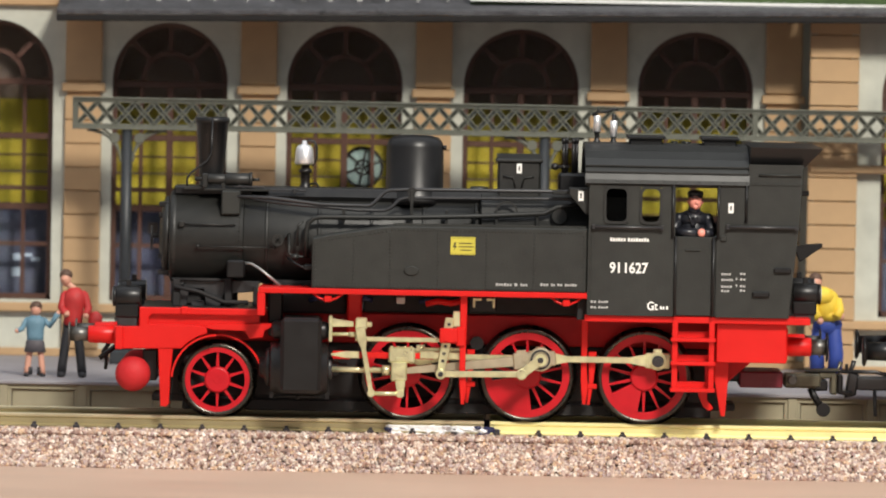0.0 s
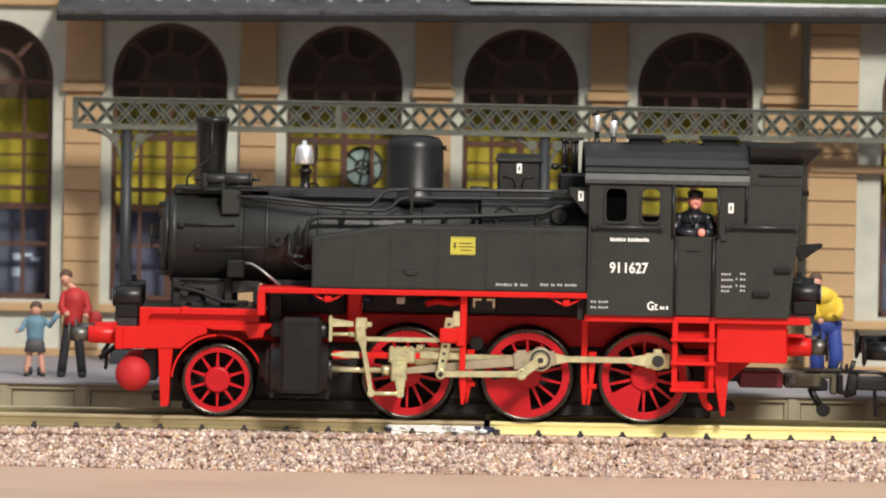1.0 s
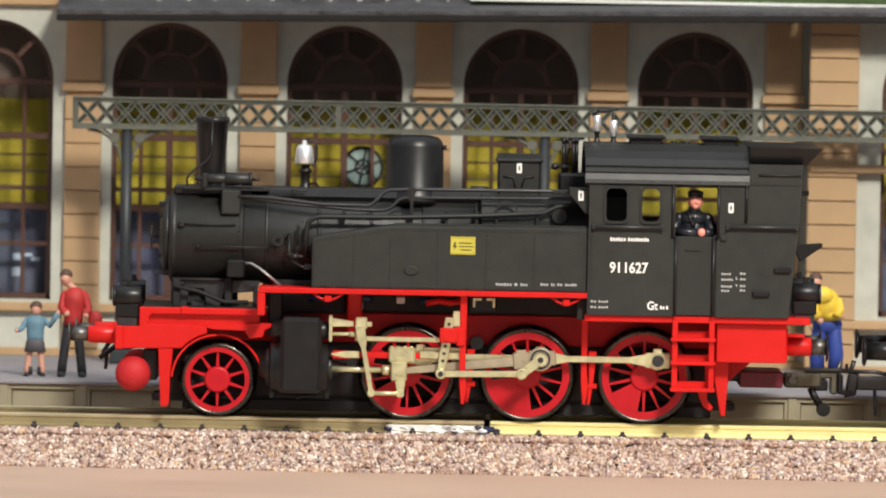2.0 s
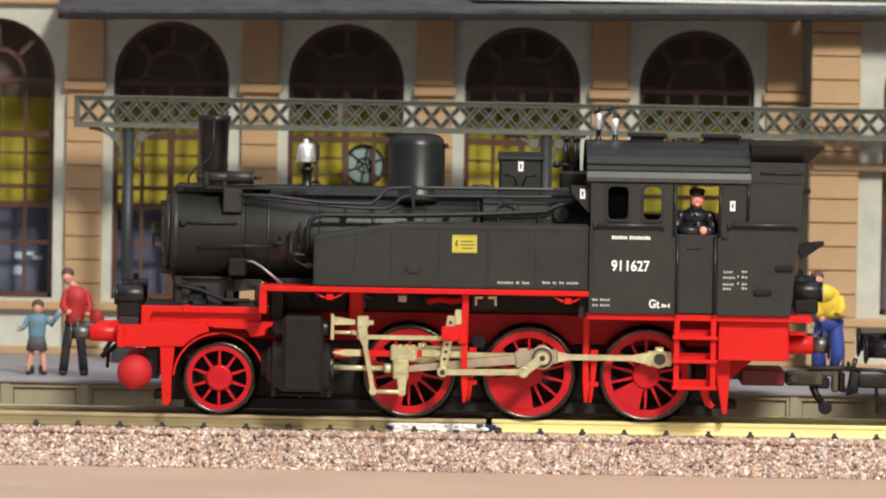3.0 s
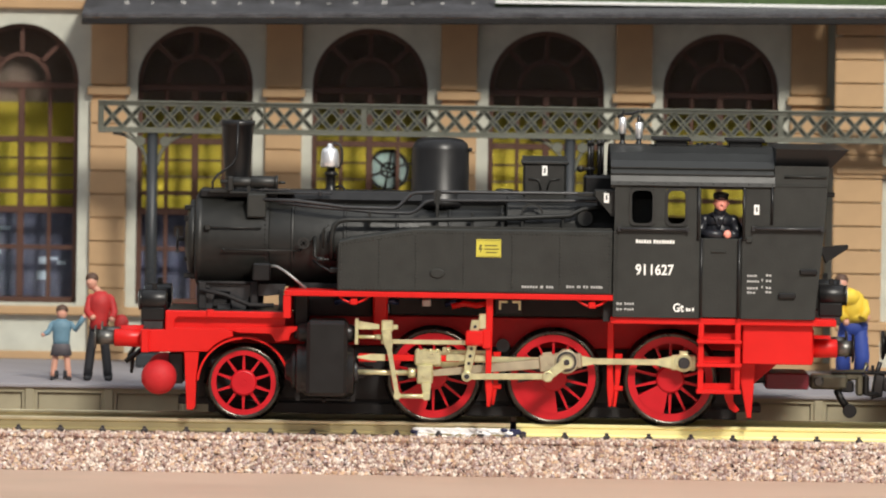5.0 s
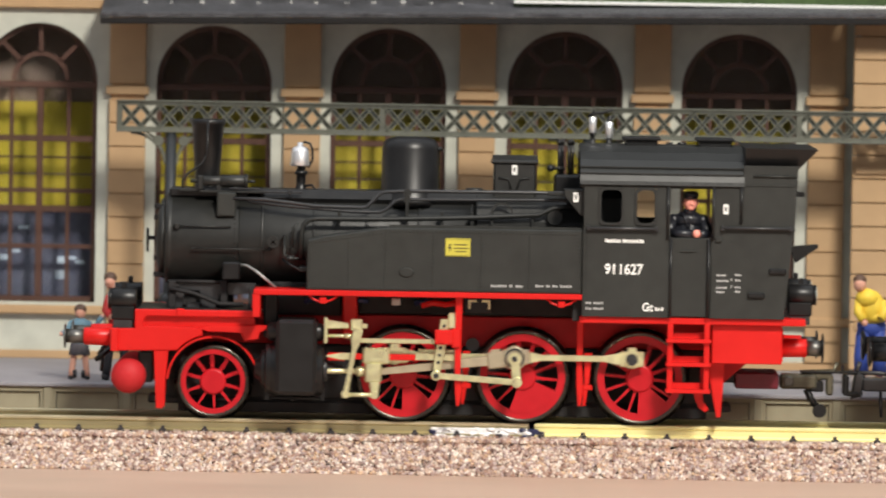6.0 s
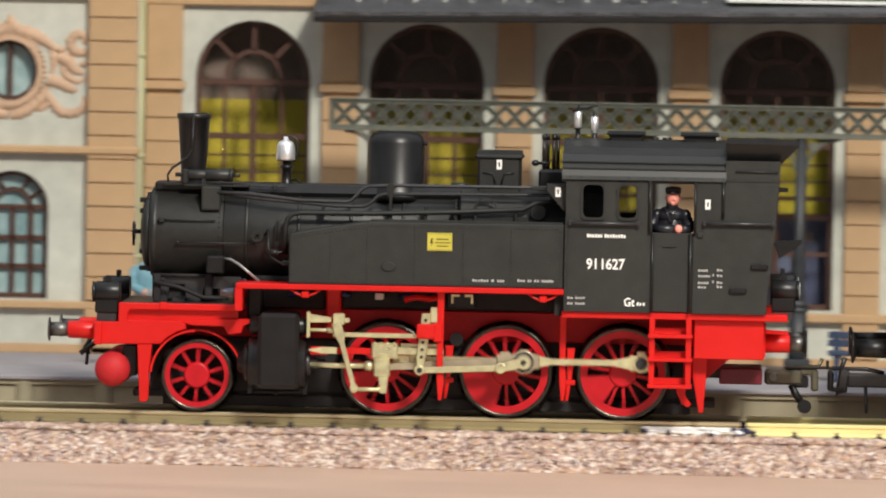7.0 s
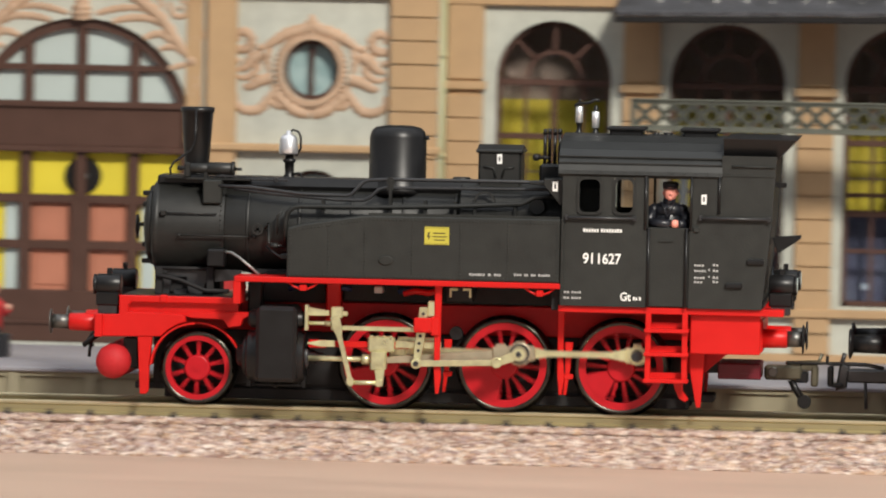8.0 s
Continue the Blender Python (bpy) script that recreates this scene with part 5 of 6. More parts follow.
part("gland", Build().lathe((-18.4, -12.4, 8.7), (-14, -12.4, 8.7), [(0, 2.0), (0.8, 1.9), (0.9, 1.2), (1.8, 1.15), (1.9, 0.8), (3.2, 0.75)], 18), DARK, cy)
part("drain_pipe", Build().tube([(-27.4, -13.5, 4.1), (-18.2, -13.5, 4.1)], 0.2, 6).cyl((-23, -13.5, 4.2), (-23, -13.5, 3.6), 0.35, seg=8).box(-27.6, -26.9, -13.9, -13.1, 3.8, 5.4).box(-18.6, -18, -13.9, -13.1, 3.8, 5.6), SOOT, cy)
part("steam_chest", Build().lathe((-27.5, -13.2, 14.8), (-18, -13.2, 14.8), [(0, 1.0), (0.5, 1.5), (8.6, 1.5), (9.0, 1.3), (9.5, 0.9)], 20), SOOT, cy)
part("far_cylinder", Build().box(-25.8, -19.6, 8, 16.6, 4.5, 17.0, 0.5), SOOT, loco)

# valve gear that stands still
part("slide_bar", Build().box(-17.6, -1.2, -14.2, -13.4, 10.5, 11.5, 0.1).box(-17.6, -14.6, -14.6, -13.2, 10.3, 11.6, 0.2), RED, loco, "red slide bar")
part("slide_bar_end", Build().prism([(-17.8, 10.9), (-15.6, 10.5), (-13.2, 10.5), (-13.2, 11.6), (-15.6, 11.6), (-17.8, 11.2)], -14.7, -14.2, 0.1).box(-3.4, 4.0, -14.4, -13.6, 10.6, 11.8, 0.1).box(-3.0, 3.4, -13.4, -12.9, 11.2, 12.4, 0.1), ROD, loco, "nickel silver slide bar end")
part("valve_guide", Build().box(-18.2, -17.6, -15.2, -13.4, 13.1, 17.3, 0.1).prism([(-17.7, 16.9), (-17.7, 15.5), (-14.2, 15.6), (-14.2, 16.4)], -14.8, -13.8, 0.1).cyl((-17.7, -14.3, 14.3), (-12.9, -14.3, 14.3), 0.32, seg=8).cyl((-15.0, -14.3, 14.3), (-13.4, -14.3, 14.3), 0.45, seg=8).box(-13.9, -12.0, -15.4, -13.8, 15.2, 17.1, 0.2).box(-12.2, -11.2, -15.2, -14.2, 15.6, 16.4, 0.15), ROD, loco, "nickel silver valve spindle guide")
part("radius_rod", Build().box(-12.8, 1.0, -15.2, -14.7, 13.3, 14.05, 0.1).box(-13.9, -12.4, -15.1, -14.6, 13.3, 14.0, 0.1), ROD, loco, "nickel silver radius rod")
part("link_bracket", Build().box(-0.3, 2.7, -16.8, -15.6, 13.3, 15.7, 0.2).box(2.4, 3.9, -16.2, -14.4, 12.8, 15.9, 0.2).rivets([(1.6, -16.8, 15.2), (2.3, -16.8, 13.8)], 0.2).cyl((0.8, -17.0, 14.2), (0.8, -15.4, 14.2), 0.55, seg=12), RED, loco, "red bracket of the expansion link")
part("reverse_arm", Build().box(1.8, 3.1, -15.4, -14.6, 15.8, 18.4, 0.2), ROD, loco, "nickel silver reversing arm")


# wheels
def wheel_pieces(ws, r_hub, r_in, r_out, spokes, s, weight=None):
    y0, y1 = -9.3, -7.6
    flip = pose(0, 0, 0, 0, 0, 180) if s > 0 else Matrix()
    part("rim", Build().ring((0, 0), r_out, r_in, y0, y1, 56).turned(flip), WHEELRED, ws)
    hub = Build().lathe((0, y0 - 0.35, 0), (0, y1, 0), [(0, r_hub * 0.85), (0.12, r_hub), (y1 - y0 + 0.3, r_hub)], 28)
    hub.lathe((0, y0 - 0.5, 0), (0, y0, 0), [(0, 0.55), (0.4, 0.6)], 12)
    part("hub", hub.turned(flip), WHEELRED, ws)
    me = mesh_of("spoke", Build().prism([(r_hub * 0.9, -0.26), (r_in + 0.1, -0.15), (r_in + 0.1, 0.15), (r_hub * 0.9, 0.26)], y0 + 0.2, y1 - 0.3).turned(flip), WHEELRED)
    for i in range(spokes):
        o = new("spoke", me)
        o.parent = ws
        o.matrix_basis = pose(0, 0, 0, 0, -360.0 * (i + 0.5) / spokes, 0)
    if weight:
        a0, a1 = weight
        n = 12
        out = [((r_in + 0.15) * math.cos(radians(a0 + (a1 - a0) * i / n)), (r_in + 0.15) * math.sin(radians(a0 + (a1 - a0) * i / n))) for i in range(n + 1)]
        out += [(r_hub * 0.8 * math.cos(radians(a)), r_hub * 0.8 * math.sin(radians(a))) for a in (a1, a0)]
        part("counterweight", Build().prism(out, y0 - 0.12, y1 - 0.1).turned(flip), WHEELRED, ws)


def wheelset(x, r, spokes, weight=None, first=False):
    """Axle with two wheels; turns round its middle."""
    ws = part("wheelset", Build().cyl((0, -8, 0), (0, 8, 0), 0.9, seg=12), DARK, loco, "red spoked wheelset with blackened tyres")
    ws.location = (x * MM, 0, (r + LZ) * MM)
    hub, rin, rout = (2.1, 4.45, r - 0.65) if first else (2.25, 5.75, r - 0.75)
    for s in (-1, 1):
        wheel_pieces(ws, hub, rin, rout, spokes, s, weight)
        part("tyre", tyre_ring(r, s), TYRE, ws, "blackened metal tyre")
    return ws


def tyre_ring(r, s):
    prof = [(-9.35, r - 0.75), (-9.32, r - 0.1), (-7.8, r), (-7.5, r + 0.42), (-7.1, r + 0.45), (-6.9, r + 0.1), (-6.9, r - 1.0), (-7.6, r - 1.0)]
    b = Build()
    n = 64
    cols = [[b.bm.verts.new((q * math.cos(2 * math.pi * i / n), y if s < 0 else -y, q * math.sin(2 * math.pi * i / n))) for y, q in prof] for i in range(n)]
    fs = []
    for i in range(n):
        a, c = cols[i], cols[(i + 1) % n]
        for j in range(len(prof)):
            k = (j + 1) % len(prof)
            f = b.bm.faces.new((a[j], a[k], c[k], c[j]))
            f.smooth = True
            fs.append(f)
    bmesh.ops.recalc_face_normals(b.bm, faces=fs)
    return b


R1, RD, CR = 6.0, 7.65, 3.5
PHI0 = 54.0
AXLES = (-5.4, 14.0, 33.0)
lead = wheelset(-36.2, R1, 10, first=True)
drivers = [wheelset(x, RD, 14, weight=(PHI0 + 180 - w, PHI0 + 180 + w)) for x, w in zip(AXLES, (24, 44, 26))]
PIN = (CR * math.cos(radians(PHI0)), CR * math.sin(radians(PHI0)))
ECC = (1.1 * math.cos(radians(PHI0 + 98)), 1.1 * math.sin(radians(PHI0 + 98)))
for i, d in enumerate(drivers):
    part("crank_pin", Build().cyl((PIN[0], -15.2 if i == 1 else -12.9, PIN[1]), (PIN[0], -8.8, PIN[1]), 0.75, seg=14), ROD, d, "nickel silver crank pin")
    part("crank_boss", Build().cyl((PIN[0], -9.9, PIN[1]), (PIN[0], -8.6, PIN[1]), 1.35, seg=18), WHEELRED, d)


def bar_between(b, p, q, w0, w1, y0, y1):
    d = Vector((q[0] - p[0], q[1] - p[1]))
    n = Vector((-d.y, d.x)).normalized()
    b.prism([(p[0] + n.x * w0, p[1] + n.y * w0), (q[0] + n.x * w1, q[1] + n.y * w1), (q[0] - n.x * w1, q[1] - n.y * w1), (p[0] - n.x * w0, p[1] - n.y * w0)], y0, y1, 0.1)
    return b


b = bar_between(Build(), PIN, ECC, 0.8, 0.7, -15.9, -15.1).cyl((PIN[0], -16.0, PIN[1]), (PIN[0], -15.0, PIN[1]), 1.0, seg=16).cyl((ECC[0], -16.6, ECC[1]), (ECC[0], -15.0, ECC[1]), 0.75, seg=14)
rc = part("return_crank", b, ROD, drivers[1], "nickel silver return crank")
part("crank_nut", Build().cyl((PIN[0], -16.35, PIN[1]), (PIN[0], -15.9, PIN[1]), 0.5, seg=6, bevel=0.06), DARK, rc)


def rod_shape(b, n, w, y0, y1, big, small):
    """A rod from (0, 0) to (n, 0) in x-z with its two eyes."""
    b.box(0.6, n - 0.6, y0 + 0.15, y1 - 0.15, -w, w, 0.1)
    b.cyl((0, y0, 0), (0, y1, 0), big, seg=20, bevel=0.1).cyl((n, y0, 0), (n, y1, 0), small, seg=20, bevel=0.1)
    return b


CY0 = -11.8
b = Build().box(-19.2, 18.8, CY0 + 0.1, CY0 + 0.8, -0.5, 0.5, 0.1)
for x in (-19.4, 0.0, 19.0):
    b.cyl((x, CY0 - 0.15, 0), (x, CY0 + 1.0, 0), 1.55, seg=20, bevel=0.1).box(x - 2.0, x + 2.0, CY0, CY0 + 0.9, -1.25, 1.25, 0.2)
    b.box(x - 0.7, x + 0.7, CY0 + 0.1, CY0 + 0.8, 1.0, 1.9, 0.1)
    for s in (-1, 1):
        b.prism([(x + s * 1.9, -1.0), (x + s * 1.9, 1.0), (x + s * 4.4, 0.5), (x + s * 4.4, -0.5)][::s], CY0 + 0.03, CY0 + 0.87, 0.05) if abs(x + s * 4.4) < 19 else None
    b.cyl((x, CY0 - 0.35, 0), (x, CY0, 0), 0.85, seg=14)
coupling = part("coupling_rod", b, ROD, loco, "nickel silver coupling rod")
for x in (19.0,):
    part("pin_nut", Build().cyl((x, CY0 - 1.5, 0), (x, CY0 - 1.05, 0), 0.95, seg=18, bevel=0.1).cyl((x, CY0 - 1.62, 0), (x, CY0 - 1.4, 0), 0.5, seg=6), DARK, coupling, "dark pin nut")
LM = 22.65
b = Build()
b.prism([(0.8, -0.55), (LM - 1.5, -0.85), (LM - 1.5, 0.85), (0.8, 0.55)], -13.7, -12.9, 0.1)
b.cyl((0, -14.0, 0), (0, -12.8, 0), 1.1, seg=18, bevel=0.1).cyl((LM, -14.2, 0), (LM, -12.6, 0), 1.95, seg=24, bevel=0.15)
b.box(LM - 4.4, LM - 1.0, -14.0, -12.8, -1.35, 1.35, 0.2).box(LM - 3.8, LM - 2.2, -13.9, -12.9, 1.2, 1.75, 0.1).box(LM + 1.2, LM + 2.5, -13.9, -12.9, -1.2, 1.2, 0.2).cyl((LM - 2.6, -14.2, 0.2), (LM - 2.6, -13.8, 0.2), 0.4, seg=10)
main_rod = part("main_rod", b, ROD2, loco, "nickel silver main rod")
part("bush", Build().ring((LM, 0), 1.62, 1.3, -14.4, -14.1, 28), DARK, main_rod, "dark bearing bush")
b = Build()
b.box(-2.0, 2.3, -15.0, -13.0, 1.4, 3.9, 0.25).box(-0.9, 1.3, -15.1, -14.9, 1.8, 2.3, 0.08).box(-1.6, 1.0, -15.0, -13.0, -1.6, 1.6, 0.25)
for i in range(4):
    b.cyl((-1.5 + 1.05 * i, -14.2, 3.8), (-1.5 + 1.05 * i, -14.2, 4.05), 0.28, seg=8)
b.cyl((0, -15.3, 0), (0, -14.8, 0), 0.7, seg=14).prism([(-0.9, -1.4), (0.8, -1.4), (0.5, -4.2), (-0.5, -4.2)], -14.9, -14.3, 0.1)
b.cyl((-12.6, -13.8, 0.1), (-2.0, -13.8, 0.1), 0.45, seg=10).cyl((-3.0, -13.8, 0.1), (-1.8, -13.8, 0.1), 0.85, seg=12)
crosshead = part("crosshead", b, ROD, loco, "nickel silver crosshead with piston rod")
union = part("union_link", Build().tube([(-4.7, -15.2, 0), (0, -15.2, 0)], 0.36, 8).cyl((0, -15.7, 0), (0, -14.6, 0), 0.62, seg=12).cyl((-4.7, -15.7, 0), (-4.7, -14.6, 0), 0.62, seg=12), ROD, loco)
b = Build().prism([(-0.8, 1.4), (0.8, 1.4), (0.75, -0.8), (0.42, -2), (0.38, -9.1), (-0.38, -9.1), (-0.42, -2), (-0.75, -0.8)], -15.9, -15.3, 0.1).cyl((0, -16.1, 0), (0, -15.2, 0), 0.4, seg=12).cyl((0, -16.0, -9.3), (0, -15.2, -9.3), 0.6, seg=12)
lever = part("combination_lever", b, ROD, loco, "nickel silver combination lever")
LINK_P, LINK_R = (0.9, 14.3), 6.1
b = Build().prism([(-0.75, 3.0), (0.6, 3.2), (0.9, 0), (0.7, -4.2), (0.5, -6.2), (-0.5, -6.2), (-0.7, -4.0), (-0.75, 0)], -15.5, -14.9, 0.1).cyl((0, -16.4, -6.1), (0, -14.7, -6.1), 0.85, seg=16, bevel=0.08)
link = part("expansion_link", b, ROD, loco, "nickel silver expansion link")
for z in (2.0, -1.6, -2.8, -4.0):
    part("link_pin", Build().cyl((0, -15.62, z), (0, -15.4, z), 0.27, seg=10), DARK, link)
part("link_nut", Build().cyl((0, -16.75, -6.1), (0, -16.35, -6.1), 0.45, seg=6), DARK, link)
LE = 13.05
ecc_rod = part("eccentric_rod", rod_shape(Build(), LE, 0.5, -16.5, -15.9, 0.8, 0.9), ROD, loco, "nickel silver eccentric rod")

# marks and lettering
PAINT = material("white_print", (0.9, 0.9, 0.87), 0.5, vary=0.05)
SIGN = material("yellow_sign_paint", (0.56, 0.49, 0.06), 0.5, vary=0.15, scale=300)
SIGNPRINT = material("faded_black_print", (0.10, 0.085, 0.02), 0.6, vary=0.3)
GREYP = material("grey_print", (0.45, 0.45, 0.44), 0.5, vary=0.05)


def lettering(text, x, z, size, mat, parent, y=-17.03, name="lettering", wide=1.0):
    cu = bpy.data.curves.new(name, "FONT")
    cu.body, cu.size, cu.extrude, cu.offset = text, size, 0.02, 0.02 * size
    tmp = new(name, cu)
    me = bpy.data.meshes.new_from_object(tmp.evaluated_get(bpy.context.evaluated_depsgraph_get()))
    bpy.data.objects.remove(tmp)
    me.transform(Matrix.Scale(MM, 4) @ Matrix.Translation((x, y, z)) @ pose(0, 0, 0, 90, 0, 0) @ Matrix.Diagonal((wide, 1, 1, 1)))
    me.materials.clear()
    me.materials.append(mat)
    ob = new(name, me)
    ob.parent = parent
    return ob


def bars(x0, x1, z, h, mat, parent, words, y=-17.0):
    total = sum(words) + 0.35 * (len(words) - 1)
    k = (x1 - x0) / total
    x = x0
    b = Build()
    for w in words:
        n = max(1, round(w * k / 0.42))
        for i in range(n):
            b.box(x + w * k * i / n, x + w * k * (i + 0.72) / n, y - 0.04, y + 0.02, z, z + h * (1.0 if i % 3 else 1.2))
        x += (w + 0.35) * k
    return part("print", b, mat, parent)


lettering("91", 26.85, 25.2, 2.35, PAINT, cab_s, name="number", wide=0.86)
lettering("1627", 28.98, 25.2, 2.35, PAINT, cab_s, name="number", wide=0.86)
bars(26.9, 33.2, 30.25, 0.5, PAINT, cab_s, (3.4, 4.6))
lettering("Gt", 33.0, 19.3, 1.9, PAINT, cab_s, name="lettering", wide=0.85)
bars(35.1, 36.5, 19.4, 0.45, PAINT, cab_s, (2, 1))
for z in (20.3, 19.4):
    bars(23.9, 26.8, z, 0.3, GREYP, cab_s, (1.4, 2.2))
for i, (z, w) in enumerate(((25.1, 1.6), (24.2, 2.0), (23.1, 1.8), (22.4, 1.4))):
    bars(44.9, 44.9 + w, z, 0.3, GREYP, cab_s, (1,))
    bars(47.9, 48.9, z + 0.1, 0.3, GREYP, cab_s, (1,))
    if i in (1, 2):
        bars(47.2, 47.5, z + 0.2, 0.3, GREYP, cab_s, (1,))
bars(8.6, 13.8, 22.75, 0.34, GREYP, loco, (2.6, 0.6, 1.2))
bars(15.8, 21.7, 22.85, 0.34, GREYP, loco, (1.4, 0.7, 0.9, 2.0))
part("warning_sign", Build().box(1.2, 5.2, -17.12, -16.98, 27.6, 30.5, 0.04), SIGN, loco, "yellow electric warning sign")
part("sign_print", Build().prism([(1.8, 29.6), (2.15, 29.6), (1.95, 29.05), (2.25, 29.05), (1.75, 28.2), (1.9, 28.8), (1.6, 28.8)], -17.17, -17.1).box(2.6, 4.6, -17.16, -17.1, 29.4, 29.58).box(2.5, 4.9, -17.16, -17.1, 28.85, 29.0).box(2.8, 4.6, -17.16, -17.1, 28.3, 28.46).box(1.35, 5.05, -17.15, -17.1, 27.72, 27.78).box(1.35, 5.05, -17.15, -17.1, 30.3, 30.36), SIGNPRINT, loco)
for x, z, y in ((45.8, 35.1, -17.0), (11.75, 40.5, -4.2), (21.65, 36.6, -15.4)):
    part("mark", Build().box(x, x + 0.85, y - 0.06, y + 0.02, z, z + 1.6, 0.02), PAINT, loco, "small white enamel mark")
    part("mark_print", Build().box(x + 0.3, x + 0.55, y - 0.09, y, z + 0.45, z + 1.2), FASCIA, loco)

# coupling behind
part("gearbox", Build().box(48.6, 55.6, -6.5, 6.5, 6.4, 9.0, 0.2).box(52.2, 54.4, -6.6, -6.4, 6.6, 7.4), DARKRED, loco, "dark red box under the rear beam")
part("mount", Build().box(46.5, 49, -4, 4, 7.2, 9.2, 0.3), SOOT, loco)
OLIVE = material("olive_steel", (0.13, 0.12, 0.085), 0.35, metal=0.5, vary=0.3, scale=500)
cp = part("coupler", Build().box(56.0, 62.2, -2.2, 2.2, 6.2, 8.6, 0.4).box(61.8, 64.6, -1.6, 1.6, 7.8, 8.9, 0.2).box(63.6, 64.8, -1.8, 1.8, 5.2, 8.6, 0.3).tube([(59.6, -1, 9), (64.8, -1, 9.2), (65.4, -1, 10.6)], 0.35, 6), OLIVE, loco, "dark metal hook coupler")
part("coupler_plate", Build().box(59.4, 68.8, -1.9, 1.9, 8.85, 9.15, 0.08).box(61.0, 63.2, -2.0, 2.0, 5.8, 7.6, 0.25).box(66.0, 66.5, -1.9, -1.2, 9.0, 10.3, 0.1), SOOT, cp, "thin black coupler plate")
part("coupler_weight", Build().tube([(60.4, -1.2, 6.2), (61.2, -1.2, 4.6), (62.4, -1.2, 3.0)], 0.6, 8).cyl((62.6, -1.8, 2.7), (62.6, -0.6, 2.7), 1.15, seg=16, bevel=0.1), SOOT, cp)
part("coupler_screw", Build().lathe((57.4, -2.6, 7.5), (57.4, -2.0, 7.5), [(0, 0.6), (0.05, 0.85), (0.6, 0.85)], 16), GUN, cp)

# ---------------------------------------------------------------- wagon behind
wagon = thing("wagon", (0, 0, 0), "dark red model goods wagon coupled behind the locomotive", "wagon")
WAGRED = material("dark_red_wagon_plastic", (0.16, 0.018, 0.024), 0.5, vary=0.15, scale=300, bump=0.05)
WX = 74.9
part("body", Build().box(WX, WX + 92, -15.8, 15.8, 11.2, 33.0, 0.4), WAGRED, wagon, "dark red plank-sided body")
for i in range(5):
    part("plank", Build().box(WX + 0.6, WX + 91.4, -16.1, -15.7, 14.6 + 3.6 * i, 18.5 + 3.6 * i, 0.12), WAGRED, wagon)
part("top_rail", Build().box(WX - 0.2, WX + 92.2, -16.2, 16.2, 32.9, 33.8, 0.2), WAGRED, wagon)
part("sole_bar", Build().box(WX + 0.2, WX + 91.8, -12, 12, 9.4, 11.3, 0.2), SOOT, wagon)
part("end_beam", Build().box(WX - 0.4, WX + 0.8, -15, 15, 10.8, 15.0, 0.2), WAGRED, wagon)
for s in (-1, 1):
    part("buffer", Build().cyl((WX - 0.2, s * 10.3, 12.9), (WX - 5.9, s * 10.3, 12.9), 1.6, 1.45, seg=18).lathe((WX - 5.2, s * 10.3, 12.9), (WX - 7, s * 10.3, 12.9), [(0, 1.3), (0.6, 1.35), (1.0, 2.35), (1.25, 2.5), (1.45, 2.1), (1.5, 0.3)], 24), SOOT, wagon, "black buffer")
wc = part("coupler", Build().box(WX - 7.0, WX + 3.0, -1.8, 1.8, 6.0, 8.2, 0.3).prism([(WX - 8.9, 4.6), (WX - 7.0, 5.2), (WX - 6.6, 8.6), (WX - 8.2, 9.2)], -1.6, 1.6, 0.3).tube([(WX - 9.5, -1, 9.0), (WX - 4.0, -1, 9.0), (WX - 1.0, -1, 8.4)], 0.35, 6).tube([(WX - 8.0, -1, 8.8), (WX - 7.4, -1, 10.8)], 0.4, 6).tube([(WX - 4.0, -1.4, 6.2), (WX - 3.8, -1.4, 1.8)], 0.3, 6), DARK, wagon, "dark metal hook coupler")
part("coupler_jaw", Build().box(WX - 10.2, WX - 9.2, -2.2, 2.2, 5.3, 8.6, 0.3).box(WX - 9.6, WX - 7.6, -2.0, 2.0, 5.2, 5.9, 0.2), SOOT, wc, "black coupler jaw")
for x in (WX + 14, WX + 78):
    w = part("wheelset", Build().cyl((0, -8, 0), (0, 8, 0), 0.9, seg=10), DARK, wagon)
    w.location = (x * MM, 0, (5.7 + LZ) * MM)
    for s in (-1, 1):
        part("wheel", Build().lathe((0, s * 9.3, 0), (0, s * 6.8, 0), [(0, 5.3), (0.1, 5.6), (1.6, 5.7), (1.8, 6.1), (2.2, 6.1), (2.5, 5.2)], 40), DARK, w)
    for s in (-1, 1):
        part("axle_box", Build().box(x - 2, x + 2, s * 11 - 1, s * 11 + 1, 3.5, 11.6, 0.3), SOOT, wagon)

# ---------------------------------------------------------------- little figures
SKIN = material("painted_skin", (0.70, 0.36, 0.26), 0.55, vary=0.1, scale=800)
FAIR = material("fair_hair_paint", (0.62, 0.42, 0.22), 0.6, vary=0.2, scale=800)
HAIRB = material("brown_paint", (0.10, 0.055, 0.035), 0.6, vary=0.2, scale=800)
CLOTH = {k: material(k + "_figure_paint", c, 0.6, vary=0.18, scale=900, bump=0.15) for k, c in {
    "red": (0.50, 0.03, 0.03), "blue": (0.14, 0.26, 0.34), "navy": (0.035, 0.07, 0.33), "black": (0.02, 0.02, 0.024), "grey": (0.10, 0.09, 0.10),
    "yellow": (0.85, 0.60, 0.06), "teal": (0.16, 0.33, 0.40), "green": (0.02, 0.16, 0.12), "white": (0.7, 0.7, 0.68)}.items()}


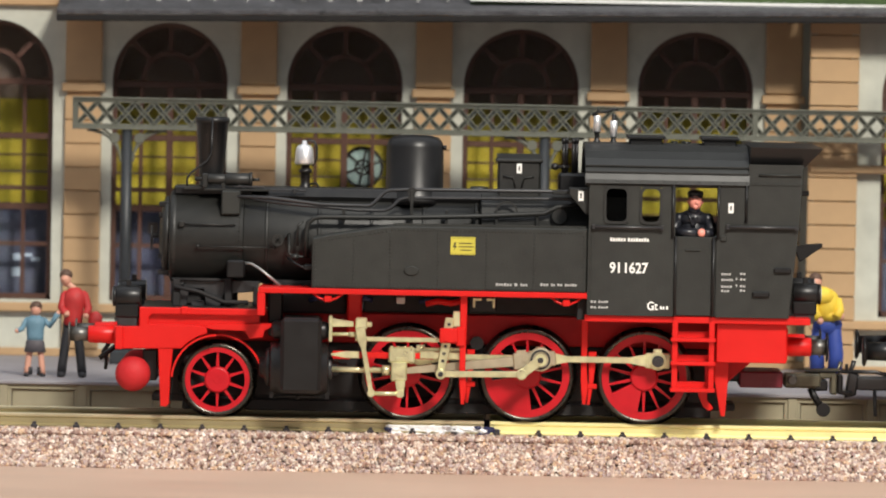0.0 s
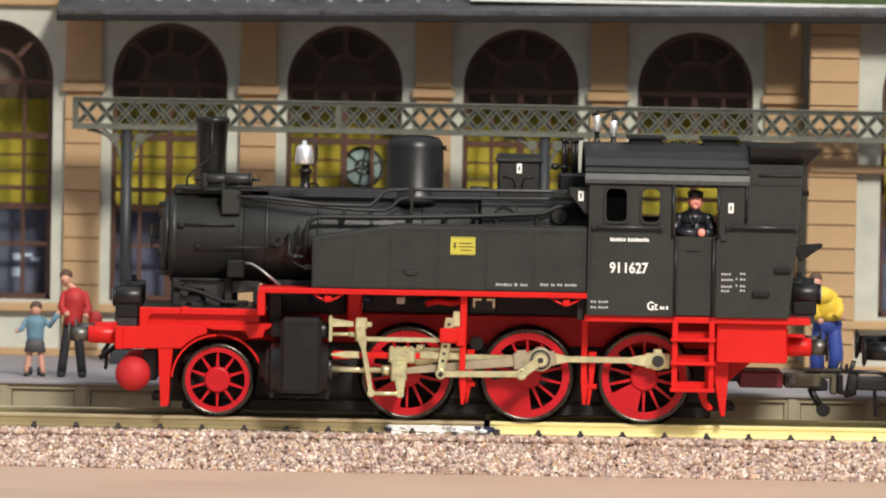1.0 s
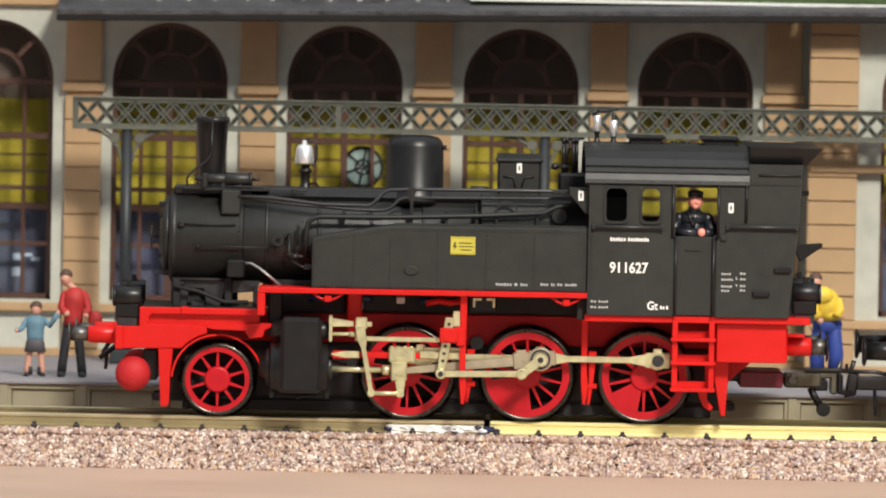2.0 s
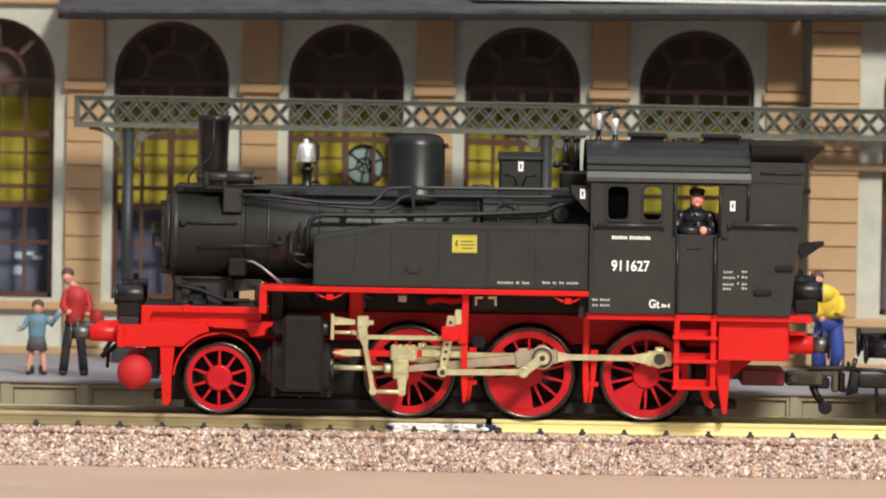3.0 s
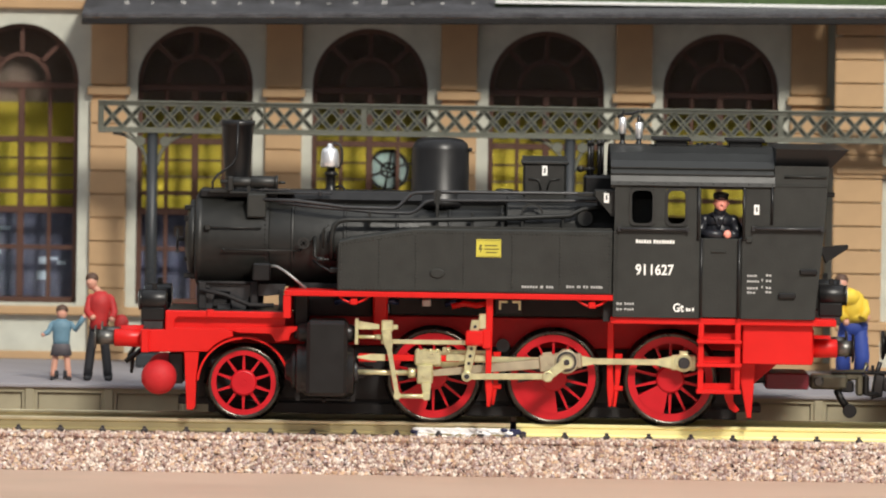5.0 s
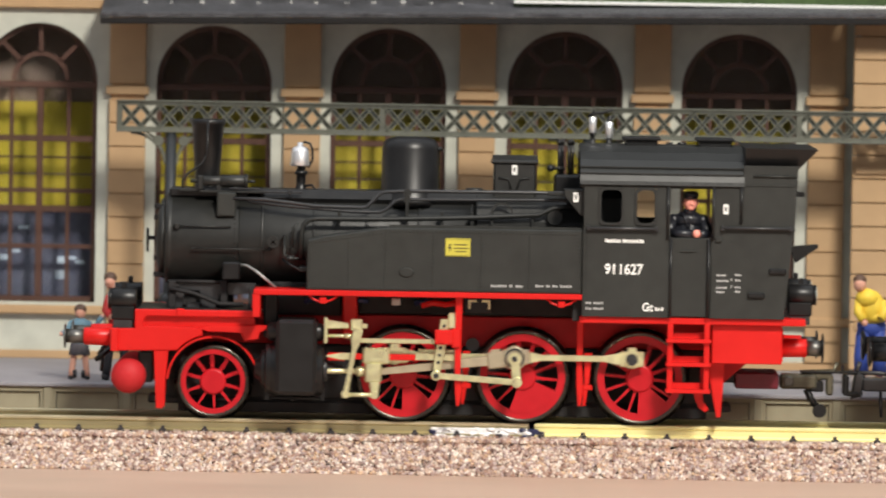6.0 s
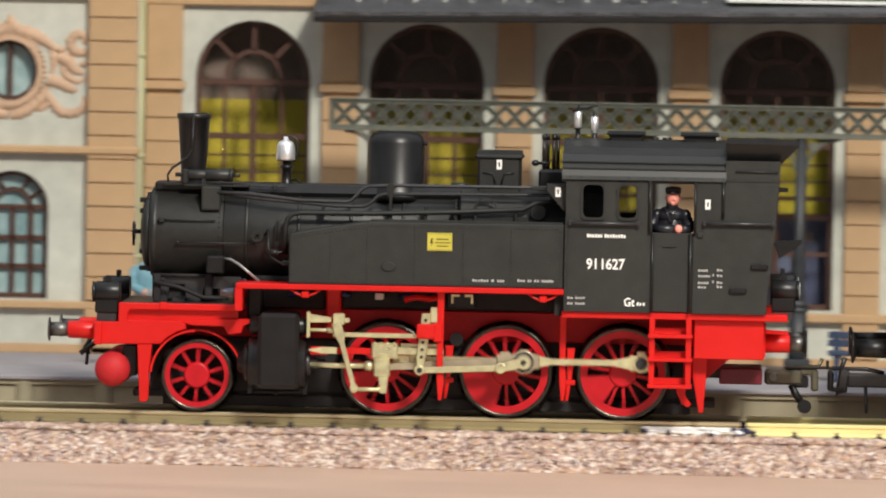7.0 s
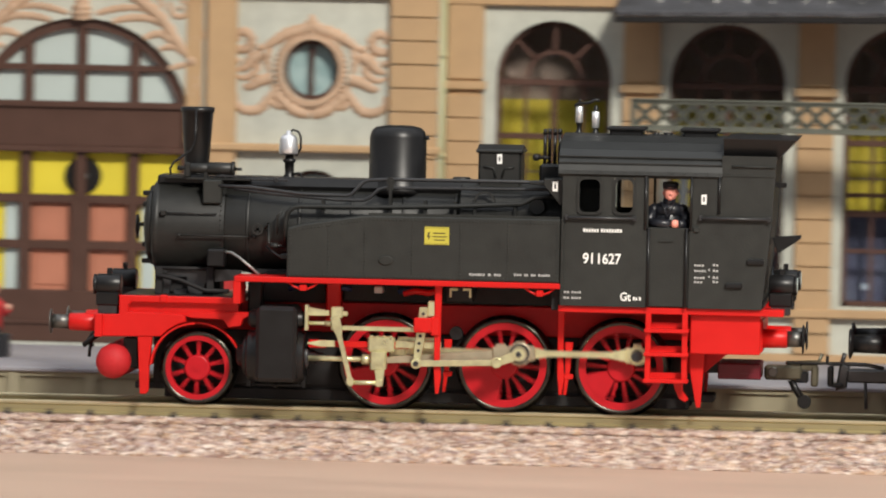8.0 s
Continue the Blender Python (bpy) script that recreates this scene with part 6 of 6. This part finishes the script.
def fused(name, layers, label, category, group=""):
    """One plain mesh from several painted layers."""
    bm = bmesh.new()
    mats = []
    for i, (b, mat) in enumerate(layers):
        for f in b.bm.faces:
            f.material_index = i
        tmp = bpy.data.meshes.new("layer")
        bmesh.ops.scale(b.bm, vec=(MM, MM, MM), verts=b.bm.verts)
        b.bm.to_mesh(tmp)
        b.bm.free()
        bm.from_mesh(tmp)
        bpy.data.meshes.remove(tmp)
        mats.append(mat)
    me = bpy.data.meshes.new(name)
    bm.to_mesh(me)
    bm.free()
    for m in mats:
        me.materials.append(m)
    return tagged(new(name, me), label, category, group)


def figure(x, y, h, top, legs, label, hair=HAIRB, arms=((-0.9, -0.4), (0.9, -0.4)), bend=0.0, skirt=False, hat=None, head=1.0, turn=0, stride=0.0, wide=1.0, nod=0.0):
    """A painted standing figure h tall with its feet at (x, y) on the platform; arms: where each hand is, from the shoulder."""
    k = h / 20.0
    lean = lambda z, dx=0.0, dy=0.0: Vector(((bend * max(0, z - 9) * 0.16 + dx) * k, dy * k, z * k))
    leg, torso, skin, hr, shoe = Build(), Build(), Build(), Build(), Build()
    for s in (-1, 1):
        dx = 0.95 * s * wide
        col = leg if not skirt else skin
        col.tube([lean(0.6, dx * (1.1 + stride)), lean(2.5, dx * (1.08 + 0.8 * stride)), lean(5.2, dx * (1 + 0.5 * stride)), lean(8.4, dx * 0.95), lean(10.2, dx * 0.8)], (0.82 if not skirt else 0.7) * k * (0.5 + 0.5 * wide), 10)
        shoe.ball(lean(0.5, dx * (1.15 + stride), -0.4), 0.95 * k, 10, (0.85, 1.25, 0.65))
        if skirt:
            shoe.cyl(lean(0.4, dx * 1.1), lean(2.6, dx * 1.08), 0.85 * k, 0.8 * k, seg=10)
    spread = Matrix.Diagonal((wide, 1, 1, 1))
    if skirt:
        leg.lathe(lean(6.6), lean(11.2), [(0, 2.1 * k), (2.5 * k, 1.8 * k), (4.4 * k, 1.3 * k)], 16).turned(spread)
    else:
        leg.ball(lean(9.8), 1.75 * k, 12, (wide, 0.8, 0.75))
    torso.lathe(lean(9.6), lean(16.6), [(0, 1.6 * k), (1.2 * k, 1.6 * k), (2.4 * k, 1.72 * k), (3.0 * k, 1.66 * k), (4.4 * k, 1.95 * k), (5.8 * k, 1.85 * k), (6.6 * k, 1.2 * k), (7.0 * k, 0.7 * k)], 18).turned(spread)
    for s, (ax, az) in zip((-1, 1), arms):
        sh = lean(15.4, 1.7 * s * wide)
        el = sh + Vector((0.7 * s + ax * 0.4, -0.5, -2.6 + max(0, az) * 0.4)) * k
        ha = sh + Vector((ax * 2.0 + 0.2 * s, -1.7, -3.6 + az * 2.6)) * k
        torso.tube([sh, (sh + el) / 2, el, (el + ha) / 2, ha], 0.72 * k, 8)
        torso.ball(sh - Vector((0.2 * s * k, 0, 0.1 * k)), 0.76 * k, 8)
        skin.ball(ha, 0.62 * k, 8)
    skin.ball(lean(18.2, 0.1 + nod), 1.25 * k * head, 14, (0.85, 0.95, 1.12)).cyl(lean(16.2), lean(17.4, nod * 0.8), 0.6 * k, seg=8)
    skin.ball(lean(18.1, 0.1 + nod * 1.2, -1.2), 0.25 * k, 6)
    hr.ball(lean(18.85, 0.1 + nod, 0.22), 1.34 * k * head, 14, (0.92, 0.95, 0.85))
    layers = [(leg, legs), (torso, top), (skin, SKIN), (hr, hair), (shoe, CLOTH["black"])]
    if hat:
        hb = Build()
        hb.lathe(lean(18.9, nod), lean(20.6, nod), [(0, 1.9 * k), (0.2 * k, 1.9 * k), (0.3 * k, 1.3 * k), (1.3 * k, 1.2 * k), (1.5 * k, 0.6 * k)], 18)
        layers.append((hb, hat))
    ob = fused("figurine", layers, label, "figurine", "painted figures on the platform")
    ob.matrix_basis = pose(x * MM, y * MM, 0.003, 0, 0, turn)
    return ob


figure(-62.7, 44, 18.4, CLOTH["red"], CLOTH["black"], "painted figurine in red sweater and black trousers on the platform", bend=0.3, arms=((0.35, 0.0), (0.1, -0.1)), wide=1.08, nod=-1.9, stride=0.75)
figure(-69.0, 44, 12.6, CLOTH["blue"], CLOTH["grey"], "small painted child figurine in blue sweater and grey skirt", arms=((-1.1, 0.2), (1.8, 2.1)), skirt=True, head=1.4, wide=1.4, stride=0.5)
solid("handbag", Build().ball((-58.8, 43.4, 12.7), 1.35, 14, (0.95, 0.6, 1.25)).tube([(-59.4, 43.3, 13.8), (-60.2, 43.2, 15.6), (-60.2, 43.4, 17.0)], 0.12, 5), CLOTH["red"], "red figurine handbag on a strap", "handbag")
# the stooping figure by the wall
lg, tp, sk, hr, sh = Build(), Build(), Build(), Build(), Build()
for s in (-1, 1):
    lg.tube([(s * 1.5, 0, 2.6), (s * 1.65, -0.6, 5.6), (s * 1.3, 0.2, 9.2), (s * 0.9, 0.5, 11.0)], 1.3, 12)
    sk.cyl((s * 1.5, 0, 1.0), (s * 1.5, 0, 2.8), 0.75, seg=10)
    sh.ball((s * 1.55, -0.4, 0.6), 1.0, 10, (0.9, 1.3, 0.6))
lg.ball((0.1, 0.4, 10.6), 2.4, 14, (1.1, 0.8, 0.8))
tp.ball((-0.2, -0.6, 14.0), 2.5, 16, (0.98, 0.85, 1.2)).ball((-0.9, -1.6, 15.6), 2.1, 14, (0.95, 0.9, 0.8)).ball((0.6, -1.0, 12.4), 1.7, 12, (1.05, 0.9, 0.7))
tp.tube([(-2.2, -1.4, 15.2), (-2.4, -2.2, 13.2), (-1.5, -2.8, 11.8)], 0.8, 10).tube([(1.7, -1.0, 15.0), (2.1, -1.8, 13.2), (1.4, -2.6, 12.0)], 0.8, 10)
sk.ball((-1.3, -3.0, 11.4), 0.6, 8).ball((2.2, -1.8, 12.2), 0.7, 8).ball((-2.2, -2.2, 18.0), 1.25, 14, (0.9, 0.95, 1.1))
hr.ball((-2.2, -2.0, 18.6), 1.3, 14, (0.92, 0.95, 0.85))
stoop = fused("figurine", [(lg, CLOTH["navy"]), (tp, CLOTH["yellow"]), (sk, SKIN), (hr, HAIRB), (sh, CLOTH["black"])], "painted figurine in yellow shirt and blue trousers, stooping", "figurine", "painted figures on the platform")
stoop.matrix_basis = pose(66.1 * MM, 56 * MM, 0.003)
figure(-94.8, 56, 22.4, CLOTH["teal"], CLOTH["navy"], "painted figurine in teal jumper and blue trousers", arms=((0.7, 0.1), (-0.6, 0.1)), turn=15, wide=1.15)
figure(-133.2, 56, 20.8, CLOTH["red"], CLOTH["black"], "painted figurine in red coat and grey felt hat", hat=CLOTH["grey"], arms=((-0.9, -0.7), (0.7, -0.3)), bend=-0.7, turn=20, stride=1.1, wide=1.2)
figure(37.4, 62, 19.5, CLOTH["blue"], CLOTH["green"], "painted figurine in pale blue blouse and green trousers", bend=0.4, arms=((-0.8, -0.3), (0.1, -0.6)), turn=30, wide=1.1)
figure(-14.0, 56, 15.5, CLOTH["blue"], CLOTH["yellow"], "painted figurine in pale blue jumper and yellow trousers", arms=((-0.6, -0.3), (0.7, 0.4)))
figure(-9.0, 64, 20.5, CLOTH["black"], CLOTH["red"], "painted figurine with fair hair, dark coat and red trousers", hair=FAIR, turn=-20)
# bench on the platform
bench = thing("bench", (30, 62, 3), "dark blue bench standing on the platform", "bench", "benches")
NAVY = material("dark_blue_plastic", (0.03, 0.05, 0.10), 0.45, vary=0.15)
for i in range(3):
    part("seat_slat", Build().box(-7.5, 7.5, -3 + 2.0 * i, -1.4 + 2.0 * i, 4.6, 5.3, 0.12), NAVY, bench)
for z in (5.9, 7.3):
    part("back_slat", Build().box(-7.5, 7.5, 2.8, 3.4, z, z + 1.2, 0.12), NAVY, bench)
for x in (-6, 6):
    part("leg", Build().box(x - 0.5, x + 0.5, -2.8, 3.4, 0, 0.8, 0.1).box(x - 0.5, x + 0.5, -2.6, -1.8, 0.6, 4.7, 0.1).box(x - 0.5, x + 0.5, 2.6, 3.4, 0.6, 8.6, 0.1), NAVY, bench)
# seated figure by the door
a, bq, cq = Build(), Build(), Build()
a.lathe((0, 0, 4.5), (0, 0, 10.5), [(0, 1.7), (3, 1.9), (5, 1.8), (6, 0.8)], 14).tube([(1.6, -0.5, 9.4), (2.6, -1.6, 7.6), (3.2, -2.6, 8.6)], 0.6, 8)
bq.tube([(-0.8, 0, 4.6), (-0.8, -3.6, 4.6), (-0.9, -4.0, 0.6)], 0.8, 8).tube([(0.8, 0, 4.6), (0.8, -3.6, 4.6), (0.9, -4.0, 0.6)], 0.8, 8)
bq.box(-3, 3, -1.8, 2.2, 0, 4.0, 0.2)
cq.ball((0, 0, 12.0), 1.3, 12).ball((3.2, -2.7, 8.8), 0.6, 8)
seated = fused("figurine", [(a, CLOTH["red"]), (bq, CLOTH["black"]), (cq, SKIN)], "painted figurine in red jumper seated on a box", "figurine", "painted figures on the platform")
seated.matrix_basis = pose(-174.6 * MM, 62 * MM, 0.003)

# driver in the cab
body, face, cap = Build(), Build(), Build()
body.ball((0, 0.2, 0.2), 2.5, 16, (1.0, 0.75, 1.55)).ball((0, 0.1, 3.0), 2.0, 14, (1.35, 0.85, 0.75)).cyl((0, 0, -7), (0, 0, 0), 2.0, seg=14)
body.cyl((0.1, -0.1, 4.0), (0.2, -0.2, 5.0), 1.1, 0.95, seg=12)
for sx in (-1, 1):
    body.ball((sx * 2.3, 0, 3.0), 1.05, 10)
    body.tube([(sx * 2.3, -0.1, 3.0), (sx * 2.9, -0.5, 1.8), (sx * 3.0, -1.3, 0.9)], 0.9, 10)
body.tube([(-3.0, -1.3, 0.9), (-1.6, -2.6, 0.9), (0.6, -3.0, 0.85)], 0.8, 10).tube([(3.0, -1.3, 0.9), (2.4, -2.6, 0.85), (1.6, -3.0, 0.8)], 0.8, 10)
for z in (3.4, 2.2, 1.6):
    body.ball((0.0, -1.75, z), 0.22, 6)
body.tube([(-1.2, -1.3, 4.4), (-0.5, -1.75, 3.2), (0, -1.85, 1.4)], 0.2, 5).tube([(1.2, -1.3, 4.4), (0.5, -1.75, 3.2), (0, -1.85, 1.4)], 0.2, 5)
face.ball((0.3, -0.4, 5.9), 1.35, 16, (0.85, 0.95, 1.1)).ball((1.3, -3.3, 0.95), 0.7, 8).ball((0.5, -1.7, 5.7), 0.3, 6).ball((0.3, -1.25, 5.1), 0.5, 8).ball((-0.75, -0.4, 5.8), 0.3, 6).ball((1.4, -0.4, 5.8), 0.3, 6)
cap.lathe((0.3, -0.2, 6.5), (0.3, -0.2, 8.2), [(0, 1.2), (0.4, 1.22), (0.6, 1.32), (1.0, 1.2), (1.2, 0.5)], 18).box(-0.5, 1.1, -2.0, -1.0, 6.45, 6.65, 0.1)
DRIVERSKIN = material("pink_painted_skin", (0.85, 0.33, 0.26), 0.5, vary=0.12, scale=700)
LEATHER = material("glossy_black_paint", (0.012, 0.013, 0.018), 0.34, vary=0.2, scale=700, bump=0.4, bscale=900)
driver = fused("driver_figurine", [(body, LEATHER), (face, DRIVERSKIN), (cap, CLOTH["black"])], "painted driver figurine in black leather jacket and cap", "figurine")
driver_home = pose(40.3 * MM, -13.0 * MM, 30.9 * MM)
driver.matrix_basis = driver_home

# ---------------------------------------------------------------- motion
RUN = [(0.0, 0.0), (5.4, 0.0), (5.5, -0.12), (5.6, -0.75), (5.7, -1.8), (5.8, -3.4), (6.0, -7.9), (6.5, -24.2), (7.0, -45.0), (7.5, -67.8), (8.0, -94.0)]


def spline(rows, t):
    """Place at t along rows of (time, place), without overshoot between them."""
    ts = [r[0] for r in rows]
    xs = [r[1] for r in rows]
    if t <= ts[0]:
        return xs[0]
    n = len(ts)
    d = [(xs[i + 1] - xs[i]) / (ts[i + 1] - ts[i]) for i in range(n - 1)]
    m = [d[0]] + [0.0 if d[i - 1] * d[i] <= 0 else 2 * d[i - 1] * d[i] / (d[i - 1] + d[i]) for i in range(1, n - 1)] + [d[-1]]
    i = max(k for k in range(n - 1) if ts[k] <= t or k == 0)
    h = ts[i + 1] - ts[i]
    u = (t - ts[i]) / h
    return (2 * u ** 3 - 3 * u * u + 1) * xs[i] + (u ** 3 - 2 * u * u + u) * h * m[i] + (-2 * u ** 3 + 3 * u * u) * xs[i + 1] + (u ** 3 - u * u) * h * m[i + 1]


def at(x, z, turn=0.0):
    return pose(x * MM, 0, z * MM, 0, -turn, 0)


def motions():
    times = [0.0, 2.7, 5.4] + [5.5 + 0.1 * i for i in range(26)]
    s = {t: spline(RUN, t) for t in times}
    walk(loco, [(t, pose(s[t] * MM, 0, 0)) for t in times])
    walk(driver, [(t, Matrix.Translation((s[t] * MM, 0, 0)) @ driver_home) for t in times])
    walk(wagon, [(t, pose(min(0.0, s[t] + 1.6) * MM, 0, 0)) for t in times])
    rows = {k: [] for k in ("lead", "d0", "d1", "d2", "coupling", "main", "cross", "union", "lever", "link", "ecc")}
    zc = RD + LZ
    for t in times:
        roll = math.degrees(-s[t] / RD)
        phi = radians(PHI0 + roll)
        pin = (AXLES[1] + CR * math.cos(phi), zc + CR * math.sin(phi))
        rows["lead"].append((t, at(-36.2, R1 + LZ, math.degrees(-s[t] / R1))))
        for i in range(3):
            rows["d%d" % i].append((t, at(AXLES[i], zc, roll)))
        rows["coupling"].append((t, at(*pin)))
        hz = 8.5
        hx = pin[0] - math.sqrt(LM ** 2 - (pin[1] - hz) ** 2)
        rows["main"].append((t, at(hx, hz, math.degrees(math.atan2(pin[1] - hz, pin[0] - hx)))))
        rows["cross"].append((t, at(hx, hz)))
        rows["union"].append((t, at(hx, 4.9)))
        lean = math.degrees(math.asin(max(-0.9, min(0.9, (hx - 4.7 + 12.9) / 9.3))))
        rows["lever"].append((t, at(-12.9, 14.2, lean)))
        e = (AXLES[1] + 1.1 * math.cos(phi + radians(98)), zc + 1.1 * math.sin(phi + radians(98)))
        sway = math.asin(max(-0.9, min(0.9, (e[0] - LE - LINK_P[0]) / LINK_R)))
        foot = (LINK_P[0] + LINK_R * math.sin(sway), LINK_P[1] - LINK_R * math.cos(sway))
        rows["link"].append((t, at(*LINK_P, math.degrees(sway))))
        rows["ecc"].append((t, at(*foot, math.degrees(math.atan2(e[1] - foot[1], e[0] - foot[0])))))
    movers = {"lead": lead, "d0": drivers[0], "d1": drivers[1], "d2": drivers[2], "coupling": coupling, "main": main_rod, "cross": crosshead, "union": union, "lever": lever, "link": link, "ecc": ecc_rod}
    for k, ob in movers.items():
        walk(ob, rows[k])


motions()
